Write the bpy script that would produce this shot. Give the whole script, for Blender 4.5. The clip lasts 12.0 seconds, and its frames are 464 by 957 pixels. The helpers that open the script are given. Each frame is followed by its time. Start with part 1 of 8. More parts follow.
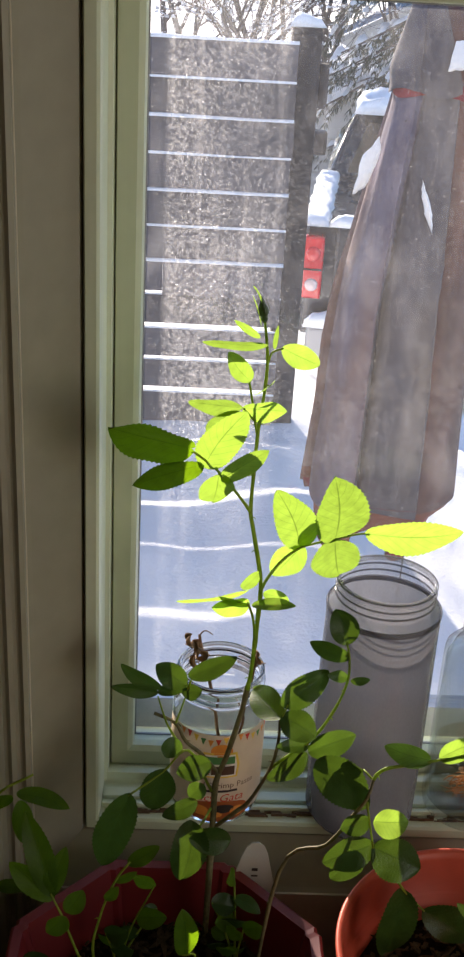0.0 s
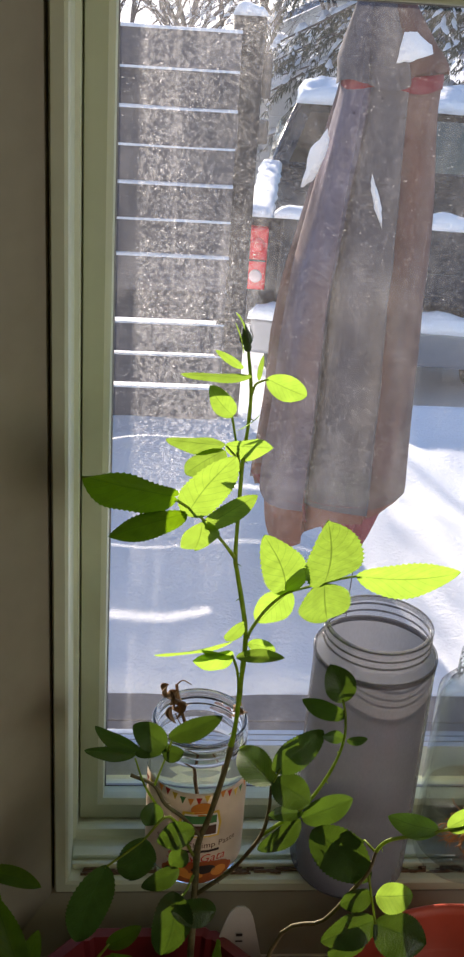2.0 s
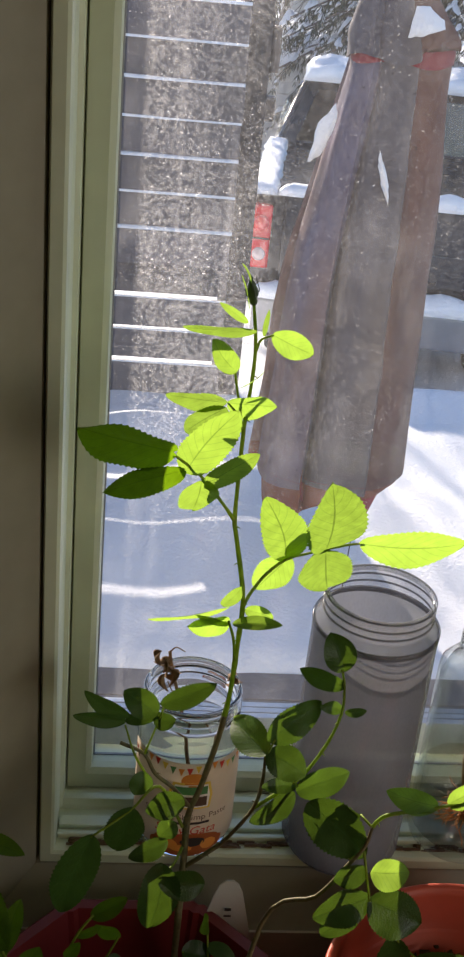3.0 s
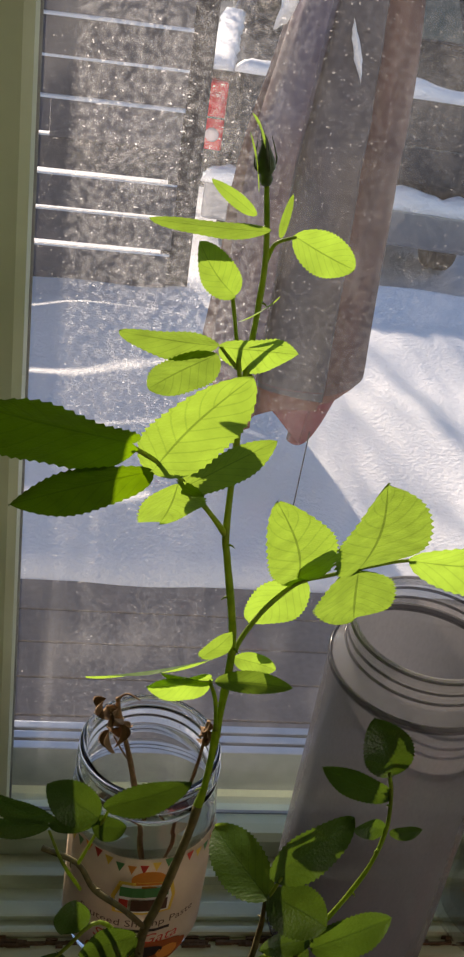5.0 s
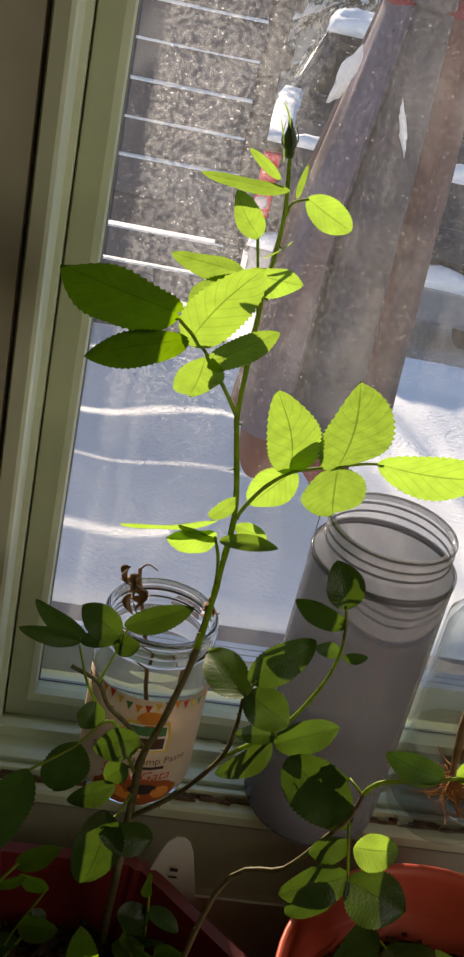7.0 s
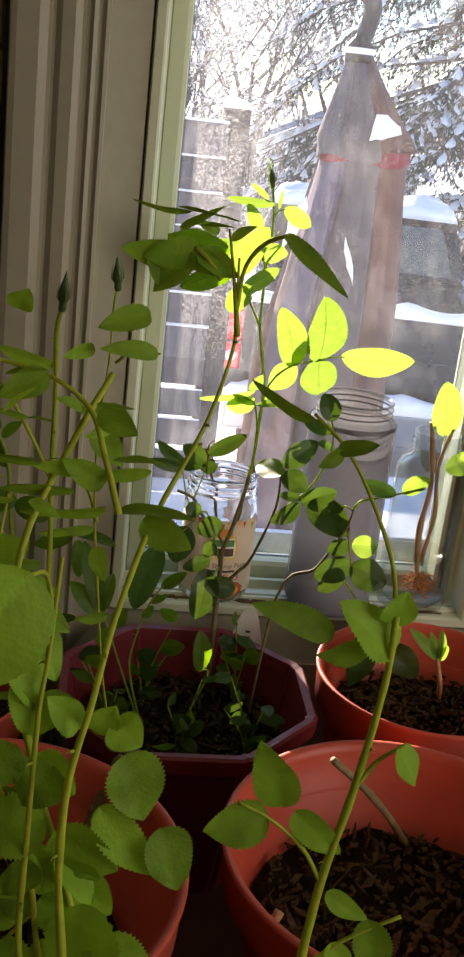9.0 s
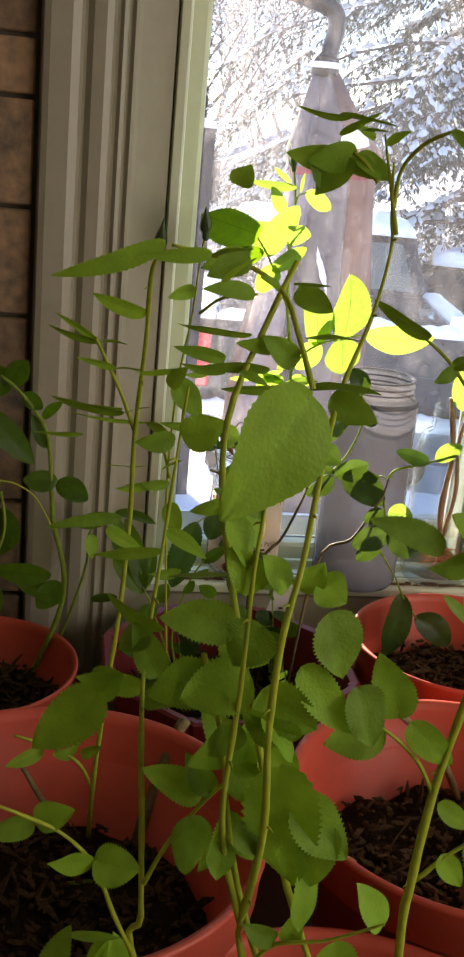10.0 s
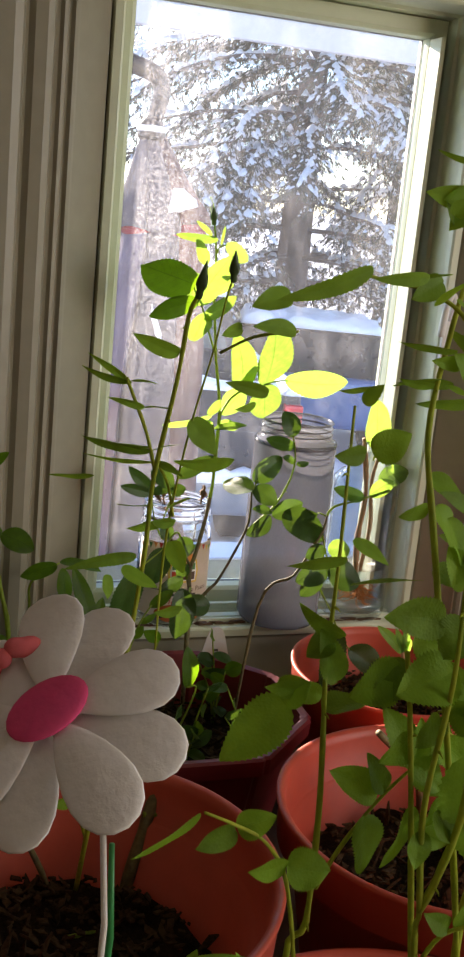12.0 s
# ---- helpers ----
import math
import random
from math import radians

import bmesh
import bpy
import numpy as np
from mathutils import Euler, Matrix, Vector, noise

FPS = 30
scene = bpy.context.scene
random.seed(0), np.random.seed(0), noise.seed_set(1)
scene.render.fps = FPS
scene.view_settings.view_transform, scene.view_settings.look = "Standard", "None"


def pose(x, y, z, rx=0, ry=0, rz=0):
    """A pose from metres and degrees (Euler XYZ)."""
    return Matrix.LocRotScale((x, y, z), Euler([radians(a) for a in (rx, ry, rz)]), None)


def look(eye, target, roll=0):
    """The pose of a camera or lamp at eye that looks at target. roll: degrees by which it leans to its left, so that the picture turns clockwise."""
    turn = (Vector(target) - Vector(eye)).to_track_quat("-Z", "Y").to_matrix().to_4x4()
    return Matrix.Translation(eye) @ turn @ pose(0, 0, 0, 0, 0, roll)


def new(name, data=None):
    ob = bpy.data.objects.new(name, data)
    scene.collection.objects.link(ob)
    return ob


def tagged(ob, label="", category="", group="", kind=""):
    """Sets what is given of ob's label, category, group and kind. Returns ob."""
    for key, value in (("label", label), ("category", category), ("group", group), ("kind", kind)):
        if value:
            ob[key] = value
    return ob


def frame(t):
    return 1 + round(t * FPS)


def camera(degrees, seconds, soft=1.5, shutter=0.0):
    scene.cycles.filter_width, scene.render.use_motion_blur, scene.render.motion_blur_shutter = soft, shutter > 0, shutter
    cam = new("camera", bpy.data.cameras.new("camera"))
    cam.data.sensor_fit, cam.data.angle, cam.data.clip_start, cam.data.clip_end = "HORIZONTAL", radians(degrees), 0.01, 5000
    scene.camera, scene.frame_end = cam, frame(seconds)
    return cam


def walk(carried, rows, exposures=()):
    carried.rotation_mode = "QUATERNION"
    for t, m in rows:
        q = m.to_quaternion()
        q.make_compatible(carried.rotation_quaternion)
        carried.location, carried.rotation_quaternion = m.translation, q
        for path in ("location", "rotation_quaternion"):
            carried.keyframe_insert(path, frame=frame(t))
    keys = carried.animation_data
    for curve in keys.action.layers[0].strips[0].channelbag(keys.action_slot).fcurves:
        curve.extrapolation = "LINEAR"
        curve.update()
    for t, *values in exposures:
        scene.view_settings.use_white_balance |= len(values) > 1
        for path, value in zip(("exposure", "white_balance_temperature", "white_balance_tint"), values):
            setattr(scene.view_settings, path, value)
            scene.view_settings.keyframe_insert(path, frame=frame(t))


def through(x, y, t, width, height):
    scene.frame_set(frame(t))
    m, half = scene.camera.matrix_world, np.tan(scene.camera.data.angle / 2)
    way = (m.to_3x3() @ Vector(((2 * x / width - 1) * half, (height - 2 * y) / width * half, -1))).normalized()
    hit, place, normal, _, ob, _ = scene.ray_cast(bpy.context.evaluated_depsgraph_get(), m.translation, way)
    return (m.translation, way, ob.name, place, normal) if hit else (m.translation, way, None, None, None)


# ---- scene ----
cam = camera(24.0, 12.0, 2.5)
ROWS = [
    (0, pose(0.0381, -0.7403, 0.5900, 64.94, -3.09, -0.96)),
    (0.5, pose(0.0209, -0.6992, 0.5884, 61.54, -2.36, -2.89)),
    (1, pose(0.0180, -0.6970, 0.6172, 61.84, -2.19, -3.23)),
    (1.5, pose(0.0249, -0.6811, 0.6043, 63.49, -2.88, -4.09)),
    (2, pose(0.0150, -0.6693, 0.5934, 64.50, -3.69, -4.02)),
    (2.5, pose(0.0167, -0.6515, 0.5789, 64.45, -4.56, -3.77)),
    (3, pose(0.0155, -0.6513, 0.5706, 63.44, -5.14, -3.50)),
    (5, pose(0.0187, -0.4172, 0.4929, 57.92, -7.73, -5.48)),
    (5.5, pose(0.0283, -0.4485, 0.4971, 58.49, -7.67, -4.61)),
    (6, pose(0.0225, -0.4768, 0.5020, 60.07, -9.30, -4.36)),
    (6.5, pose(0.0320, -0.5062, 0.5028, 61.39, -10.40, -3.58)),
    (7, pose(0.0149, -0.5713, 0.4905, 60.94, -11.45, -1.84)),
    (7.5, pose(0.0331, -0.8431, 0.5281, 66.02, -9.68, 2.28)),
    (9.5, pose(-0.0857, -1.0498, 0.4295, 70.87, -5.30, -7.00)),
    (10, pose(-0.1144, -1.0660, 0.4181, 71.80, -5.11, -7.52)),
    (10.5, pose(-0.1646, -1.0895, 0.4182, 72.84, -4.86, -10.15)),
    (11, pose(-0.2050, -1.0987, 0.4118, 74.03, -5.32, -15.68)),
    (11.5, pose(-0.2075, -1.0782, 0.4021, 74.78, -6.30, -15.94)),
    (12, pose(-0.2312, -1.0631, 0.3999, 75.82, -5.50, -17.82)),
]
walk(cam, ROWS, [(0.0, 1.32, 7450, 17), (0.5, 1.22, 7450, 17), (3.0, 1.0, 7500, 16), (5.0, 0.58, 8150, 17), (6.5, 0.72, 8350, 17), (7.0, 0.80, 8350, 15), (7.5, 0.96, 8200, 15), (9.5, 2.08, 7750, 19), (10.5, 2.18, 7600, 19), (12.0, 2.07, 7350, 19)])

# ---- light ----
SUN_UP, SUN_LEFT = 18.7, 13.5          # degrees above the horizon, degrees left of straight out of the window
world = bpy.data.worlds.new("winter_sky")
scene.world = world
world.use_nodes = True
wn = world.node_tree.nodes
sky = wn.new("ShaderNodeTexSky")
sky.sky_type = "NISHITA"
sky.sun_disc = False
sky.sun_elevation = radians(SUN_UP)
sky.sun_rotation = radians(-SUN_LEFT)
sky.altitude = 1800
sky.air_density, sky.dust_density, sky.ozone_density = 1.0, 0.0, 3.0
wn["Background"].inputs[1].default_value = 0.15
world.node_tree.links.new(sky.outputs[0], wn["Background"].inputs[0])
sun = new("sun", bpy.data.lights.new("sun", "SUN"))
sun.data.energy, sun.data.angle, sun.data.color = 5.0, radians(0.55), (1.0, 0.95, 0.87)
to_sun = Vector((-math.sin(radians(SUN_LEFT)) * math.cos(radians(SUN_UP)), math.cos(radians(SUN_LEFT)) * math.cos(radians(SUN_UP)), math.sin(radians(SUN_UP))))
sun.rotation_euler = to_sun.to_track_quat("Z", "Y").to_euler()
# added fill lamp that brightens the plants from the unseen side of the room
fill_lamp = new("room_window_daylight", bpy.data.lights.new("room_window_daylight", "AREA"))
fill_lamp.data.shape, fill_lamp.data.size, fill_lamp.data.size_y = "RECTANGLE", 1.1, 0.9
fill_lamp.data.energy, fill_lamp.data.color = 2.95, (1.0, 0.88, 0.64)
fill_lamp.matrix_world = look((1.36, -1.50, 0.50), (0.0, -0.80, 0.05))

# ---- materials ----


def mat(name, base, rough=0.5, metal=0.0, vary=0.15, scale=40.0, bump=0.0, fine=None, coat=0.0, warm=None, glow=0.0, shine=0.5):
    """A surface whose colour drifts at two scales, with fine relief."""
    m = bpy.data.materials.new(name)
    m.use_nodes = True
    n, l = m.node_tree.nodes, m.node_tree.links
    p = n["Principled BSDF"]
    p.inputs["Roughness"].default_value, p.inputs["Metallic"].default_value = rough, metal
    p.inputs["Coat Weight"].default_value, p.inputs["Specular IOR Level"].default_value = coat, shine
    co = n.new("ShaderNodeTexCoord")
    big, small = n.new("ShaderNodeTexNoise"), n.new("ShaderNodeTexNoise")
    big.inputs["Scale"].default_value, big.inputs["Detail"].default_value = scale * 0.22, 3
    small.inputs["Scale"].default_value, small.inputs["Detail"].default_value = fine or scale * 2.4, 5
    add = n.new("ShaderNodeMath")
    add.operation = "MULTIPLY_ADD"
    add.inputs[1].default_value = 0.55
    ramp = n.new("ShaderNodeValToRGB")
    ramp.color_ramp.elements[0].position, ramp.color_ramp.elements[1].position = 0.38, 0.82
    dark = [c * (1 - vary) for c in base]
    light = [min(1, c * (1 + vary)) for c in (warm or base)]
    ramp.color_ramp.elements[0].color, ramp.color_ramp.elements[1].color = (*dark, 1), (*light, 1)
    for t in (big, small):
        l.new(co.outputs["Object"], t.inputs["Vector"])
    half = n.new("ShaderNodeMath")
    half.operation = "MULTIPLY"
    half.inputs[1].default_value = 0.55
    l.new(small.outputs[0], half.inputs[0])
    l.new(big.outputs[0], add.inputs[0])
    l.new(half.outputs[0], add.inputs[2])
    l.new(add.outputs[0], ramp.inputs[0])
    l.new(ramp.outputs[0], p.inputs["Base Color"])
    r = n.new("ShaderNodeMapRange")
    r.inputs["To Min"].default_value, r.inputs["To Max"].default_value = max(0.02, rough - 0.1), min(1, rough + 0.1)
    l.new(small.outputs[0], r.inputs[0])
    l.new(r.outputs[0], p.inputs["Roughness"])
    if bump:
        b = n.new("ShaderNodeBump")
        b.inputs["Strength"].default_value, b.inputs["Distance"].default_value = 0.6, bump
        l.new(small.outputs[0], b.inputs["Height"])
        l.new(b.outputs[0], p.inputs["Normal"])
    if glow:                                    # lets some light through, as soft stems and felt do
        tr, mix = n.new("ShaderNodeBsdfTranslucent"), n.new("ShaderNodeMixShader")
        mix.inputs[0].default_value = glow
        l.new(ramp.outputs[0], tr.inputs[0])
        l.new(p.outputs[0], mix.inputs[1])
        l.new(tr.outputs[0], mix.inputs[2])
        l.new(mix.outputs[0], n["Material Output"].inputs[0])
    return m


def per_piece(m, spread):
    """Lets each object that wears m differ a little in lightness."""
    n, l = m.node_tree.nodes, m.node_tree.links
    p = n["Principled BSDF"]
    src = p.inputs["Base Color"].links[0].from_socket
    info, hsv, rng = n.new("ShaderNodeObjectInfo"), n.new("ShaderNodeHueSaturation"), n.new("ShaderNodeMapRange")
    rng.inputs["To Min"].default_value, rng.inputs["To Max"].default_value = 1 - spread, 1 + spread
    l.new(info.outputs["Random"], rng.inputs[0])
    l.new(rng.outputs[0], hsv.inputs["Value"])
    l.new(src, hsv.inputs["Color"])
    l.new(hsv.outputs[0], p.inputs["Base Color"])
    return m


def leaf_mat(name, front, through, weight, rough=0.42, shine=0.25):
    """A living leaf: green from reflected light, yellow-green where the sun shines through, with veins from its own length and width."""
    m = bpy.data.materials.new(name)
    m.use_nodes = True
    n, l = m.node_tree.nodes, m.node_tree.links
    p, out = n["Principled BSDF"], n["Material Output"]
    uv = n.new("ShaderNodeUVMap")
    sep = n.new("ShaderNodeSeparateXYZ")
    l.new(uv.outputs[0], sep.inputs[0])

    def math_node(op, a, b=None, c=None):
        k = n.new("ShaderNodeMath")
        k.operation = op
        for i, v in enumerate((a, b, c)):
            if v is None:
                continue
            if isinstance(v, (int, float)):
                k.inputs[i].default_value = v
            else:
                l.new(v, k.inputs[i])
        return k.outputs[0]
    across = math_node("ABSOLUTE", math_node("SUBTRACT", sep.outputs[1], 0.5))
    diag = math_node("FRACT", math_node("SUBTRACT", math_node("MULTIPLY", sep.outputs[0], 8.0), math_node("MULTIPLY", across, 5.0)))
    side = math_node("LESS_THAN", math_node("ABSOLUTE", math_node("SUBTRACT", diag, 0.5)), 0.065)
    rib = math_node("LESS_THAN", across, 0.016)
    vein = math_node("MAXIMUM", math_node("MULTIPLY", side, 0.42), math_node("MULTIPLY", rib, 0.9))
    noi = n.new("ShaderNodeTexNoise")
    noi.inputs["Scale"].default_value, noi.inputs["Detail"].default_value = 130, 4
    co = n.new("ShaderNodeTexCoord")
    l.new(co.outputs["Object"], noi.inputs["Vector"])
    info = n.new("ShaderNodeObjectInfo")
    tone = math_node("MULTIPLY_ADD", info.outputs["Random"], 0.62, math_node("MULTIPLY_ADD", noi.outputs[0], 0.6, 0.38))

    def tint(colour, lift):
        a, b = n.new("ShaderNodeMix"), n.new("ShaderNodeHueSaturation")
        a.data_type = "RGBA"
        a.inputs[6].default_value = (*colour, 1)
        a.inputs[7].default_value = (*[min(1, c * lift) for c in colour], 1)
        l.new(vein, a.inputs[0])
        l.new(a.outputs[2], b.inputs["Color"])
        l.new(tone, b.inputs["Value"])
        return b.outputs[0]
    l.new(tint(front, 1.5), p.inputs["Base Color"])
    p.inputs["Roughness"].default_value = rough
    p.inputs["Specular IOR Level"].default_value = shine
    tr = n.new("ShaderNodeBsdfTranslucent")
    l.new(tint(through, 0.50), tr.inputs["Color"])
    bump = n.new("ShaderNodeBump")
    bump.inputs["Strength"].default_value, bump.inputs["Distance"].default_value = 0.45, 0.0006
    cells = n.new("ShaderNodeTexVoronoi")
    cells.inputs["Scale"].default_value = 900
    l.new(co.outputs["Object"], cells.inputs["Vector"])
    puffy = math_node("ABSOLUTE", math_node("SUBTRACT", diag, 0.5))
    l.new(math_node("ADD", math_node("MULTIPLY_ADD", vein, -1.0, math_node("MULTIPLY", puffy, -0.30)), math_node("MULTIPLY_ADD", cells.outputs["Distance"], 0.5, noi.outputs[0])), bump.inputs["Height"])
    l.new(bump.outputs[0], p.inputs["Normal"])
    mix = n.new("ShaderNodeMixShader")
    mix.inputs[0].default_value = weight
    l.new(p.outputs[0], mix.inputs[1])
    l.new(tr.outputs[0], mix.inputs[2])
    l.new(mix.outputs[0], out.inputs[0])
    return m


def clear_mat(name, tint, rough=0.02, ior=1.45):
    m = bpy.data.materials.new(name)
    m.use_nodes = True
    n, l = m.node_tree.nodes, m.node_tree.links
    p = n["Principled BSDF"]
    p.inputs["Base Color"].default_value = (*tint, 1)
    p.inputs["Transmission Weight"].default_value = 1.0
    p.inputs["IOR"].default_value = ior
    noi = n.new("ShaderNodeTexNoise")
    noi.inputs["Scale"].default_value = 55
    r = n.new("ShaderNodeMapRange")
    r.inputs["To Min"].default_value, r.inputs["To Max"].default_value = rough * 0.5, rough * 1.8
    l.new(noi.outputs[0], r.inputs[0])
    l.new(r.outputs[0], p.inputs["Roughness"])
    return m


def veil_mat(name, body, see, amount, rough=0.25, glow=0.0):
    """Half-clear plastic: part of the light goes straight through."""
    m = bpy.data.materials.new(name)
    m.use_nodes = True
    n, l = m.node_tree.nodes, m.node_tree.links
    p, out = n["Principled BSDF"], n["Material Output"]
    p.inputs["Base Color"].default_value = (*body, 1)
    p.inputs["Roughness"].default_value = rough
    tr, mix = n.new("ShaderNodeBsdfTransparent"), n.new("ShaderNodeMixShader")
    tr.inputs[0].default_value = (*see, 1)
    noi = n.new("ShaderNodeTexNoise")
    noi.inputs["Scale"].default_value, noi.inputs["Detail"].default_value = 60, 4
    r = n.new("ShaderNodeMapRange")
    r.inputs["To Min"].default_value, r.inputs["To Max"].default_value = amount - 0.08, amount + 0.08
    l.new(noi.outputs[0], r.inputs[0])
    l.new(r.outputs[0], mix.inputs[0])
    l.new(tr.outputs[0], mix.inputs[1])
    l.new(p.outputs[0], mix.inputs[2])
    l.new(mix.outputs[0], out.inputs[0])
    if glow:                                    # milky plastic passes light on, scattered
        milk, both = n.new("ShaderNodeBsdfTranslucent"), n.new("ShaderNodeMixShader")
        milk.inputs[0].default_value, both.inputs[0].default_value = (*body, 1), glow
        l.new(p.outputs[0], both.inputs[1])
        l.new(milk.outputs[0], both.inputs[2])
        l.new(both.outputs[0], mix.inputs[2])
    return m


def dusty_pane_mat():
    """Window glass with dust specks, wiped smears and dried runs on it, which catch the sun."""
    m = bpy.data.materials.new("dusty_window_glass")
    m.use_nodes = True
    n, l = m.node_tree.nodes, m.node_tree.links
    out = n["Material Output"]
    n.remove(n["Principled BSDF"])
    co = n.new("ShaderNodeTexCoord")
    clear, gloss, base = n.new("ShaderNodeBsdfTransparent"), n.new("ShaderNodeBsdfGlossy"), n.new("ShaderNodeMixShader")
    clear.inputs[0].default_value = (0.95, 0.96, 0.96, 1)
    gloss.inputs["Roughness"].default_value = 0.01
    fres = n.new("ShaderNodeFresnel")
    fres.inputs[0].default_value = 1.3
    l.new(fres.outputs[0], base.inputs[0])
    l.new(clear.outputs[0], base.inputs[1])
    l.new(gloss.outputs[0], base.inputs[2])

    def noise_of(scale, detail, lo, hi, stretch=None):
        t, r = n.new("ShaderNodeTexNoise"), n.new("ShaderNodeMapRange")
        t.inputs["Scale"].default_value, t.inputs["Detail"].default_value = scale, detail
        src = co.outputs["Object"]
        if stretch:
            mp = n.new("ShaderNodeMapping")
            mp.inputs["Scale"].default_value = stretch
            l.new(src, mp.inputs[0])
            src = mp.outputs[0]
        l.new(src, t.inputs["Vector"])
        r.inputs["From Min"].default_value, r.inputs["From Max"].default_value = lo, hi
        l.new(t.outputs[0], r.inputs[0])
        return r.outputs[0]

    def times(a, b, op="MULTIPLY"):
        k = n.new("ShaderNodeMath")
        k.operation = op
        for i, v in enumerate((a, b)):
            if isinstance(v, (int, float)):
                k.inputs[i].default_value = v
            else:
                l.new(v, k.inputs[i])
        return k.outputs[0]
    sep = n.new("ShaderNodeSeparateXYZ")
    l.new(co.outputs["Object"], sep.inputs[0])

    def slope(a, b, lo, hi, axis=0):
        k = n.new("ShaderNodeMapRange")
        for key, v in (("From Min", a), ("From Max", b), ("To Min", lo), ("To Max", hi)):
            k.inputs[key].default_value = v
        l.new(sep.outputs[axis], k.inputs[0])
        return k.outputs[0]
    # thins rightwards and downwards; cut at left edge to stand in for frame shade
    lean = times(times(slope(0.080, 0.102, 1.0, 0.19), slope(0.012, 0.016, 0.12, 1.0)), slope(0.18, 0.30, 0.25, 1.0, 2))
    patch = times(times(noise_of(9, 3, 0.30, 0.62), 0.25, "ADD"), lean)
    specks = times(times(noise_of(3000, 2, 0.50, 0.66), noise_of(420, 2, 0.38, 0.62)), patch)
    grains = times(noise_of(900, 0, 0.780, 0.81), times(patch, 0.45, "ADD"))
    runs = times(noise_of(30, 3, 0.55, 0.80, (3.2, 1.0, 0.10)), lean)
    smear = times(noise_of(26, 4, 0.48, 0.80, (1.4, 1.0, 0.8)), 0.050)
    # dust film, its even part raised to stand in for haze over the view
    film_haze = times(times(patch, 0.020), 0.014, "ADD")
    total = times(times(times(times(times(specks, 0.52), times(grains, 0.27), "ADD"), smear, "ADD"), film_haze, "ADD"), times(runs, 0.10), "ADD")
    dust, add = n.new("ShaderNodeBsdfTranslucent"), n.new("ShaderNodeMixShader")
    dust.inputs[0].default_value = (0.82, 0.82, 0.84, 1)
    l.new(total, add.inputs[0])
    l.new(base.outputs[0], add.inputs[1])
    l.new(dust.outputs[0], add.inputs[2])
    l.new(add.outputs[0], out.inputs[0])
    return m


def canvas_mat(name, cool, mid, warm):
    """Weathered umbrella cloth: lavender grey to brown in long stains, a fine weave, and black mildew specks."""
    m = bpy.data.materials.new(name)
    m.use_nodes = True
    n, l = m.node_tree.nodes, m.node_tree.links
    p = n["Principled BSDF"]
    p.inputs["Roughness"].default_value = 0.92
    co = n.new("ShaderNodeTexCoord")

    def cloud(scale, detail, stretch):
        mp, t = n.new("ShaderNodeMapping"), n.new("ShaderNodeTexNoise")
        mp.inputs["Scale"].default_value = stretch
        t.inputs["Scale"].default_value, t.inputs["Detail"].default_value = scale, detail
        l.new(co.outputs["Object"], mp.inputs[0])
        l.new(mp.outputs[0], t.inputs["Vector"])
        return t.outputs[0]

    def ramp(src, stops):
        r = n.new("ShaderNodeValToRGB")
        for k, (at, c) in enumerate(stops):
            el = r.color_ramp.elements[k] if k < 2 else r.color_ramp.elements.new(at)
            el.position, el.color = at, (*c, 1)
        l.new(src, r.inputs[0])
        return r.outputs[0]

    def blend(a, b, fac, how):
        x = n.new("ShaderNodeMix")
        x.data_type, x.blend_type = "RGBA", how
        for sock, v in ((x.inputs[0], fac), (x.inputs[6], a), (x.inputs[7], b)):
            if isinstance(v, float):
                sock.default_value = v
            else:
                l.new(v, sock)
        return x.outputs[2]
    tone = ramp(cloud(3.3, 2, (1.6, 1.6, 0.30)), ((0.34, cool), (0.62, warm), (0.48, mid)))
    stain = ramp(cloud(13, 5, (1.0, 1.0, 0.7)), ((0.34, (0.66, 0.64, 0.66)), (0.66, (1.0, 1.0, 1.0))))
    speck = ramp(cloud(95, 1, (1.0, 1.0, 1.0)), ((0.26, (0.25, 0.24, 0.25)), (0.31, (1.0, 1.0, 1.0))))
    colour = blend(blend(tone, stain, 0.75, "MULTIPLY"), speck, 0.7, "MULTIPLY")
    l.new(colour, p.inputs["Base Color"])
    weave, b = cloud(320, 3, (1.0, 1.0, 1.0)), n.new("ShaderNodeBump")
    b.inputs["Strength"].default_value, b.inputs["Distance"].default_value = 0.5, 0.0012
    l.new(weave, b.inputs["Height"])
    l.new(b.outputs[0], p.inputs["Normal"])
    tr, mix = n.new("ShaderNodeBsdfTranslucent"), n.new("ShaderNodeMixShader")
    mix.inputs[0].default_value = 0.09
    l.new(colour, tr.inputs[0])
    l.new(p.outputs[0], mix.inputs[1])
    l.new(tr.outputs[0], mix.inputs[2])
    l.new(mix.outputs[0], n["Material Output"].inputs[0])
    return m


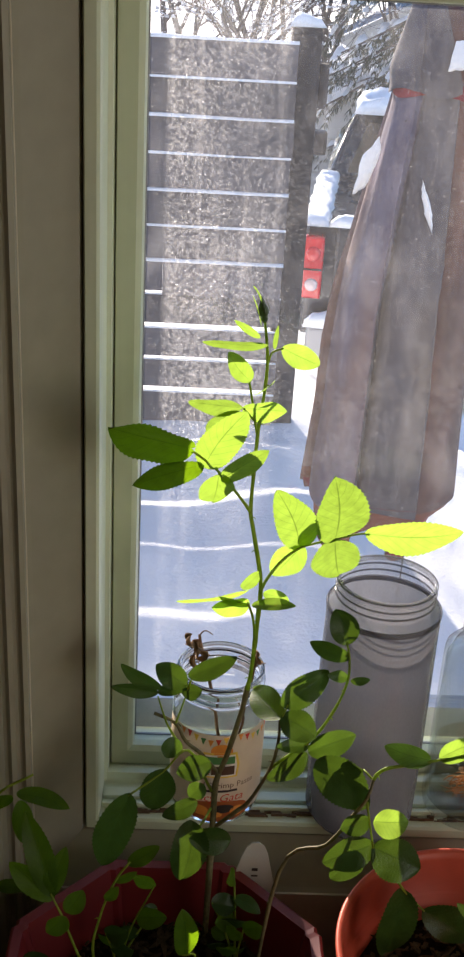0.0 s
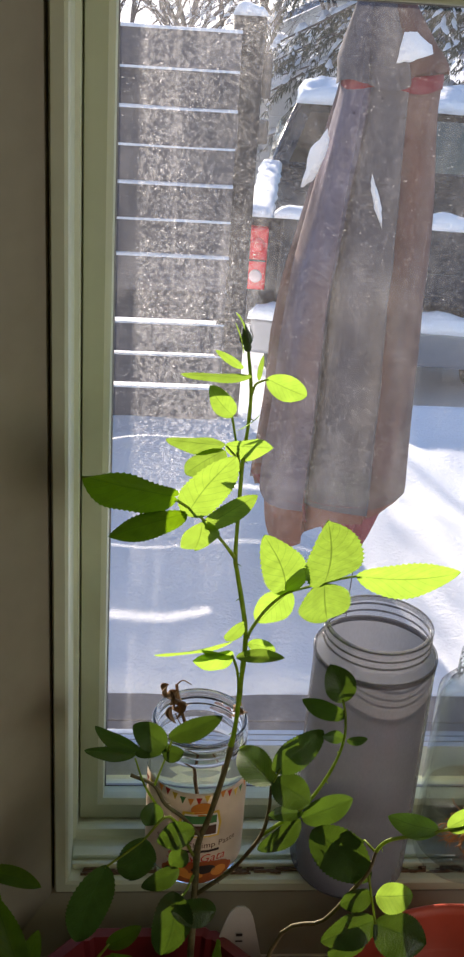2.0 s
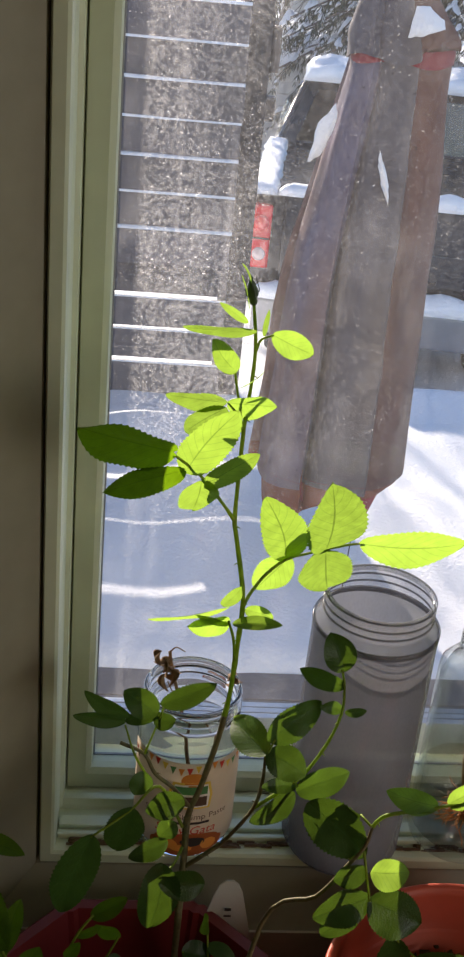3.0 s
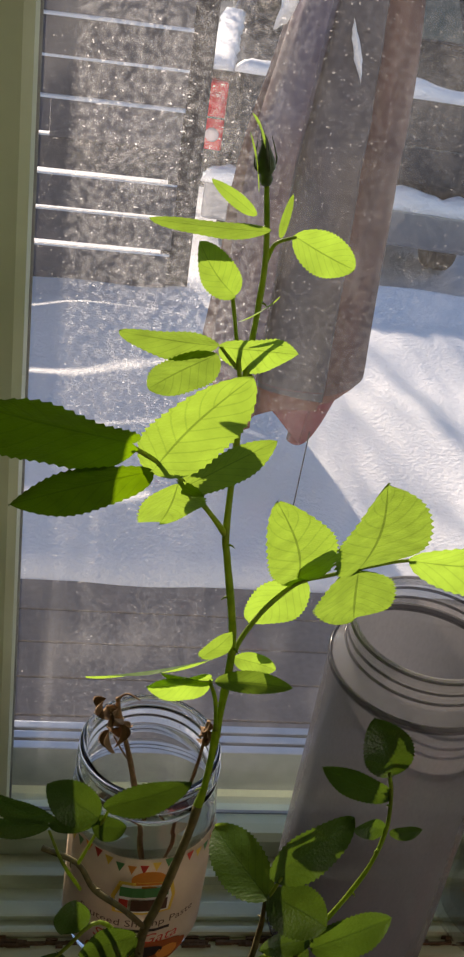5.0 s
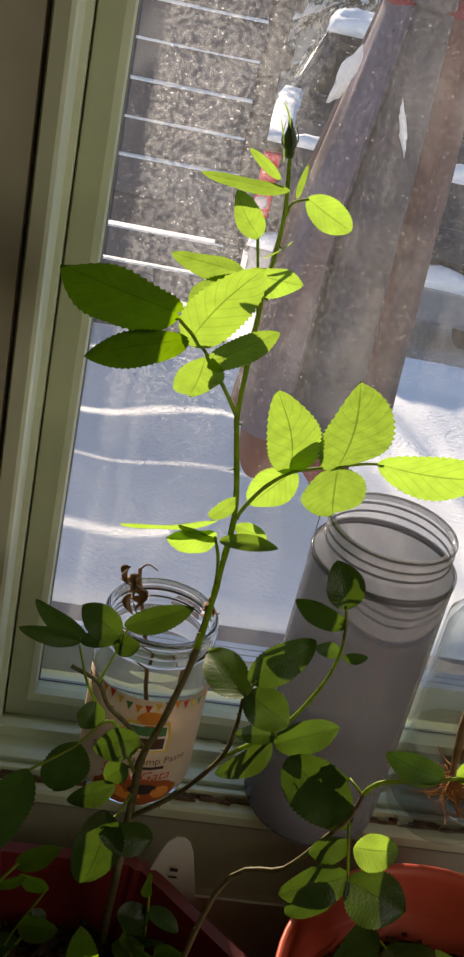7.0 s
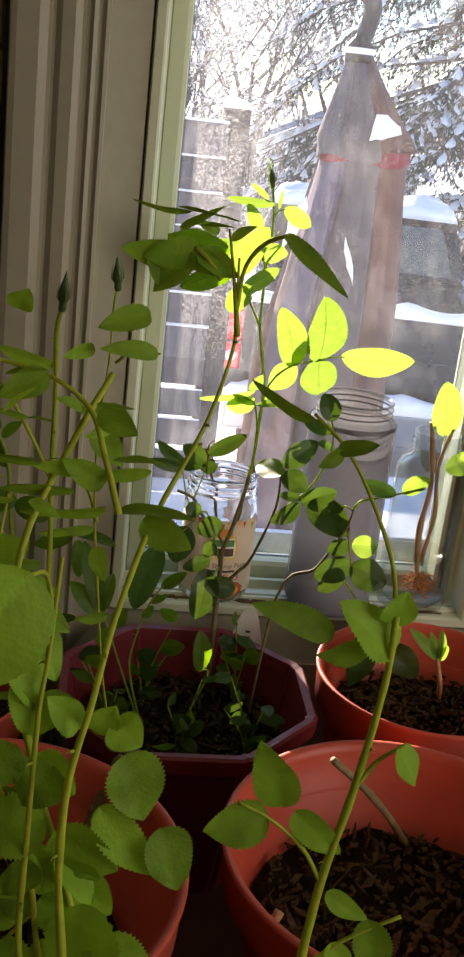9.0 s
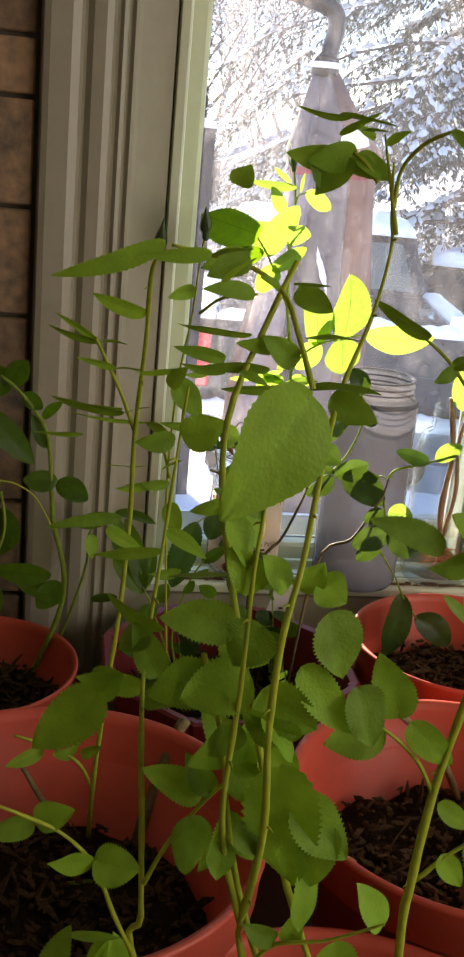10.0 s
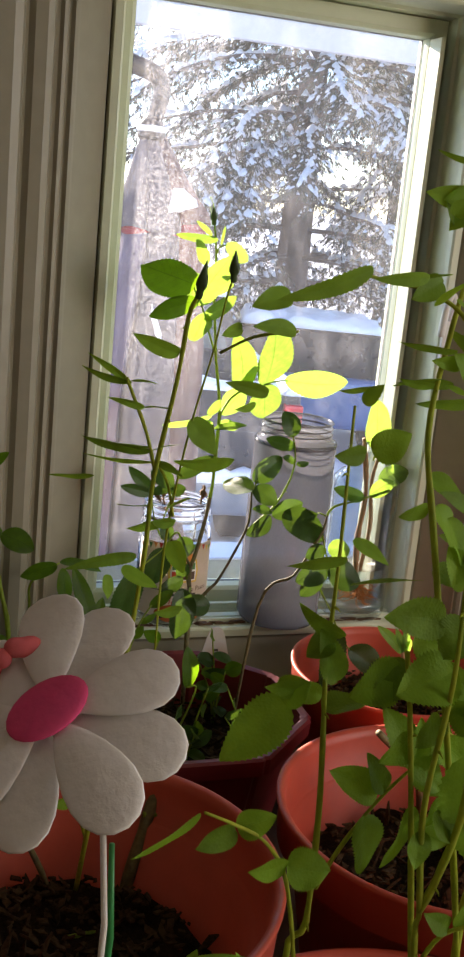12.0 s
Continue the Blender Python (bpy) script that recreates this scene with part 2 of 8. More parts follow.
M_VINYL = mat("white_vinyl", (0.56, 0.61, 0.45), 0.38, vary=0.05, scale=30, bump=0.0002)
# off-white gloss paint, its shade put into a darker base colour
M_PAINT_SHADE = mat("off_white_paint_in_shade", (0.275, 0.255, 0.190), 0.45, vary=0.10, scale=25, bump=0.0004)
M_WALL = mat("warm_wall_paint", (0.52, 0.46, 0.37), 0.75, vary=0.06, scale=18, bump=0.0006)
M_GROUT = mat("dark_grout", (0.07, 0.06, 0.05), 0.9, vary=0.2, scale=120, bump=0.001)
M_SLATE = per_piece(mat("multicolour_slate", (0.11, 0.10, 0.075), 0.6, vary=0.55, scale=38, bump=0.002, warm=(0.22, 0.13, 0.07)), 0.35)
M_TABLE = mat("dark_table_wood", (0.10, 0.055, 0.035), 0.5, vary=0.3, scale=30, bump=0.0004)
M_FLOOR = mat("brown_floor_wood", (0.20, 0.12, 0.07), 0.45, vary=0.25, scale=12, bump=0.0004)
M_CEIL = mat("white_ceiling_paint", (0.78, 0.76, 0.72), 0.9, vary=0.04, scale=10, bump=0.0006)
M_ORANGE = mat("terracotta_coloured_plastic", (0.51, 0.082, 0.048), 0.45, vary=0.14, scale=22, bump=0.0003, shine=0.35)
M_MAROON = mat("maroon_plastic", (0.17, 0.013, 0.016), 0.5, vary=0.15, scale=22, bump=0.0003)
M_SOIL = mat("dark_potting_soil", (0.012, 0.008, 0.006), 0.95, vary=0.6, scale=190, bump=0.004, warm=(0.026, 0.017, 0.010), shine=0.1)
M_CHIP = per_piece(mat("bark_chips", (0.055, 0.036, 0.018), 0.9, vary=0.7, scale=150, bump=0.0008, shine=0.15), 0.5)
M_STEM = mat("green_rose_stem", (0.22, 0.36, 0.04), 0.5, vary=0.25, scale=90, bump=0.0004, warm=(0.30, 0.38, 0.06), glow=0.45, shine=0.25)
M_STEM_YOUNG = mat("pale_green_stem", (0.33, 0.45, 0.05), 0.5, vary=0.2, scale=90, bump=0.0003, warm=(0.44, 0.46, 0.05), glow=0.3, shine=0.15)
M_WOODY = mat("brown_woody_stem", (0.12, 0.105, 0.045), 0.7, vary=0.4, scale=120, bump=0.0006, warm=(0.17, 0.14, 0.06))
M_LEAF = leaf_mat("rose_leaf", (0.040, 0.110, 0.014), (0.305, 0.495, 0.060), 0.52)
M_LEAF_SOFT = leaf_mat("young_rose_leaf", (0.150, 0.290, 0.026), (0.36, 0.56, 0.035), 0.34, 0.55, 0.16)
M_LEAF_DEEP = leaf_mat("deep_green_rose_leaf", (0.050, 0.115, 0.010), (0.17, 0.33, 0.010), 0.5)
# darker copy of the rose leaf, shade of the low leaves put into its colour
M_LEAF_SHADE = leaf_mat("shaded_rose_leaf", (0.032, 0.078, 0.018), (0.07, 0.13, 0.012), 0.30, 0.30)
M_DRY = mat("dried_brown_leaf", (0.26, 0.15, 0.07), 0.8, vary=0.4, scale=200, bump=0.0006)
M_GLASS = clear_mat("clear_jar_glass", (0.97, 0.98, 0.98), 0.015)
M_PLASTIC = veil_mat("grey_clear_plastic", (0.175, 0.175, 0.19), (0.62, 0.62, 0.635), 0.70, 0.18, 0.36)
M_NECK = veil_mat("clear_plastic_neck", (0.34, 0.34, 0.35), (0.84, 0.84, 0.85), 0.34, 0.10, 0.25)


def thin_clear_mat(name, tint, gloss):
    """Thin clear wall: straight through, with real edge gloss."""
    m = bpy.data.materials.new(name)
    m.use_nodes = True
    n, l = m.node_tree.nodes, m.node_tree.links
    n.remove(n["Principled BSDF"])
    tr, gl, mix, fr = n.new("ShaderNodeBsdfTransparent"), n.new("ShaderNodeBsdfGlossy"), n.new("ShaderNodeMixShader"), n.new("ShaderNodeLayerWeight")
    tr.inputs[0].default_value, gl.inputs["Roughness"].default_value = (*tint, 1), 0.03
    steep, part_of = n.new("ShaderNodeMath"), n.new("ShaderNodeMath")
    steep.operation, part_of.operation = "POWER", "MULTIPLY_ADD"
    steep.inputs[1].default_value, part_of.inputs[1].default_value, part_of.inputs[2].default_value = 4.5, gloss, 0.03
    l.new(fr.outputs["Facing"], steep.inputs[0])
    l.new(steep.outputs[0], part_of.inputs[0])
    l.new(part_of.outputs[0], mix.inputs[0])
    l.new(tr.outputs[0], mix.inputs[1])
    l.new(gl.outputs[0], mix.inputs[2])
    l.new(mix.outputs[0], n["Material Output"].inputs[0])
    return m


M_JAR = thin_clear_mat("thick_clear_glass", (0.865, 0.885, 0.89), 0.95)
M_WATER = thin_clear_mat("water", (0.93, 0.86, 0.74), 0.5)
M_PANE = dusty_pane_mat()
M_SNOW = mat("snow", (0.86, 0.88, 0.92), 0.75, vary=0.03, scale=9, bump=0.01, fine=60)
M_SNOW_LOOSE = mat("loose_snow", (0.82, 0.84, 0.88), 0.8, vary=0.08, scale=9, bump=0.01, fine=60, glow=0.30)
M_FENCE = per_piece(mat("weathered_grey_fence_wood", (0.115, 0.108, 0.122), 0.85, vary=0.3, scale=14, bump=0.002, fine=70), 0.2)
M_DECK = per_piece(mat("weathered_deck_wood", (0.23, 0.205, 0.20), 0.85, vary=0.25, scale=14, bump=0.002, fine=70), 0.15)
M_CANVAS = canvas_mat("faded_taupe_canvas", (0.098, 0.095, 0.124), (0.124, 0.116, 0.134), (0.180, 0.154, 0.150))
# lighter and darker tones of the faded cloth, fold light and shade painted in
M_CANVAS_LIT = canvas_mat("rose_lit_canvas", (0.140, 0.126, 0.192), (0.212, 0.152, 0.165), (0.290, 0.176, 0.154))
M_CANVAS_SHADED = canvas_mat("brown_shaded_canvas", (0.092, 0.062, 0.070), (0.135, 0.074, 0.072), (0.195, 0.094, 0.075))
M_PEACH = mat("faded_peach_canvas", (0.17, 0.034, 0.032), 0.85, vary=0.3, scale=12, bump=0.001, fine=240, warm=(0.25, 0.095, 0.055))
M_RED = mat("faded_red_canvas", (0.23, 0.018, 0.032), 0.85, vary=0.15, scale=12, bump=0.001, fine=240)
M_POLE = mat("dark_metal_pole", (0.035, 0.035, 0.04), 0.45, 0.6, vary=0.2, scale=20)
M_BARK = mat("grey_bark", (0.13, 0.11, 0.105), 0.95, vary=0.35, scale=8, bump=0.01)
M_NEEDLE = mat("spruce_needles", (0.060, 0.074, 0.058), 0.8, vary=0.45, scale=6)
M_WHITE = mat("white_rubber", (0.72, 0.71, 0.68), 0.6, vary=0.05, scale=20)

# ---- mesh helpers ----


def part(name, bm, material, parent=None, label="", smooth=False):
    """Links a bmesh as one mesh object, under a thing or a part."""
    me = bpy.data.meshes.new(name)
    bmesh.ops.recalc_face_normals(bm, faces=bm.faces[:])
    bm.to_mesh(me)
    bm.free()
    if smooth:
        me.shade_smooth()
    ob = new(name, me)
    for m in material if isinstance(material, (list, tuple)) else (material,):
        me.materials.append(m)
    if parent:
        ob.parent = parent
        ob.matrix_parent_inverse = parent.matrix_basis.inverted()
    if label:
        ob["label"] = label
    return ob


def raw(name, verts, faces, material, parent=None, label="", smooth=False):
    me = bpy.data.meshes.new(name)
    me.from_pydata([tuple(v) for v in verts], [], faces)
    me.update()
    if smooth:
        me.shade_smooth()
    ob = new(name, me)
    me.materials.append(material)
    if parent:
        ob.parent = parent
        ob.matrix_parent_inverse = parent.matrix_basis.inverted()
    if label:
        ob["label"] = label
    return ob


def thing(name, at, label, category, group="", kind=""):
    ob = new(name)
    ob.empty_display_size = 0.02
    ob.matrix_basis = Matrix.Translation(at)
    return tagged(ob, label, category, group, kind)


def box_bm(x0, x1, y0, y1, z0, z1, bevel=0.0, bm=None, segs=2):
    """A box, its edges rounded, added to bm or to a new bmesh."""
    own = bmesh.new()
    bmesh.ops.create_cube(own, size=1)
    for v in own.verts:
        v.co = Vector(((x0 + x1) / 2 + v.co.x * (x1 - x0), (y0 + y1) / 2 + v.co.y * (y1 - y0), (z0 + z1) / 2 + v.co.z * (z1 - z0)))
    if bevel:
        bmesh.ops.bevel(own, geom=own.edges[:], offset=bevel, segments=segs, profile=0.7, affect="EDGES")
    if bm is None:
        return own
    me = bpy.data.meshes.new("tmp")
    own.to_mesh(me)
    own.free()
    bm.from_mesh(me)
    bpy.data.meshes.remove(me)
    return bm


def lathe(profile, n=48, cx=0.0, cy=0.0, closed=False, sides=None):
    """Turns a profile of (radius, z) about the upright line through cx, cy."""
    bm = bmesh.new()
    rings = []
    for r, z in profile:
        if r < 1e-6:
            rings.append([bm.verts.new((cx, cy, z))])
        else:
            rings.append([bm.verts.new((cx + r * math.cos(2 * math.pi * i / n), cy + r * math.sin(2 * math.pi * i / n), z)) for i in range(n)])
    pairs = list(zip(rings, rings[1:])) + ([(rings[-1], rings[0])] if closed else [])
    for a, b in pairs:
        for i in range(n):
            q = [a[i % len(a)], a[(i + 1) % len(a)], b[(i + 1) % len(b)], b[i % len(b)]]
            u = []
            for v in q:
                if v not in u:
                    u.append(v)
            if len(u) > 2:
                bm.faces.new(u)
    return bm


def smooth_line(points, per=5):
    """A smooth curve through points (Catmull-Rom)."""
    p = [Vector(q) for q in points]
    p = [p[0] * 2 - p[1]] + p + [p[-1] * 2 - p[-2]]
    out = []
    for i in range(1, len(p) - 2):
        for k in range(per):
            t = k / per
            out.append(0.5 * (2 * p[i] + (p[i + 1] - p[i - 1]) * t + (2 * p[i - 1] - 5 * p[i] + 4 * p[i + 1] - p[i + 2]) * t * t + (3 * p[i] - p[i - 1] - 3 * p[i + 1] + p[i + 2]) * t ** 3))
    return out + [p[-2]]


def tube_into(bm, line, r0, r1, n=7, knots=0.0):
    """A tapered round tube along a line of points; knots makes it uneven."""
    prev = None
    side = Vector((1, 0.2, 0.1))
    for i, c in enumerate(line):
        d = (line[min(i + 1, len(line) - 1)] - line[max(i - 1, 0)]).normalized()
        u = (side - d * side.dot(d)).normalized()
        v = d.cross(u)
        side = u
        t = i / max(1, len(line) - 1)
        r = (r0 + (r1 - r0) * t) * (1 + knots * noise.noise(c * 90))
        ring = [bm.verts.new(c + (u * math.cos(2 * math.pi * k / n) + v * math.sin(2 * math.pi * k / n)) * r) for k in range(n)]
        if prev:
            for k in range(n):
                bm.faces.new((prev[k], prev[(k + 1) % n], ring[(k + 1) % n], ring[k]))
        else:
            bm.faces.new(ring[::-1])
        prev = ring
    bm.faces.new(prev)
    return bm


LEAF_SEED = [0]


def stem(parent, points, r0, r1, material=None, name="stem", label=""):
    line = smooth_line(points)
    bm = tube_into(bmesh.new(), line, r0, r1, 8, 0.25)
    if name == "stem" and r0 >= 0.0012 and len(line) > 12:
        LEAF_SEED[0] += 1
        rnd = random.Random(LEAF_SEED[0] * 7)
        for i in range(4, len(line) - 3, 6):                # a few prickles along the cane
            d = (line[i + 1] - line[i]).normalized()
            w = d.cross(Vector((rnd.uniform(-1, 1), rnd.uniform(-1, 1), rnd.uniform(-1, 1)))).normalized()
            r = r0 + (r1 - r0) * i / len(line)
            tube_into(bm, [line[i] + w * r * 0.6, line[i] + w * (r + 0.0012) - d * 0.0003, line[i] + w * (r + 0.0022) - d * 0.0012], 0.0006, 0.0001, 5)
    return part(name, bm, material or M_STEM, parent, label, smooth=True)




def leaf(parent, bx, by, bz, tx, ty, tz, width, turn=0.0, material=None, curl=0.10, fold=0.20, teeth=0.036, name="leaf", lean=0.36):
    """One leaflet from its base to its tip, its face turned to the room by default; turn rolls it about its midrib."""
    LEAF_SEED[0] += 1
    rnd = random.Random(LEAF_SEED[0])
    b, t = Vector((bx, by, bz)), Vector((tx, ty, tz))
    d = t - b
    length = d.length
    d.normalize()
    face = Vector((0.12, -0.93, lean))
    nrm = (face - d * face.dot(d)).normalized()
    loose = 32 if material == M_LEAF_SOFT else 9
    nrm = Matrix.Rotation(radians(turn + rnd.uniform(-loose, loose)), 3, d) @ nrm
    side = d.cross(nrm)
    rows, cols = 54, (-1.0, -0.6, -0.22, 0.0, 0.22, 0.6, 1.0)
    verts, faces, uvs = [], [], []
    curl *= rnd.uniform(0.4, 1.6)
    bendy = rnd.uniform(-0.05, 0.05)
    skew = rnd.uniform(-0.04, 0.04)
    low, high = (0.46, 0.86) if material == M_LEAF_SOFT else (0.60, 0.72)       # how blunt the base is, how sharp the tip
    full = (low / (low + high)) ** low * (high / (low + high)) ** high
    if material == M_LEAF_SOFT:
        teeth *= 1.5
    for i in range(rows + 1):
        s = i / rows
        w = width / 2 * (s ** low) * ((1 - s) ** high) / full
        tooth = 1 + teeth * (1.2, -0.2, -1.0)[i % 3]
        for u in cols:
            e = u * (tooth if abs(u) == 1.0 else 1)
            wave = 0.035 * width * math.sin(s * 9 + u * 2 + LEAF_SEED[0]) * abs(u)
            verts.append(b + d * (length * s - 0.06 * width * abs(u) * (1 - s)) + side * (w * e + bendy * length * math.sin(math.pi * s) + skew * u * u * width)
                         + nrm * (fold * abs(u) * w - curl * length * (s * s - 0.25 * s) + wave))
            uvs.append((s, 0.5 + u / 2))
    c = len(cols)
    for i in range(rows):
        for k in range(c - 1):
            faces.append((i * c + k, i * c + k + 1, (i + 1) * c + k + 1, (i + 1) * c + k))
    me = bpy.data.meshes.new(name)
    me.from_pydata(verts, [], faces)
    lay = me.uv_layers.new(name="length_width")
    for lp in me.loops:
        lay.data[lp.index].uv = uvs[lp.vertex_index]
    me.update()
    me.shade_smooth()
    me.materials.append(material or M_LEAF)
    ob = new(name, me)
    ob.parent = parent
    ob.matrix_parent_inverse = parent.matrix_basis.inverted()
    return ob


def bud(parent, bx, by, bz, tx, ty, tz, width):
    """A closed rosebud with its narrow sepals."""
    b, t = Vector((bx, by, bz)), Vector((tx, ty, tz))
    bm = lathe([(0, 0), (width * 0.28, 0.02), (width * 0.36, 0.12), (width * 0.30, 0.2), (width * 0.5, 0.34), (width * 0.46, 0.5), (width * 0.25, 0.72), (width * 0.1, 0.9), (0, 1.0)], 12)
    rot_m = (t - b).to_track_quat("Z", "Y").to_matrix().to_4x4()
    for v in bm.verts:
        v.co.z *= (t - b).length
        v.co = b + rot_m.to_3x3() @ v.co
    ob = part("bud", bm, M_BUD, parent, "dark green closed rosebud", smooth=True)
    up = (t - b).normalized()
    out = up.cross(Vector((0.2, 0.9, 0.1))).normalized()
    for k in range(4):
        way = Matrix.Rotation(1.57 * k + 0.5, 3, up) @ out
        q = b + up * (t - b).length * 0.22
        line = smooth_line([q, q + up * width * 0.45 + way * width * 0.55, q + up * width * 1.2 + way * width * 0.50, q + up * width * (1.9 + 0.3 * (k % 2)) + way * width * 0.35], 3)
        part("sepal", tube_into(bmesh.new(), line, width * 0.07, width * 0.015, 5), M_BUD, parent, "", True)
    return ob


M_BUD = mat("dark_green_bud", (0.045, 0.085, 0.025), 0.5, vary=0.3, scale=120)


def ring_frame(profile, x0, x1, z0, z1):
    """A mitred frame round the opening x0..x1, z0..z1. profile: (distance outwards from the opening, y), closed."""
    bm = bmesh.new()
    loops = []
    for n, y in profile:
        loops.append([bm.verts.new((x, y, z)) for x, z in ((x0 - n, z0 - n), (x1 + n, z0 - n), (x1 + n, z1 + n), (x0 - n, z1 + n))])
    for a, b in zip(loops, loops[1:] + loops[:1]):
        for i in range(4):
            bm.faces.new((a[i], a[(i + 1) % 4], b[(i + 1) % 4], b[i]))
    return bm

# ---- the room ----
GX0, GX1, GZ0, GZ1 = 0.0, 0.298, 0.0, 0.577      # the opening of the sash
WALL_IN, WALL_OUT = -0.100, 0.060
FLOOR_Z, CEIL_Z, ROOM_Y = -0.95, 1.50, -2.40


def wall_with_hole(name, x0, x1, z0, z1, hx0, hx1, hz0, hz1, y0, y1, material, label):
    bm = bmesh.new()
    for a, b, c, d in ((x0, hx0, z0, z1), (hx1, x1, z0, z1), (hx0, hx1, z0, hz0), (hx0, hx1, hz1, z1)):
        box_bm(a, b, y0, y1, c, d, 0, bm)
    return tagged(part(name, bm, material), label, "wall", kind="structure")


window_wall = wall_with_hole("wall_north", -1.60, 1.40, FLOOR_Z, CEIL_Z, GX0 - 0.069, GX1 + 0.069, GZ0 - 0.069, GZ1 + 0.069, WALL_IN, WALL_OUT, M_WALL,
                             "painted house wall round a small window above a table")
tagged(part("floor", box_bm(-1.6, 1.4, ROOM_Y, WALL_OUT, FLOOR_Z - 0.1, FLOOR_Z), M_FLOOR), "brown wooden floor of the room", "floor", kind="structure")
tagged(part("ceiling", box_bm(-1.6, 1.4, ROOM_Y, WALL_OUT, CEIL_Z, CEIL_Z + 0.1), M_CEIL), "plain white painted ceiling of the room", "ceiling", kind="structure")
tagged(part("wall_west", box_bm(-1.7, -1.6, ROOM_Y, WALL_OUT, FLOOR_Z, CEIL_Z), M_WALL), "plain warm painted wall of the room", "wall", kind="structure")
tagged(part("wall_south", box_bm(-1.7, 1.5, ROOM_Y - 0.1, ROOM_Y, FLOOR_Z, CEIL_Z), M_WALL), "plain warm painted wall behind the plants", "wall", kind="structure")
# unseen wall, its opening made up to go with the fill lamp
east = bmesh.new()
for y0, y1, z0, z1 in ((ROOM_Y, -2.05, FLOOR_Z, CEIL_Z), (-0.85, WALL_OUT, FLOOR_Z, CEIL_Z), (-2.05, -0.85, FLOOR_Z, 0.0), (-2.05, -0.85, 1.0, CEIL_Z)):
    box_bm(1.4, 1.5, y0, y1, z0, z1, 0, east)
tagged(part("wall_east", east, M_WALL), "unseen painted room wall with an opening added behind the fill lamp", "wall", kind="structure")

tagged(part("foundation", box_bm(-1.69, 1.49, ROOM_Y - 0.09, WALL_OUT - 0.005, -1.95, FLOOR_Z - 0.102), M_WALL), "plain painted foundation wall under the room", "foundation", kind="structure")

# table on which the pots stand
TABLE_Z = -0.185
table = thing("table", (0.1, -0.55, TABLE_Z), "dark wooden table crowded with potted plants under the window", "table")
part("tabletop", box_bm(-0.75, 0.95, -0.98, -0.125, TABLE_Z - 0.035, TABLE_Z, 0.004), M_TABLE, table)
for lx in (-0.70, 0.90):
    for ly in (-0.93, -0.18):
        part("leg", box_bm(lx - 0.03, lx + 0.03, ly - 0.03, ly + 0.03, FLOOR_Z, TABLE_Z - 0.035, 0.004), M_TABLE, table)

# ---- the window ----
window = thing("window_1", (0.144, -0.02, GZ0 - 0.034), "white vinyl casement window with a dusty pane and grime in its track", "window", kind="structure")
part("window_frame", ring_frame([(0.034, -0.067), (0.0325, -0.072), (0.0255, -0.072), (0.0235, -0.070), (0.0225, -0.064), (0.0225, -0.030), (0.0195, -0.028), (0.0195, 0.050), (0.034, 0.050)], GX0, GX1, GZ0, GZ1), M_VINYL, window)
part("sash", ring_frame([(0.0190, -0.008), (0.0180, -0.011), (0.0050, -0.011), (0.0010, -0.008), (0.0, -0.002), (0.0, 0.012), (0.0040, 0.016), (0.0190, 0.034)], GX0, GX1, GZ0, GZ1), M_VINYL, window)
# added strip that catches the sun, for the sash's bright right reveal
part("glazing_bead", box_bm(GX1 + 0.0002, GX1 + 0.0050, -0.036, -0.0115, GZ0 + 0.001, GZ1 - 0.001, 0.0008), M_VINYL, window)
M_GASKET = mat("grey_rubber_seal", (0.25, 0.25, 0.25), 0.6, vary=0.2, scale=60)
part("seal", ring_frame([(0.0005, 0.0045), (-0.0011, 0.0045), (-0.0011, 0.0065), (0.0005, 0.0065)], GX0, GX1, GZ0, GZ1), M_GASKET, window)
# outer track and screen rail below the pane
M_ALU = mat("grey_aluminium", (0.45, 0.47, 0.50), 0.35, 0.8, vary=0.15, scale=40)
track = bmesh.new()
for k, (ya, yb, za, zb) in enumerate(((0.040, 0.046, -0.02, 0.012), (0.052, 0.058, -0.02, 0.008), (0.064, 0.070, -0.02, 0.004))):
    box_bm(GX0 - 0.03, GX1 + 0.03, ya, yb, za, zb, 0.001, track)
part("outer_track", track, M_ALU, window)
pane = raw("pane", [(GX0 - 0.0005, 0.003, GZ0 - 0.0005), (GX1 + 0.0005, 0.003, GZ0 - 0.0005), (GX1 + 0.0005, 0.003, GZ1 + 0.0005), (GX0 - 0.0005, 0.003, GZ1 + 0.0005)], [(0, 1, 2, 3)], M_PANE, window, "dusty, smeared window pane")
pane.visible_shadow = False
# grime in the lower track
M_GRIME = mat("brown_track_grime", (0.13, 0.075, 0.04), 0.95, vary=0.5, scale=200, bump=0.001)
grime = bmesh.new()
rg = random.Random(5)
for k in range(260):
    gx = GX0 - 0.015 + 0.31 * rg.random() ** 1.6
    gy = rg.choice((-0.012, -0.0145, -0.062, -0.0635)) + rg.uniform(-0.0015, 0.0015)
    box_bm(gx, gx + rg.uniform(0.002, 0.016), gy - rg.uniform(0.0004, 0.0018), gy, -0.0222, -0.0222 + rg.uniform(0.0006, 0.0028), 0, grime)
part("track_grime", grime, M_GRIME, window, "brown dirt in the window track")
# ledge ribs of the frame's sill
ribs = bmesh.new()
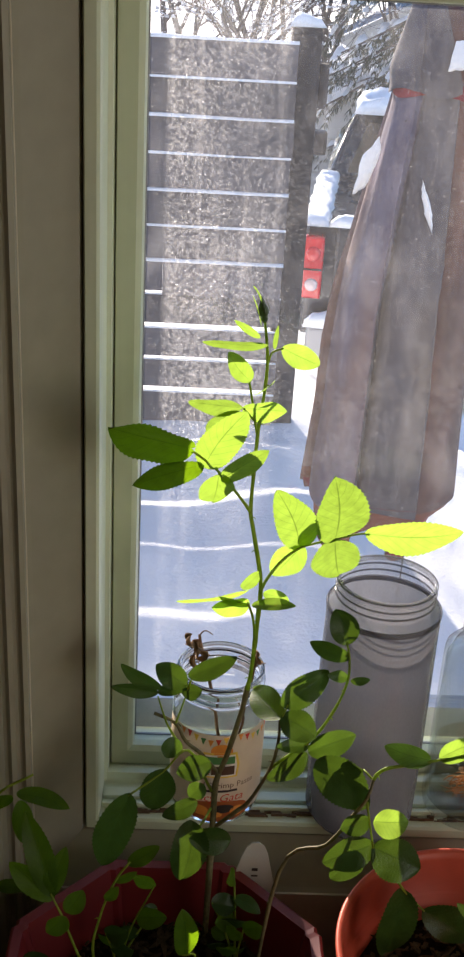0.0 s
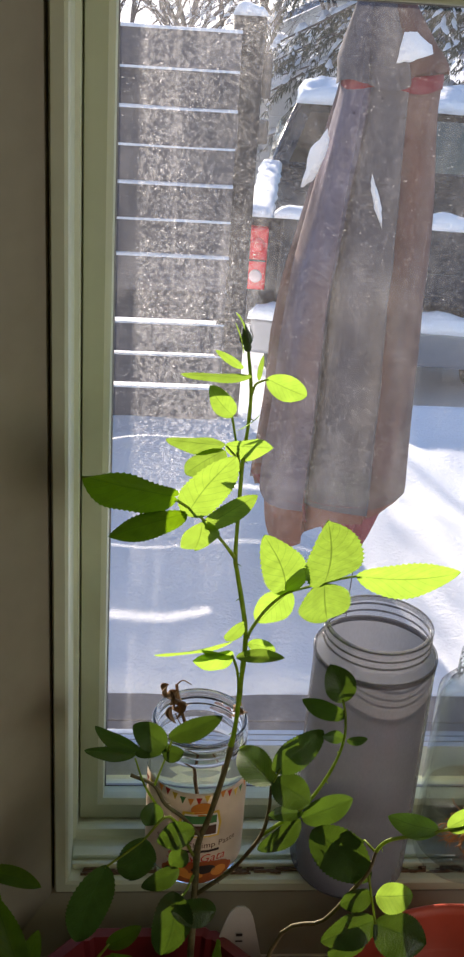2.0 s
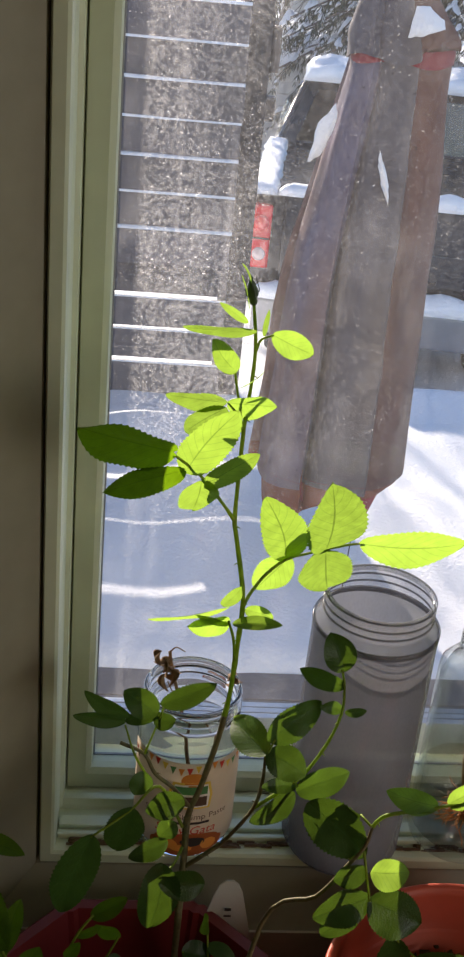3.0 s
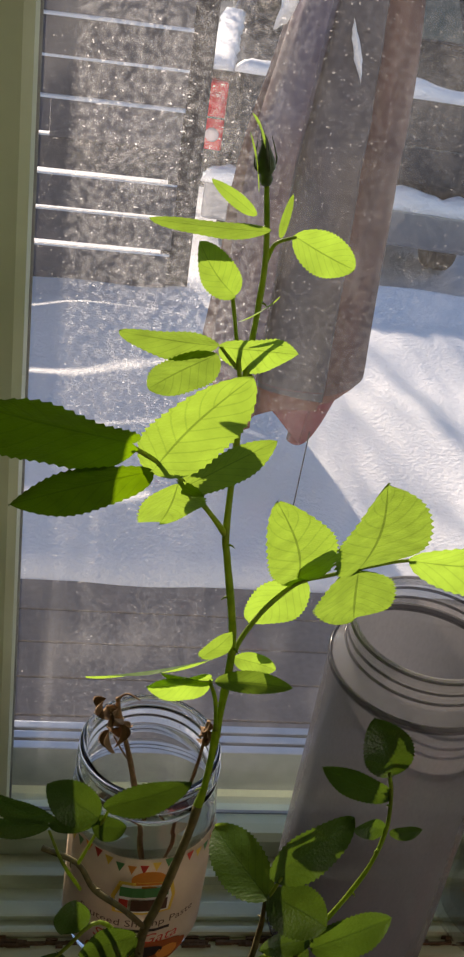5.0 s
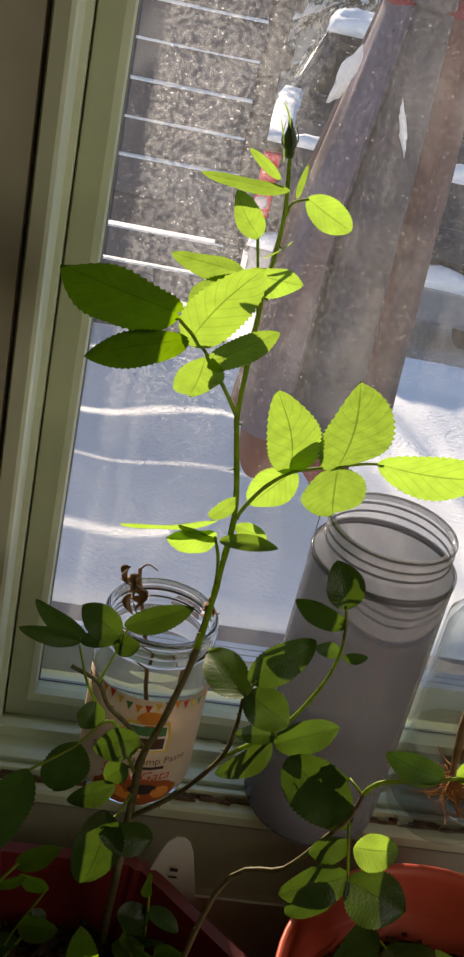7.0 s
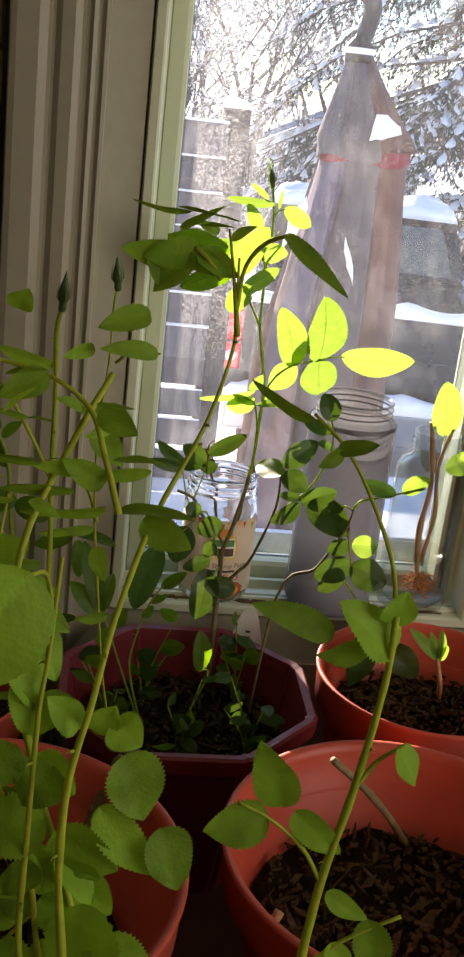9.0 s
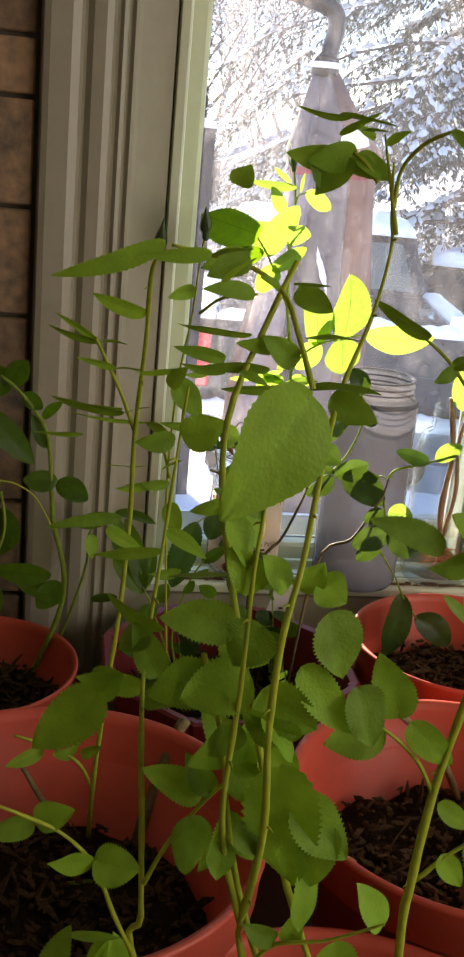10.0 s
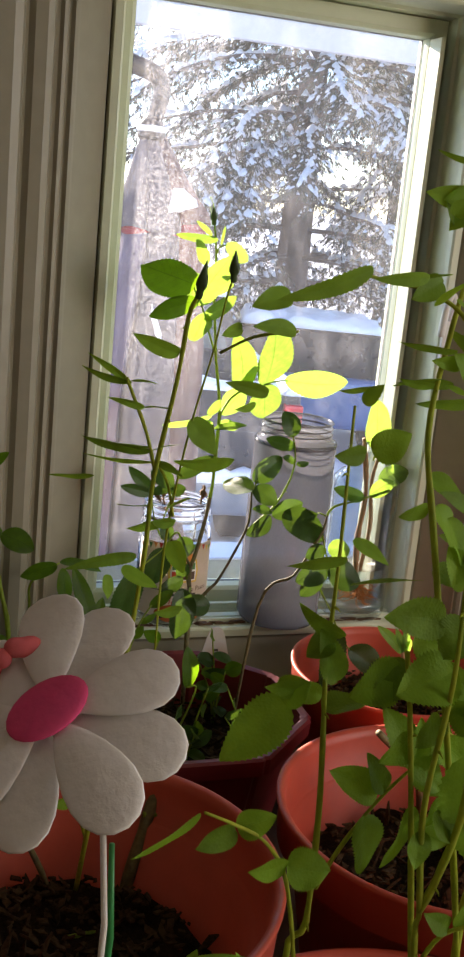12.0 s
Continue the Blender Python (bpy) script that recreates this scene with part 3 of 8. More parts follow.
for ya, yb, zt in ((-0.0285, -0.0225, -0.0130), (-0.0215, -0.0160, -0.0165), (-0.0600, -0.0560, -0.0175), (-0.0500, -0.0400, -0.0185)):
    box_bm(GX0 - 0.0215, GX1 + 0.0215, ya, yb, -0.0228, zt, 0.0015, ribs)
part("sill_rib", ribs, M_VINYL, window)
# lever lock on the hinge side
lock = part("lock_plate", box_bm(GX1 + 0.0245, GX1 + 0.0335, -0.0765, -0.0715, 0.262, 0.318, 0.002), M_WHITE, window)
lev = tube_into(bmesh.new(), smooth_line([(GX1 + 0.029, -0.077, 0.306), (GX1 + 0.029, -0.083, 0.326), (GX1 + 0.024, -0.085, 0.332), (GX1 + 0.020, -0.085, 0.320), (GX1 + 0.018, -0.084, 0.290)]), 0.0026, 0.0040, 10)
part("lever", lev, M_WHITE, lock, smooth=True)

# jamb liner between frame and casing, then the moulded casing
tagged(part("jamb", ring_frame([(0.069, -0.098), (0.069, 0.05), (0.0345, 0.05), (0.0345, -0.064), (0.036, -0.070), (0.066, -0.095)], GX0, GX1, GZ0, GZ1), M_PAINT_SHADE), "off-white painted jamb round the window", "window jamb", kind="structure")
casing_profile = [(0.0695, -0.0985), (0.0695, -0.106), (0.0725, -0.1085), (0.0755, -0.1055), (0.0770, -0.1055), (0.0785, -0.1095), (0.0820, -0.1115), (0.0850, -0.1085), (0.0880, -0.1085), (0.0905, -0.1165),
                  (0.0960, -0.1195), (0.1060, -0.1190), (0.1110, -0.1150), (0.1135, -0.1150), (0.1160, -0.1215), (0.1230, -0.1245), (0.1400, -0.1245), (0.1450, -0.1225), (0.1465, -0.1180), (0.1465, -0.0985)]
tagged(part("trim", ring_frame(casing_profile, GX0, GX1, GZ0 - 0.30, GZ1), M_PAINT_SHADE), "off-white painted fluted casing round the window", "window trim", kind="structure")


# ---- outdoors ----
YARD_Z, DECK_END = -1.550, 2.20
FENCE_Y = 4.50


def ground_height(x, y):
    z = YARD_Z + 0.045 * noise.noise(Vector((x * 1.5, y * 1.3, 0.0))) + 0.012 * noise.noise(Vector((x * 3.1, y * 2.7, 4.0)))
    drop = min(1.0, max(0.0, (y - 4.75) / 0.9))
    return z - 0.66 * drop * drop * (3 - 2 * drop)


def make_ground():
    xs = [-300, -60, -30, -16, -8, -5] + [-3 + 0.09 * i for i in range(90)] + [5.5, 7, 9, 12, 16, 24, 40, 70, 300]
    ys = [-300, -60, -20, -6, -3.4, DECK_END - 0.1] + [DECK_END - 0.02 + 0.07 * i for i in range(60)] + [6.6 + 0.5 * i for i in range(20)] + [18, 22, 30, 45, 80, 200, 600]
    verts = []
    for j, y in enumerate(ys):
        for x in xs:
            z = ground_height(x, y)
            if j < 6:
                z = YARD_Z - 0.32
            if j == 6:
                z = YARD_Z - 0.02
            verts.append((x, y + (0.03 * noise.noise(Vector((x * 2, 0, 9))) if 5 < j < 8 else 0), z + (0.03 if 6 < j < 36 else 0)))
    w = len(xs)
    faces = [(j * w + i, j * w + i + 1, (j + 1) * w + i + 1, (j + 1) * w + i) for j in range(len(ys) - 1) for i in range(w - 1)]
    tagged(raw("ground", verts, faces, M_SNOW, smooth=True), "snow-covered yard falling to a driveway", "snow", kind="structure")


make_ground()
deck = thing("deck", (0.5, 1.1, YARD_Z), "bare grey weathered deck boards beside the house", "deck", kind="structure")
part("joist", box_bm(-3, 5, 0.07, DECK_END, YARD_Z - 0.25, YARD_Z - 0.036), M_DECK, deck)
one = None
for k in range(15):
    y0 = 0.09 + k * 0.141
    if one is None:
        one = part("board", box_bm(-3, 5, y0, y0 + 0.135, YARD_Z - 0.034, YARD_Z, 0.004), M_DECK, deck)
    else:
        o = one.copy()
        o.location.y += k * 0.141
        scene.collection.objects.link(o)

def snow_lump(x0, x1, y0, y1, z0, z1, seed=1.0, rough=1.0):
    """Soft uneven snow lying on a ledge."""
    bm = bmesh.new()
    nx, ny = max(6, int((x1 - x0) / 0.05)), max(6, int((y1 - y0) / 0.05))
    rows = []
    for j in range(ny + 1):
        v = 2 * j / ny - 1
        row = []
        for i in range(nx + 1):
            u = 2 * i / nx - 1
            edge = max(0.0, 1 - max(abs(u) ** (nx * 0.5), abs(v) ** (ny * 0.5) if ny > 8 else v * v))
            x, y = x0 + (x1 - x0) * i / nx, y0 + (y1 - y0) * j / ny
            h = (z1 - z0) * edge ** 0.5 * (0.80 + rough * 0.55 * noise.noise(Vector((x * 4.5, y * 4.5, seed))) + rough * 0.2 * noise.noise(Vector((x * 13, y * 13, seed))))
            row.append(bm.verts.new((x + 0.02 * noise.noise(Vector((x * 6, y * 6, 8))), y + 0.02 * noise.noise(Vector((x * 6, y * 6, 3))), z0 + h)))
        rows.append(row)
    low = bm.verts.new(((x0 + x1) / 2, (y0 + y1) / 2, z0 - 0.004))
    for a, b in zip(rows, rows[1:]):
        for i in range(nx):
            bm.faces.new((a[i], a[i + 1], b[i + 1], b[i]))
    rim = rows[0] + [r[-1] for r in rows[1:]] + rows[-1][-2::-1] + [r[0] for r in rows[-2:0:-1]]
    for a, b in zip(rim, rim[1:] + rim[:1]):
        bm.faces.new((a, b, low))
    return bm


# fence of lapped boards with snow along each edge
fence = thing("fence", (-0.8, FENCE_Y, YARD_Z), "grey weathered board fence with snow on every edge", "fence")
FENCE_R, PITCH, TOP = 0.445, 0.168, 0.300
rf = random.Random(11)
for k in range(11):
    zt = TOP - k * PITCH
    zb = zt - PITCH + (0.019 if 7 <= k <= 9 else -0.004)
    yy = FENCE_Y + 0.012 * (k % 2)
    end = FENCE_R + rf.uniform(-0.006, 0.006)
    if k == 6:                                  # notch added under its left part, shaped to pass a streak of sun
        slat = box_bm(-3.2, -0.14, yy, yy + 0.022, zb + 0.021, zt, 0.003)
        box_bm(-0.139, end, yy, yy + 0.022, zb, zt, 0.003, slat)
    else:
        slat = box_bm(-3.2, end, yy, yy + 0.022, max(zb, YARD_Z - 0.05), zt, 0.003)
    part("slat", slat, M_FENCE, fence)
    sn = bmesh.new()
    n_s = 90
    lean = 0.30 if k >= 7 else 1.0              # snow thinned on the low slats, to let sun through the gaps
    rows = []
    for i in range(n_s + 1):
        x = -3.2 + (FENCE_R + 3.2) * i / n_s
        h = (0.010 + 0.007 * noise.noise(Vector((x * 2.2, k * 3.0, 1.0)))) * (0.35 if k >= 7 else 1.0)
        rows.append([sn.verts.new((x, yy + a, zt + b)) for a, b in ((-0.016 * lean, -0.004), (-0.014 * lean, h * 0.6), (0.0, h), (0.018 * lean, h * 0.8), (0.024 * lean, 0.0))])
    for a, b in zip(rows, rows[1:]):
        for i in range(4):
            sn.faces.new((a[i], a[i + 1], b[i + 1], b[i]))
    part("snow_ridge", sn, M_SNOW, fence, "thin ridge of snow", smooth=True)
# weathered fence wood with the post's shade put into a darker colour
M_POST_SHADE = mat("shaded_weathered_post", (0.042, 0.040, 0.046), 0.85, vary=0.35, scale=14, bump=0.002, fine=70)
part("post", box_bm(0.412, 0.550, FENCE_Y + 0.036, FENCE_Y + 0.136, YARD_Z - 0.2, 0.372, 0.006), M_POST_SHADE, fence)
part("snow_cap", snow_lump(0.400, 0.562, FENCE_Y + 0.024, FENCE_Y + 0.148, 0.370, 0.440), M_SNOW, fence, smooth=True)
for px in (-1.9, -2.9):
    part("post", box_bm(px - 0.13, px - 0.02, FENCE_Y + 0.036, FENCE_Y + 0.136, YARD_Z - 0.2, 0.30, 0.006), M_FENCE, fence)
part("post_bracket", box_bm(0.550, 0.596, FENCE_Y + 0.05, FENCE_Y + 0.11, 0.02, 0.22, 0.02), M_POST_SHADE, fence)


# white beam over the yard, made up for the pale band at the pane's top
BEAM_Y, BEAM_Z = 4.20, 1.150
M_BEAM = mat("white_frosted_beam_paint", (0.50, 0.51, 0.53), 0.6, vary=0.12, scale=9, bump=0.002)
carport = thing("carport", (0.8, BEAM_Y, YARD_Z), "made-up white beam with snow, for the pale band across the pane's top", "carport")
part("beam", box_bm(-3.6, 5.6, BEAM_Y - 0.03, BEAM_Y + 0.03, BEAM_Z, BEAM_Z + 0.19, 0.008), M_BEAM, carport)
part("beam_snow", snow_lump(-3.6, 5.6, BEAM_Y - 0.05, BEAM_Y + 0.05, BEAM_Z + 0.188, BEAM_Z + 0.24), M_SNOW, carport, smooth=True)
# unseen posts, added only to carry the beam
for px in (-3.5, 5.5):
    part("post", box_bm(px - 0.05, px + 0.05, BEAM_Y - 0.026, BEAM_Y + 0.026, YARD_Z - 0.2, BEAM_Z + 0.001, 0.006), M_BEAM, carport)


# closed patio umbrella hanging from its side arm
def along(table, z):
    """Reads a table of (z, value) that falls in z."""
    for (za, a), (zb, c) in zip(table, table[1:]):
        if z >= zb:
            k = min(1.0, max(0.0, (za - z) / (za - zb)))
            return a + (c - a) * k
    return table[-1][1]


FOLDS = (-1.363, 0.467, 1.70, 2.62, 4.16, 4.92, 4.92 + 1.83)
PANEL_TONE = (2, 1, 0, 0, 1, 2)              # which cloth tone each panel wears, in place of fold light and shade
GIRTH = ((0.62, 0.040), (0.34, 0.168), (0.24, 0.172), (-0.30, 0.255), (-1.10, 0.302), (-1.30, 0.280))
AXIS = ((0.62, 0.712), (0.30, 0.775), (-0.40, 0.732), (-1.30, 0.720))


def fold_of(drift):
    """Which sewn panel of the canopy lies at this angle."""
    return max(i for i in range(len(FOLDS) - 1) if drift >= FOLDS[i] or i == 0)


def canopy_radius(z, a, layer):
    """Distance from the axis of the folded cloth at height z and angle a, and the angle to which its fold laps over."""
    t = min(1.0, max(0.0, (0.60 - z) / 1.9))
    depth = 0.22 + 0.26 * min(1, t * 2.5)
    drift = a + 0.05 * math.sin(z * 1.9 + 0.4)
    k = fold_of(drift)
    turn = min(1.0, max(0.0, (drift - FOLDS[k]) / (FOLDS[k + 1] - FOLDS[k])))
    lap = turn / 0.95 if turn < 0.95 else (1 - turn) / 0.05
    crease = 0.5 + 0.5 * math.sin(a * 5.0 + 1.2 * math.sin(z * 1.3) + 1.0)
    folds = 0.05 * crease * (1 - 0.5 * t) + 0.95 * (0.25 + 0.75 * lap ** 0.45)
    lapped = a + 0.16 * lap * min(1, t * 2.5)
    return lapped, along(GIRTH, z) * (1 - depth + depth * folds) + 0.012 * noise.noise(Vector((math.cos(a) * 2, math.sin(a) * 2, z * 3 + layer)))


def cloth(z_top, z_bot, grow, hem, layer, rows=36, n=350, tip=0.0, lean=0.5, panels=False):
    bm = bmesh.new()
    rings = []
    for j in range(rows + 1):
        s = j / rows
        ring = []
        for i in range(n):
            a = 2 * math.pi * i / n
            z = z_top + (z_bot - z_top) * s
            if s > 0.9:
                z += (s - 0.9) * 10 * (hem * math.cos(a * 4 + 1.2 * layer) + tip * max(0.0, math.cos(a + lean)) ** 4)
            lapped, r = canopy_radius(z, a, layer)
            r *= 1 + grow * s
            cx = along(AXIS, z)
            ring.append(bm.verts.new((cx + r * math.cos(lapped), 2.85 + r * 0.72 * math.sin(lapped), z)))
        rings.append(ring)
    for a, b in zip(rings, rings[1:]):
        for i in range(n):
            f = bm.faces.new((a[i], a[(i + 1) % n], b[(i + 1) % n], b[i]))
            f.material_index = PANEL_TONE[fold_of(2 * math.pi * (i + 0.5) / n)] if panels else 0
    return bm


umbrella = thing("patio_umbrella", (0.70, 2.85, -1.30), "closed taupe patio umbrella with red trim and snow patches", "umbrella")
part("canopy", cloth(0.34, -1.12, 0.0, 0.010, 1.0, panels=True), [M_CANVAS_LIT, M_CANVAS, M_CANVAS_SHADED], umbrella, smooth=True)
part("red_lining", cloth(-1.09, -1.185, -0.24, 0.03, 1.0, 14, tip=-0.13, lean=1.15), M_RED, umbrella, "faded red inner hem", smooth=True)
part("corner_lobe", cloth(-1.06, -1.15, -0.07, 0.02, 1.0, 14, tip=-0.13, lean=-3.85), M_PEACH, umbrella, "faded peach inner hem", smooth=True)
part("red_band", cloth(0.37, 0.266, 0.02, 0.008, 1.0, 8), M_RED, umbrella, "red trim band", smooth=True)
part("top_flap", cloth(0.605, 0.276, 0.12, 0.012, 3.0, 22, tip=0.125, panels=True), [M_CANVAS, M_CANVAS, M_CANVAS_SHADED], umbrella, smooth=True)
part("collar", lathe([(0.0, 0.66), (0.030, 0.66), (0.046, 0.640), (0.050, 0.600), (0.044, 0.585), (0.0, 0.585)], 24, 0.708, 2.85), M_POLE, umbrella, smooth=True)
part("collar_snow", lathe([(0.0, 0.632), (0.053, 0.632), (0.055, 0.62), (0.050, 0.612), (0.0, 0.612)], 24, 0.708, 2.85), M_SNOW, umbrella, smooth=True)
part("hanger", tube_into(bmesh.new(), smooth_line([(0.708, 2.85, 0.64), (0.728, 2.86, 0.70), (0.735, 2.86, 0.76), (0.71, 2.87, 0.805), (0.62, 2.88, 0.835), (0.40, 2.92, 0.89), (-0.3, 3.05, 1.02), (-1.4, 3.2, 1.2)]), 0.030, 0.034, 12), M_POLE, umbrella, smooth=True)
part("mast", tube_into(bmesh.new(), smooth_line([(-1.4, 3.2, 1.24), (-1.42, 3.2, 0.2), (-1.42, 3.2, YARD_Z - 0.02)]), 0.035, 0.035, 12), M_POLE, umbrella, smooth=True)
part("pull_cord", tube_into(bmesh.new(), [Vector((0.80, 2.62, -1.22)), Vector((0.798, 2.62, -1.35)), Vector((0.795, 2.62, YARD_Z + 0.03))], 0.0022, 0.0022, 5), M_POLE, umbrella)


def snow_patch(corners, seed):
    """An angular patch of clinging snow on the window side of the folded cloth; corners: (x, z) about its edge."""
    bm = bmesh.new()
    edge = []
    for (xa, za), (xb, zb) in zip(corners, corners[1:] + corners[:1]):
        for k in range(4):
            f = k / 4
            edge.append((xa + (xb - xa) * f + 0.006 * noise.noise(Vector((len(edge) * 0.7, seed, 0))), za + (zb - za) * f + 0.006 * noise.noise(Vector((len(edge) * 0.7, seed, 5)))))
    cx, cz = sum(p[0] for p in edge) / len(edge), sum(p[1] for p in edge) / len(edge)

    def depth(x, z, lift):
        ax, r = along(AXIS, z), along(GIRTH, z) * (1.12 if z > 0.30 else 1.0)
        c = max(-0.95, min(0.95, (x - ax) / max(r, 0.05)))
        return 2.85 - 0.72 * r * math.sqrt(1 - c * c) - lift
    outer = [bm.verts.new((x, depth(x, z, 0.002), z)) for x, z in edge]
    inner = [bm.verts.new((cx + (x - cx) * 0.8, depth(x, z, 0.012), cz + (z - cz) * 0.8)) for x, z in edge]
    tip = bm.verts.new((cx, depth(cx, cz, 0.018), cz))
    n = len(edge)
    for i in range(n):
        bm.faces.new((outer[i], outer[(i + 1) % n], inner[(i + 1) % n], inner[i]))
        bm.faces.new((inner[i], inner[(i + 1) % n], tip))
    part("snow_patch", bm, M_SNOW, umbrella, "patch of clinging snow", smooth=True)


snow_patch([(0.775, 0.430), (0.815, 0.432), (0.868, 0.395), (0.872, 0.375), (0.800, 0.352), (0.755, 0.345)], 1.0)
snow_patch([(0.537, 0.076), (0.587, 0.137), (0.591, 0.087), (0.555, -0.021), (0.517, -0.045)], 2.0)
snow_patch([(0.718, 0.029), (0.720, -0.023), (0.736, -0.076), (0.765, -0.135), (0.760, -0.074), (0.735, -0.010)], 3.0)

# pickup on the lower drive behind the fence
M_PAINTCAR = mat("dark_blue_black_paint", (0.025, 0.028, 0.035), 0.25, 0.2, vary=0.2, scale=4, coat=0.5)
M_CARWIN = mat("dark_car_window", (0.02, 0.026, 0.03), 0.08, vary=0.3, scale=4)
M_TAIL = mat("red_tail_lens", (0.62, 0.02, 0.03), 0.2, vary=0.15, scale=30, coat=0.6)
M_CLEARL = mat("clear_lamp_lens", (0.62, 0.50, 0.50), 0.2, vary=0.1, scale=30, coat=0.6)
M_CHROME = mat("chrome_bumper", (0.26, 0.27, 0.29), 0.35, 0.6, vary=0.1, scale=8)
M_TYRE = mat("black_tyre_rubber", (0.02, 0.02, 0.02), 0.9, vary=0.2, scale=30)
DRIVE_Z = -2.215


def pickup(x, y, yaw):
    """A pickup seen from behind: bed, tailgate, cab, lamps, bumper, wheels, snow on its ledges. Built with its rear at y = 0, x from 0 to 2."""
    t = thing("pickup_truck", (0, 0, 0), "dark pickup truck with snow on roof, tailgate and bumper", "truck")

    def add(name, bm, m, label="", smooth=False, under=None):
        return part(name, bm, m, under or t, label, smooth)
    body = box_bm(0.0, 2.0, 0.05, 2.05, 0.62, 1.36, 0.05, segs=3)
    box_bm(0.02, 1.98, 2.0, 5.3, 0.45, 1.30, 0.08, body, 3)
    add("body", body, M_PAINTCAR)
    gate = add("tailgate", box_bm(0.20, 1.80, 0.0, 0.055, 0.74, 1.37, 0.02), M_PAINTCAR)
    add("handle", box_bm(0.88, 1.12, -0.02, 0.0, 1.14, 1.20, 0.008), M_CHROME, "", False, gate)
    add("tailgate_panel", box_bm(0.28, 1.72, -0.012, 0.0, 0.86, 1.08, 0.006), M_PAINTCAR, "", False, gate)
    cab = bmesh.new()
    lo = [(0.05, 2.02), (1.95, 2.02), (1.95, 3.9), (0.05, 3.9)]
    hi = [(0.24, 2.12), (1.76, 2.12), (1.72, 3.3), (0.28, 3.3)]
    a = [cab.verts.new((p, q, 1.28)) for p, q in lo]
    b = [cab.verts.new((p, q, 1.84)) for p, q in hi]
    cab.faces.new(b)
    for i in range(4):
        cab.faces.new((a[i], a[(i + 1) % 4], b[(i + 1) % 4], b[i]))
    bmesh.ops.bevel(cab, geom=cab.edges[:], offset=0.04, segments=3, affect="EDGES")
    c = add("cab", cab, M_PAINTCAR, "", True)
    win = bmesh.new()
    q = [win.verts.new(v) for v in ((0.20, 2.035, 1.36), (1.80, 2.035, 1.36), (1.66, 2.085, 1.76), (0.34, 2.085, 1.76))]
    r = [win.verts.new((v.co.x, v.co.y + 0.03, v.co.z)) for v in q]
    win.faces.new(q)
    win.faces.new(r[::-1])
    for i in range(4):
        win.faces.new((q[i], q[(i + 1) % 4], r[(i + 1) % 4], r[i]))
    add("rear_window", win, M_CARWIN, "dark rear window", False, c)
    add("roof_snow", snow_lump(0.22, 1.78, 2.06, 3.32, 1.82, 1.96), M_SNOW, "thick snow on the roof", True)
    for sx in (0.0, 1.87):
        lamp = add("tail_light", box_bm(sx, sx + 0.13, -0.03, 0.10, 0.885, 1.285, 0.018, segs=3), M_TAIL, "red tail light with a clear lower lens", True)
        for zc, rr_, mm in ((0.975, 0.044, M_CLEARL), (1.175, 0.050, M_TAIL)):
            disc = lathe([(0.0, 0.012), (rr_ * 0.6, 0.010), (rr_ * 0.92, 0.004), (rr_, -0.004), (0.0, -0.004)], 20)
            for v in disc.verts:
                v.co = Vector((sx + 0.065 + v.co.x, -0.031 - v.co.z, zc + v.co.y))
            add("round_lens", disc, mm, "", True, lamp)
        add("lens_divider", box_bm(sx + 0.005, sx + 0.125, -0.034, -0.028, 1.07, 1.082, 0.001), M_PAINTCAR, "", False, lamp)
        add("side_snow", snow_lump(sx - 0.02, sx + 0.16, -0.02, 2.0, 1.35, 1.42, sx, 0.3), M_SNOW, "snow on the bed rail", True)
    for sx in (0.15, 1.65):
        for wy in (1.0, 4.3):
            w = lathe([(0.0, -0.1), (0.20, -0.1), (0.34, -0.1), (0.37, -0.07), (0.37, 0.07), (0.34, 0.1), (0.20, 0.1), (0.0, 0.1)], 28)
            for v in w.verts:
                v.co = Vector((sx + 0.1 + v.co.z, wy + v.co.x, 0.37 + v.co.y))
            add("wheel", w, M_TYRE, "", True)
    add("bumper", box_bm(0.06, 1.94, -0.16, 0.02, 0.50, 0.74, 0.03, segs=3), M_CHROME, "chrome rear bumper", True)
    add("bumper_snow", snow_lump(0.04, 1.96, -0.19, 0.01, 0.735, 0.85), M_SNOW, "snow on the bumper", True)
    add("gate_snow", snow_lump(0.15, 1.85, -0.04, 0.14, 1.358, 1.45), M_SNOW, "snow on the tailgate edge", True)
    add("mirror", box_bm(-0.22, -0.02, 3.3, 3.4, 1.30, 1.52, 0.03), M_PAINTCAR)
    add("number_plate", box_bm(0.85, 1.15, -0.172, -0.160, 0.56, 0.70, 0.003), M_WHITE)
    t.matrix_basis = pose(x, y, DRIVE_Z, 0, 0, yaw)
    for ch in t.children_recursive:
        if ch.parent == t:
            ch.matrix_parent_inverse = Matrix.Identity(4)
    return t


pickup(0.705, 6.23, -8.0)

# neighbour's garage with lapped siding and a snowy roof
M_SIDING = mat("pale_lap_siding", (0.55, 0.54, 0.52), 0.7, vary=0.08, scale=3, bump=0.002)
M_BLUEROOF = mat("blue_grey_metal_roof", (0.14, 0.22, 0.34), 0.5, vary=0.15, scale=3)


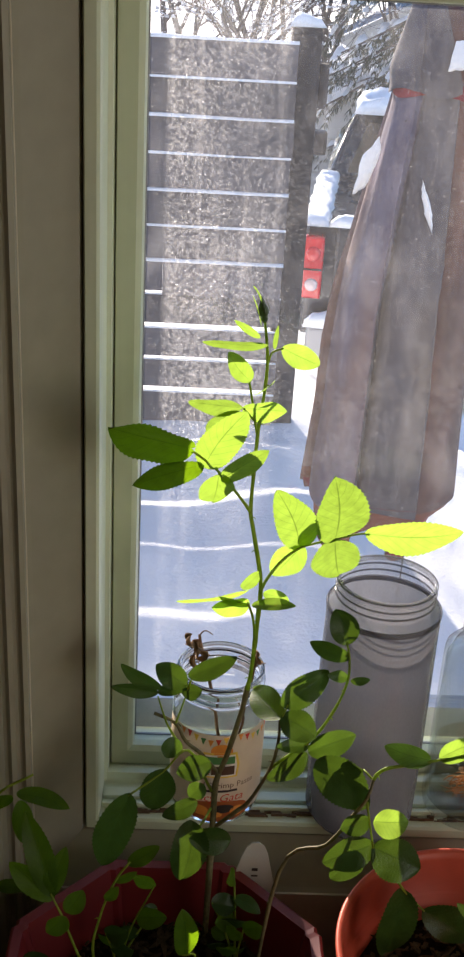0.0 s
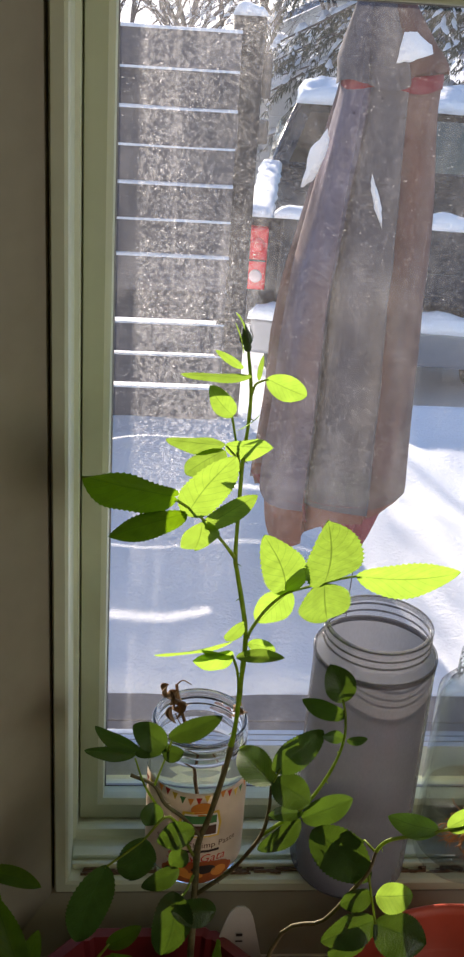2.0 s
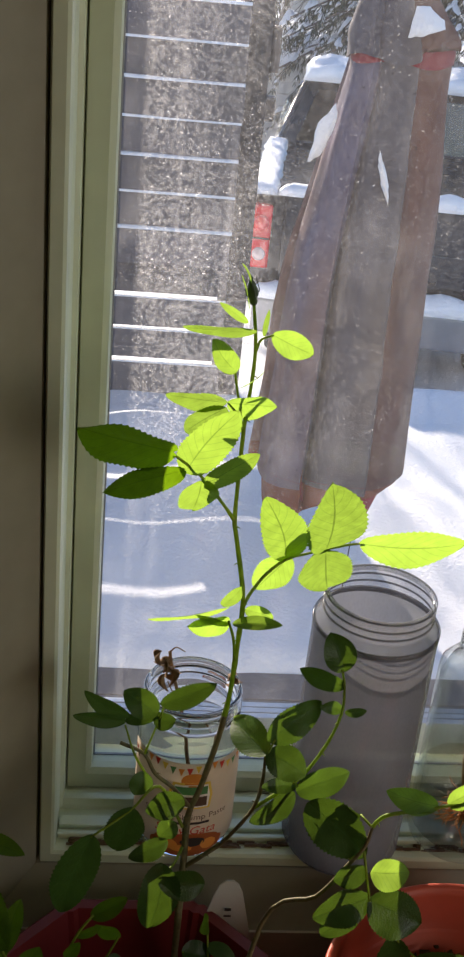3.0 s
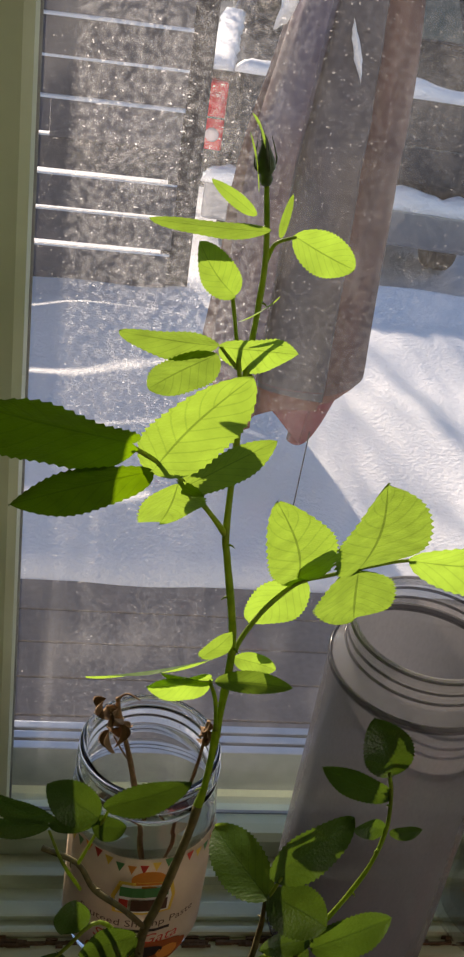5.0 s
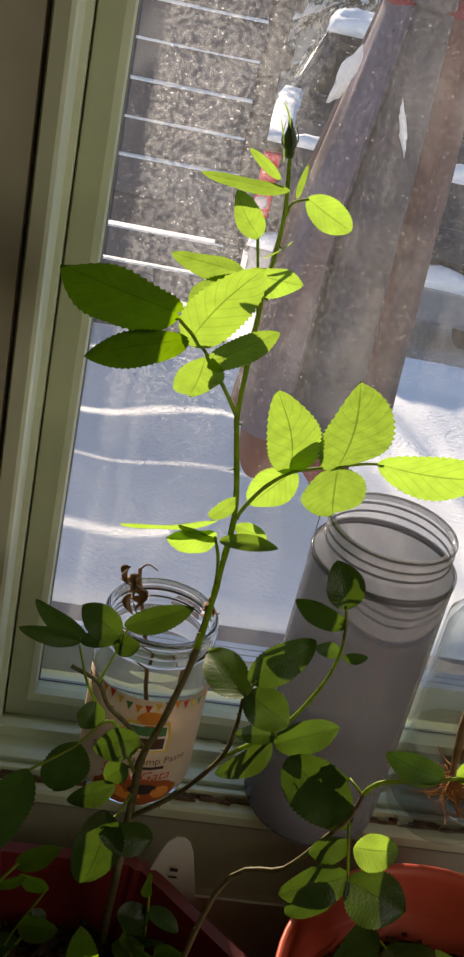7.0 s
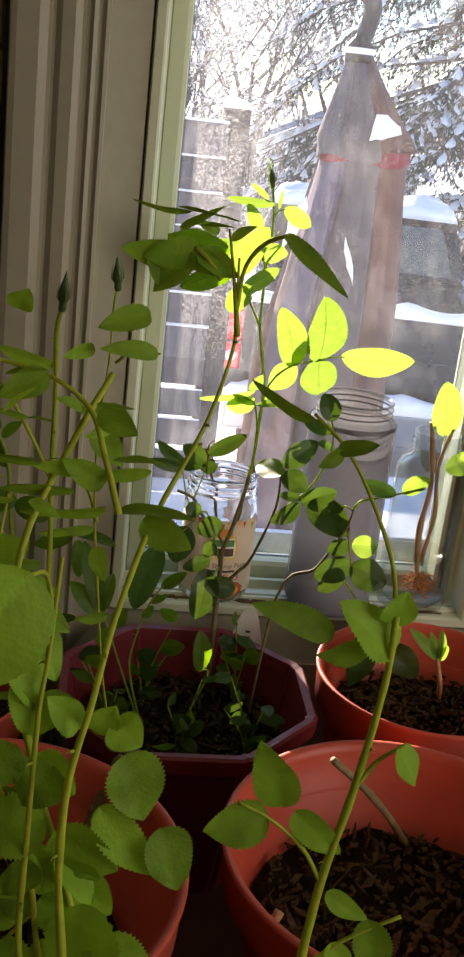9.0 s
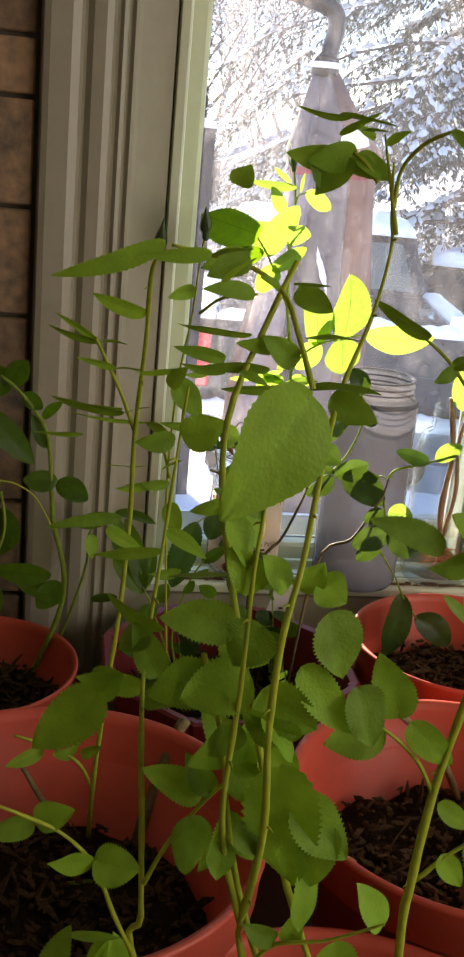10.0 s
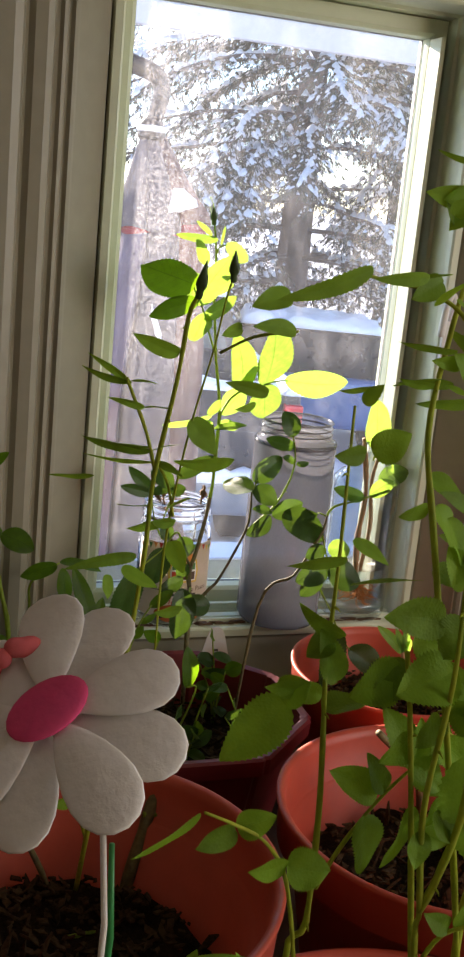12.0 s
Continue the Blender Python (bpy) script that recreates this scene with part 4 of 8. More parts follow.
def house(x0, x1, y0, y1, z_eave, z_ridge, roof_m, label, snow=True):
    h = thing("neighbour_house", ((x0 + x1) / 2, (y0 + y1) / 2, DRIVE_Z), label, "house")
    wall = box_bm(x0, x1, y0, y1, DRIVE_Z - 0.1, z_eave)
    part("wall", wall, M_SIDING, h)
    lap = bmesh.new()
    z = DRIVE_Z
    while z < z_eave:
        box_bm(x0 - 0.02, x1 + 0.02, y0 - 0.025, y0 - 0.002, z, z + 0.13, 0, lap)
        z += 0.145
    part("siding", lap, M_SIDING, h)
    xm = (x0 + x1) / 2
    for side, xe in ((-1, x0 - 0.35), (1, x1 + 0.35)):
        bm = bmesh.new()
        lowz = z_eave - 0.1
        v = [bm.verts.new(p) for p in ((xm, y0 - 0.3, z_ridge), (xe, y0 - 0.3, lowz), (xe, y1 + 0.3, lowz), (xm, y1 + 0.3, z_ridge))]
        w = [bm.verts.new((p.co.x, p.co.y, p.co.z + 0.14)) for p in v]
        bm.faces.new(v)
        bm.faces.new(w)
        for i in range(4):
            bm.faces.new((v[i], v[(i + 1) % 4], w[(i + 1) % 4], w[i]))
        part("roof", bm, roof_m, h, "snow-covered roof slope" if snow else "")
    gb = bmesh.new()
    g = [gb.verts.new(p) for p in ((x0, y0 - 0.012, z_eave - 0.02), (x1, y0 - 0.012, z_eave - 0.02), (xm, y0 - 0.012, z_ridge - 0.03))]
    k = [gb.verts.new((p.co.x, p.co.y + 0.1, p.co.z)) for p in g]
    gb.faces.new(g)
    gb.faces.new(k)
    for i in range(3):
        gb.faces.new((g[i], g[(i + 1) % 3], k[(i + 1) % 3], k[i]))
    part("gable", gb, M_SIDING, h)
    return h


house(1.45, 2.9, 14.0, 19.0, -1.05, -0.55, M_SNOW, "pale sided garage with snow on its roof behind the truck")
house(2.2, 6.5, 24.0, 30.0, -0.9, 0.2, M_BLUEROOF, "far house with a blue-grey roof among trees", False)


def car(x, y, yaw, paint, label):
    """A small parked car under snow."""
    t = thing("parked_car", (0, 0, 0), label, "car")
    bm = box_bm(-0.88, 0.88, -2.1, 2.1, 0.35, 0.92, 0.12, segs=4)
    part("body", bm, paint, t, smooth=True)
    top = bmesh.new()
    a = [top.verts.new((sx * 0.82, yy, 0.88)) for sx, yy in ((-1, -1.7), (1, -1.7), (1, 1.0), (-1, 1.0))]
    b = [top.verts.new((sx * 0.62, yy, 1.40)) for sx, yy in ((-1, -1.2), (1, -1.2), (1, 0.3), (-1, 0.3))]
    top.faces.new(b)
    for i in range(4):
        top.faces.new((a[i], a[(i + 1) % 4], b[(i + 1) % 4], b[i]))
    bmesh.ops.bevel(top, geom=top.edges[:], offset=0.05, segments=3, affect="EDGES")
    part("cabin", top, M_CARWIN, t, smooth=True)
    part("roof_snow", snow_lump(-0.64, 0.64, -1.22, 0.34, 1.38, 1.52), M_SNOW, t, smooth=True)
    part("bonnet_snow", snow_lump(-0.82, 0.82, 1.05, 2.05, 0.90, 1.02), M_SNOW, t, smooth=True)
    for sx in (-0.86, 0.66):
        for wy in (-1.35, 1.35):
            w = lathe([(0.0, -0.1), (0.29, -0.1), (0.32, -0.07), (0.32, 0.07), (0.29, 0.1), (0.0, 0.1)], 24)
            for v in w.verts:
                v.co = Vector((sx + 0.1 + v.co.z, wy + v.co.x, 0.32 + v.co.y))
            part("wheel", w, M_TYRE, t, smooth=True)
        part("tail_light", box_bm(sx + 0.0, sx + 0.2, -2.12, -2.0, 0.70, 0.84, 0.02), M_TAIL, t)
    t.matrix_basis = pose(x, y, DRIVE_Z, 0, 0, yaw)
    for ch in t.children:
        ch.matrix_parent_inverse = Matrix.Identity(4)


M_BLUECAR = mat("blue_car_paint", (0.05, 0.13, 0.30), 0.3, 0.2, vary=0.1, scale=4, coat=0.5)
car(4.1, 10.6, 72, M_BLUECAR, "blue parked car with snow on roof and bonnet")


def needle_spray(verts, faces, at, d, size, rnd):
    """A drooping tuft of needles: a few narrow blades fanning from one point."""
    d = d.normalized()
    for k in range(7):
        e = (d + Vector((rnd.uniform(-0.7, 0.7), rnd.uniform(-0.7, 0.7), rnd.uniform(-0.75, 0.15)))).normalized()
        s = e.cross(Vector((rnd.uniform(-1, 1), rnd.uniform(-1, 1), rnd.uniform(-1, 1)))).normalized() * size * rnd.uniform(0.035, 0.065)
        i = len(verts)
        verts += [at, at + e * size * 0.5 + s, at + e * size, at + e * size * 0.5 - s]
        faces.append((i, i + 1, i + 2, i + 3))


def clump(verts, faces, at, d, size, rnd):
    """A lump of snow lying along a bough."""
    d = d.normalized()
    u = d.cross(Vector((0, 0, 1))).normalized()
    i = len(verts)
    ln, wd, ht = size * rnd.uniform(0.6, 1.5), size * rnd.uniform(0.35, 0.8), size * rnd.uniform(0.25, 0.55)
    for a, b in ((-1, 0.2), (-0.45, 0.9), (0.35, 1.0), (1, 0.25)):
        c = at + d * a * ln * 0.5
        verts.append(c + u * wd * b * 0.5)
        verts.append(c + Vector((0, 0, ht * b)))
        verts.append(c - u * wd * b * 0.5)
    for k in range(3):
        j = i + k * 3
        faces += [(j, j + 1, j + 4, j + 3), (j + 1, j + 2, j + 5, j + 4)]


def spruce(x, y, height, spread, seed, low, whorls, label):
    """A big snow-laden conifer: trunk, drooping boughs, needles and snow."""
    rnd = random.Random(seed)
    t = thing("spruce_tree", (x, y, DRIVE_Z), label, "tree")
    part("trunk", tube_into(bmesh.new(), [Vector((x, y, DRIVE_Z - 0.1)), Vector((x + 0.05, y, DRIVE_Z + height * 0.5)), Vector((x, y, DRIVE_Z + height))], 0.24, 0.03, 12), M_BARK, t, smooth=True)
    boughs = bmesh.new()
    nv, nf, sv, sf = [], [], [], []
    for w in range(whorls):
        f = w / whorls
        z = DRIVE_Z + low + (height - low) * f
        for b in range(7):
            a = rnd.uniform(0, 2 * math.pi)
            reach = spread * (1 - f) ** 0.8 * rnd.uniform(0.65, 1.1) + 0.2
            out = Vector((math.cos(a), math.sin(a), 0))
            line = [Vector((x, y, z)) + out * reach * s + Vector((0, 0, -0.38 * reach * s * s + 0.08 * reach * s)) + Vector((rnd.uniform(-0.05, 0.05), rnd.uniform(-0.05, 0.05), rnd.uniform(-0.04, 0.04))) * reach * s for s in (0, 0.2, 0.4, 0.6, 0.8, 1.0)]
            tube_into(boughs, line, 0.035 * (1 - f * 0.6), 0.006, 5)
            dense = smooth_line(line, 4)
            for i in range(3, len(dense)):
                p, d = dense[i], dense[i] - dense[i - 1]
                side = d.cross(Vector((0, 0, 1))).normalized()
                for sgn in (-1, 1):
                    tl = reach * 0.34 * (1 - 0.65 * i / len(dense)) * rnd.uniform(0.6, 1.2)
                    td = (side * sgn + d.normalized() * 0.8 + Vector((0, 0, rnd.uniform(-0.7, -0.15)))).normalized()
                    for k in range(6):
                        q = p + td * tl * (k / 6) + Vector((0, 0, -0.10 * tl * (k / 6) ** 2))
                        needle_spray(nv, nf, q, td + Vector((0, 0, -0.5)), 0.105 * rnd.uniform(0.7, 1.3), rnd)
                        if rnd.random() < 0.55:
                            clump(sv, sf, q + Vector((rnd.uniform(-0.03, 0.03), rnd.uniform(-0.03, 0.03), rnd.uniform(-0.01, 0.03))), td, 0.062 * rnd.choice((0.5, 0.8, 1.0, 1.7)), rnd)
                if rnd.random() < 0.8:
                    clump(sv, sf, p + Vector((0, 0, 0.02)), d, 0.145, rnd)
    tagged(part("boughs", boughs, M_BARK, t), kind="stuff")
    tagged(raw("needles", nv, nf, M_NEEDLE, t), kind="stuff")
    tagged(raw("snow_load", sv, sf, M_SNOW_LOOSE, t, "lumps of snow on the boughs", smooth=True), kind="stuff")


spruce(4.9, 12.2, 13.0, 3.9, 3, 1.7, 34, "tall spruce laden with fresh snow beside the drive")
spruce(7.6, 14.8, 14.0, 4.2, 8, 0.8, 18, "dark spruce with snow on its boughs farther back")


def twig_into(verts, faces, pts, r0, r1):
    """A thin three-sided twig along a few points."""
    base = len(verts)
    for i, c in enumerate(pts):
        d = (pts[min(i + 1, len(pts) - 1)] - pts[max(i - 1, 0)]).normalized()
        u = d.cross(Vector((0.3, 0.9, 0.2))).normalized()
        v = d.cross(u)
        r = r0 + (r1 - r0) * i / (len(pts) - 1)
        verts += [c + u * r, c - u * r * 0.5 + v * r * 0.87, c - u * r * 0.5 - v * r * 0.87]
    for i in range(len(pts) - 1):
        j = base + i * 3
        faces += [(j, j + 1, j + 4, j + 3), (j + 1, j + 2, j + 5, j + 4), (j + 2, j, j + 3, j + 5)]


def bare_tree(x, y, height, seed, label, snowy=0.35, thick=0.0085):
    """A leafless tree: limbs that fork again and again into fine twigs, some with snow on top."""
    rnd = random.Random(seed)
    t = thing("bare_tree", (x, y, DRIVE_Z), label, "tree")
    trunk = bmesh.new()
    tv, tf, sv, sf = [], [], [], []

    def grow(p, d, length, r, level):
        pts = [p]
        for k in range(3):
            d = (d + Vector((rnd.uniform(-1, 1), rnd.uniform(-1, 1), rnd.uniform(-0.4, 0.6))) * 0.2).normalized()
            pts.append(pts[-1] + d * length / 3)
        if level < 2:
            tube_into(trunk, pts, r, r * 0.66, 8)
        else:
            twig_into(tv, tf, pts, r, r * 0.6)
        if level >= 2 and rnd.random() < snowy:
            for k in range(1, 4):
                clump(sv, sf, pts[k] + Vector((0, 0, r)), pts[k] - pts[k - 1], min(0.11, length * 0.22) * rnd.uniform(0.5, 1), rnd)
        if level < 7:
            for k in range(4 if level == 0 else 3 if level < 6 else 2):
                q = pts[rnd.choice((1, 2, 3, 3))]
                e = (d + Vector((rnd.uniform(-1, 1), rnd.uniform(-1, 1), rnd.uniform(-0.45, 0.5))) * 0.9).normalized()
                grow(q, e, length * rnd.uniform(0.58, 0.82), max(0.0026, r * 0.55), level + 1)
    grow(Vector((x, y, DRIVE_Z - 0.1)), Vector((0.02, 0, 1)), height * 0.27, height * thick, 0)
    part("trunk", trunk, M_BARK, t, smooth=True)
    tagged(raw("twigs", tv, tf, M_BARK, t), kind="stuff")
    if sv:
        tagged(raw("branch_snow", sv, sf, M_SNOW_LOOSE, t, "snow along the branches", smooth=True), kind="stuff")


bare_tree(1.75, 15.0, 8.0, 21, "leafless tree with a dark trunk and snow-lined twigs")
bare_tree(0.35, 17.0, 8.5, 22, "leafless tree with fine snow-dusted branches")
bare_tree(3.4, 19.0, 9.0, 23, "bare tree with snow along its branches")
bare_tree(2.3, 23.0, 10.0, 24, "far bare tree against the pale sky")
bare_tree(-0.35, 20.5, 9.5, 25, "far bare tree beyond the fence")
bare_tree(0.9, 27.0, 11.0, 26, "distant bare tree with a haze of twigs")
bare_tree(0.62, 13.2, 7.0, 27, "young bare tree behind the fence with fine twigs")
bare_tree(-0.9, 24.0, 10.0, 29, "distant bare tree with snow-dusted twigs")
bare_tree(4.6, 25.0, 11.0, 30, "distant bare tree behind the far house")

# ---- pots on the table ----
RIM_Z = -0.030


def round_pot(cx, cy, r, label, soil=0.047, seed=1, rim=RIM_Z + 0.018):
    """A tapered plastic pot with a rolled rim band, hollow, filled with soil."""
    p = thing("plant_pot", (cx, cy, TABLE_Z), label, "plant pot", "round plant pots")
    prof = [(0.0, TABLE_Z), (r * 0.66, TABLE_Z), (r * 0.69, TABLE_Z + 0.004), (r * 0.895, rim - 0.036), (r * 0.975, rim - 0.033), (r * 0.985, rim - 0.006),
            (r * 1.0, rim - 0.004), (r * 1.002, rim - 0.001), (r * 0.985, rim), (r * 0.955, rim - 0.002), (r * 0.945, rim - 0.008), (r * 0.93, rim - 0.034), (r * 0.875, rim - 0.038), (r * 0.66, TABLE_Z + 0.006), (0.0, TABLE_Z + 0.006)]
    part("pot_wall", lathe(prof, 72, cx, cy), M_ORANGE, p, smooth=True)
    make_soil(p, cx, cy, r * (0.875 - 0.20 * max(0, soil - 0.038) / 0.1), rim - soil, seed)
    return p


def make_soil(p, cx, cy, r, z, seed):
    bm = bmesh.new()
    rings = [[bm.verts.new((cx, cy, z + 0.004))]]
    for j in range(1, 13):
        rr = r * j / 12
        rings.append([bm.verts.new((cx + rr * math.cos(2 * math.pi * i / 48), cy + rr * math.sin(2 * math.pi * i / 48),
                                    z + 0.010 * noise.noise(Vector((cx + rr * math.cos(2 * math.pi * i / 48), cy + rr * math.sin(2 * math.pi * i / 48), seed)) * 38) + 0.004 * noise.noise(Vector((i * 0.9, j * 0.8, seed))))) for i in range(48)])
    for a, b in zip(rings, rings[1:]):
        for i in range(48):
            if len(a) == 1:
                bm.faces.new((a[0], b[i], b[(i + 1) % 48]))
            else:
                bm.faces.new((a[i], b[i], b[(i + 1) % 48], a[(i + 1) % 48]))
    part("soil", bm, M_SOIL, p, "dark crumbly potting soil", smooth=True)
    rnd = random.Random(seed)
    litter = bmesh.new()
    for k in range(640):
        a, rr = rnd.uniform(0, 6.283), r * 0.95 * math.sqrt(rnd.random())
        c = Vector((cx + rr * math.cos(a), cy + rr * math.sin(a), z + 0.007 + rnd.uniform(-0.002, 0.004)))
        d = Vector((rnd.uniform(-1, 1), rnd.uniform(-1, 1), rnd.uniform(-0.5, 0.5))).normalized()
        u = d.cross(Vector((rnd.uniform(-0.4, 0.4), rnd.uniform(-0.4, 0.4), 1))).normalized()
        n = d.cross(u)
        ln, wd = rnd.uniform(0.0014, 0.0055) * rnd.choice((0.5, 0.7, 1, 1, 1.4, 2.8)), rnd.uniform(0.0007, 0.0032)
        v = [litter.verts.new(c + d * (ln * x) + u * (wd * y) + n * (q * 0.0008)) for x, y, q in ((-1, -0.6, -1), (0.2, -1, -1), (1, 0.1, -1), (-0.4, 1, -1), (-1, -0.6, 1), (0.2, -1, 1), (1, 0.1, 1), (-0.4, 1, 1))]
        litter.faces.new(v[:4])
        litter.faces.new(v[4:])
        for i in range(4):
            litter.faces.new((v[i], v[(i + 1) % 4], v[4 + (i + 1) % 4], v[4 + i]))
    tagged(part("bark_litter", litter, M_CHIP, p), "dry leaf and bark bits on the soil", kind="stuff")


round_pot(-0.1856, -0.2167, 0.090, "small terracotta-orange plastic pot beside the window casing", 0.045, 1, -0.036)
round_pot(0.252, -0.205, 0.101, "terracotta-orange plastic pot half filled with soil under the jars", 0.052, 2)
round_pot(-0.1120, -0.4930, 0.132, "wide terracotta-orange plastic pot holding a budding rose", 0.084, 3, 0.006)
round_pot(0.1720, -0.4560, 0.127, "wide terracotta-orange plastic pot with rose cuttings", 0.068, 4, -0.003)
round_pot(0.0358, -0.6811, 0.1411, "wide terracotta-orange plastic pot crowded with young shoots", 0.060, 5, -0.038)


def eight_sided_pot(cx, cy, r, label):
    p = thing("plant_pot", (cx, cy, TABLE_Z), label, "plant pot")
    prof = [(0.0, TABLE_Z), (r * 0.70, TABLE_Z), (r * 0.92, RIM_Z - 0.020), (r * 1.0, RIM_Z - 0.016), (r * 1.01, RIM_Z - 0.002), (r * 0.99, RIM_Z), (r * 0.93, RIM_Z - 0.001), (r * 0.915, RIM_Z - 0.010), (r * 0.69, TABLE_Z + 0.006), (0.0, TABLE_Z + 0.006)]
    bm = lathe(prof, 8, cx, cy)
    bmesh.ops.rotate(bm, cent=(cx, cy, 0), matrix=Matrix.Rotation(radians(22.5), 3, "Z"), verts=bm.verts[:])
    bmesh.ops.bevel(bm, geom=[e for e in bm.edges if abs(e.verts[0].co.z - e.verts[1].co.z) > 0.001], offset=0.004, segments=2, affect="EDGES")
    part("pot_wall", bm, M_MAROON, p)
    make_soil(p, cx, cy, r * 0.80, RIM_Z - 0.050, 6)
    return p


eight_sided_pot(0.035, -0.216, 0.118, "dark maroon eight-sided plastic pot under the window ledge")

# ---- jars on the ledge ----
LEDGE = -0.0180


def jar_profile(base, r, rim_r, shoulder, top, wall, threads=2, lip=0.0022):
    """Outer then inner outline of a screw-top jar."""
    out = [(0.0, base + 0.003), (r * 0.75, base + 0.002), (r * 0.86, base), (r * 0.95, base + 0.003), (r, base + 0.010), (r, shoulder - 0.012), (r * 0.985, shoulder - 0.005), (rim_r + (r - rim_r) * 0.45, shoulder + 0.002), (rim_r * 0.985, shoulder + 0.006)]
    step = (top - shoulder - 0.010) / (threads + 1)
    z = shoulder + 0.009
    for k in range(threads):
        out += [(rim_r * 0.975, z), (rim_r * 1.005 + lip * 0.4, z + step * 0.28), (rim_r * 1.005 + lip * 0.4, z + step * 0.45), (rim_r * 0.975, z + step * 0.75)]
        z += step
    out += [(rim_r * 0.98, top - 0.004), (rim_r + 0.0005, top - 0.002), (rim_r - 0.0005, top), (rim_r - wall, top), (rim_r - wall * 1.4, top - 0.003)]
    out += [(rim_r - wall * 1.4, shoulder + 0.004), (r - wall - (r - rim_r) * 0.4, shoulder - 0.002), (r - wall, shoulder - 0.014), (r - wall, base + 0.014), (r * 0.8, base + 0.008), (0.0, base + 0.007)]
    return out


def wrap(px, pz, cx, cy, r):
    """A point px along and pz up on the round side that faces the room."""
    a = px / r - math.pi / 2
    return Vector((cx + r * math.cos(a), cy + r * math.sin(a), pz))


LABEL_Z = -0.006


def label_shape(name, outline, cx, cy, r, material, parent, label=""):
    """A flat printed shape laid round the jar; outline: (along, up)."""
    bm = bmesh.new()
    vs = [bm.verts.new((x, 0, z)) for x, z in outline]
    f = bm.faces.new(vs)
    bmesh.ops.triangulate(bm, faces=[f])
    for k in range(2):
        bmesh.ops.subdivide_edges(bm, edges=[e for e in bm.edges if e.calc_length() > 0.006], cuts=1)
    for v in bm.verts:
        v.co = wrap(v.co.x, LABEL_Z + v.co.z * 1.38, cx, cy, r)
    return part(name, bm, material, parent, label)


def printed(words, size, at_x, at_z, cx, cy, r, material, parent, slant=0.0):
    """Printed words wrapped round the jar."""
    cu = bpy.data.curves.new("print", "FONT")
    cu.body, cu.size, cu.align_x, cu.resolution_u, cu.shear = words, size, "CENTER", 2, slant
    tmp = new("tmp_print", cu)
    bpy.context.view_layer.update()
    me = bpy.data.meshes.new_from_object(tmp.evaluated_get(bpy.context.evaluated_depsgraph_get()))
    bpy.data.objects.remove(tmp)
    for v in me.vertices:
        v.co = wrap(at_x + v.co.x, LABEL_Z + at_z * 1.38 + v.co.y, cx, cy, r)
    me.name = "printed_words"
    ob = new("printed_words", me)
    me.materials.clear()
    me.materials.append(material)
    ob.parent = parent
    ob.matrix_parent_inverse = parent.matrix_basis.inverted()


def oval(cx, cz, a, b, n=26, seed=None):
    return [(cx + a * math.cos(6.2832 * i / n) * (1 + (0.14 * noise.noise(Vector((i * 0.8, seed, 0))) if seed else 0)), cz + b * math.sin(6.2832 * i / n)) for i in range(n)]


J1X, J1Y, J1R = 0.0675, -0.0475, 0.0362
jar1 = thing("sauce_jar", (J1X, J1Y, LEDGE), "clear glass sauce jar with a printed paper label and no lid", "jar")
part("glass_body", lathe(jar_profile(LEDGE, J1R, 0.0335, 0.084, 0.109, 0.0026, 2), 64, J1X, J1Y), M_GLASS, jar1, "clear glass with screw thread", smooth=True)
M_LABEL = mat("cream_paper_label", (0.60, 0.51, 0.41), 0.6, vary=0.05, scale=40)
INK = {k: mat(k + "_print", c, 0.6, vary=0.08, scale=60) for k, c in dict(brown=(0.10, 0.05, 0.03), red=(0.55, 0.045, 0.03), orange=(0.75, 0.27, 0.05), yellow=(0.75, 0.52, 0.08), green=(0.07, 0.24, 0.08), white=(0.8, 0.77, 0.72), dish=(0.36, 0.085, 0.02), black=(0.03, 0.02, 0.018)).items()}
RL = J1R + 0.0006
lab = bmesh.new()
cols = [[lab.verts.new(wrap(x, LABEL_Z + z * 1.38, J1X, J1Y, RL)) for z in (0.000, 0.018, 0.036, 0.056)] for x in [0.050 * (i / 14) for i in range(-14, 15)]]
for a, b in zip(cols, cols[1:]):
    for i in range(3):
        lab.faces.new((a[i], a[i + 1], b[i + 1], b[i]))
bmesh.ops.solidify(lab, geom=lab.faces[:], thickness=0.0003)
paper = part("paper_label", lab, M_LABEL, jar1, "cream printed paper label", smooth=True)
RP = RL + 0.0007
for k in range(17):
    x = -0.0465 + 0.0058 * k
    z = 0.0545 - 0.0016 * math.cos(k * 0.9)
    label_shape("pennant", [(x - 0.0022, z), (x + 0.0022, z), (x, z - 0.0045)], J1X, J1Y, RP, INK[("red", "yellow", "green", "orange")[k % 4]], paper)
label_shape("emblem_sun", oval(0.003, 0.0455, 0.0085, 0.0048), J1X, J1Y, RP, INK["orange"], paper)
label_shape("emblem_plate", [(-0.013, 0.0275), (0.016, 0.0275), (0.0175, 0.036), (0.015, 0.0445), (-0.011, 0.0445), (-0.0145, 0.036)], J1X, J1Y, RP + 0.0003, INK["yellow"], paper)
label_shape("emblem_inner", [(-0.0115, 0.0288), (0.0145, 0.0288), (0.0155, 0.036), (0.0135, 0.0432), (-0.0095, 0.0432), (-0.0125, 0.036)], J1X, J1Y, RP + 0.0006, INK["white"], paper)
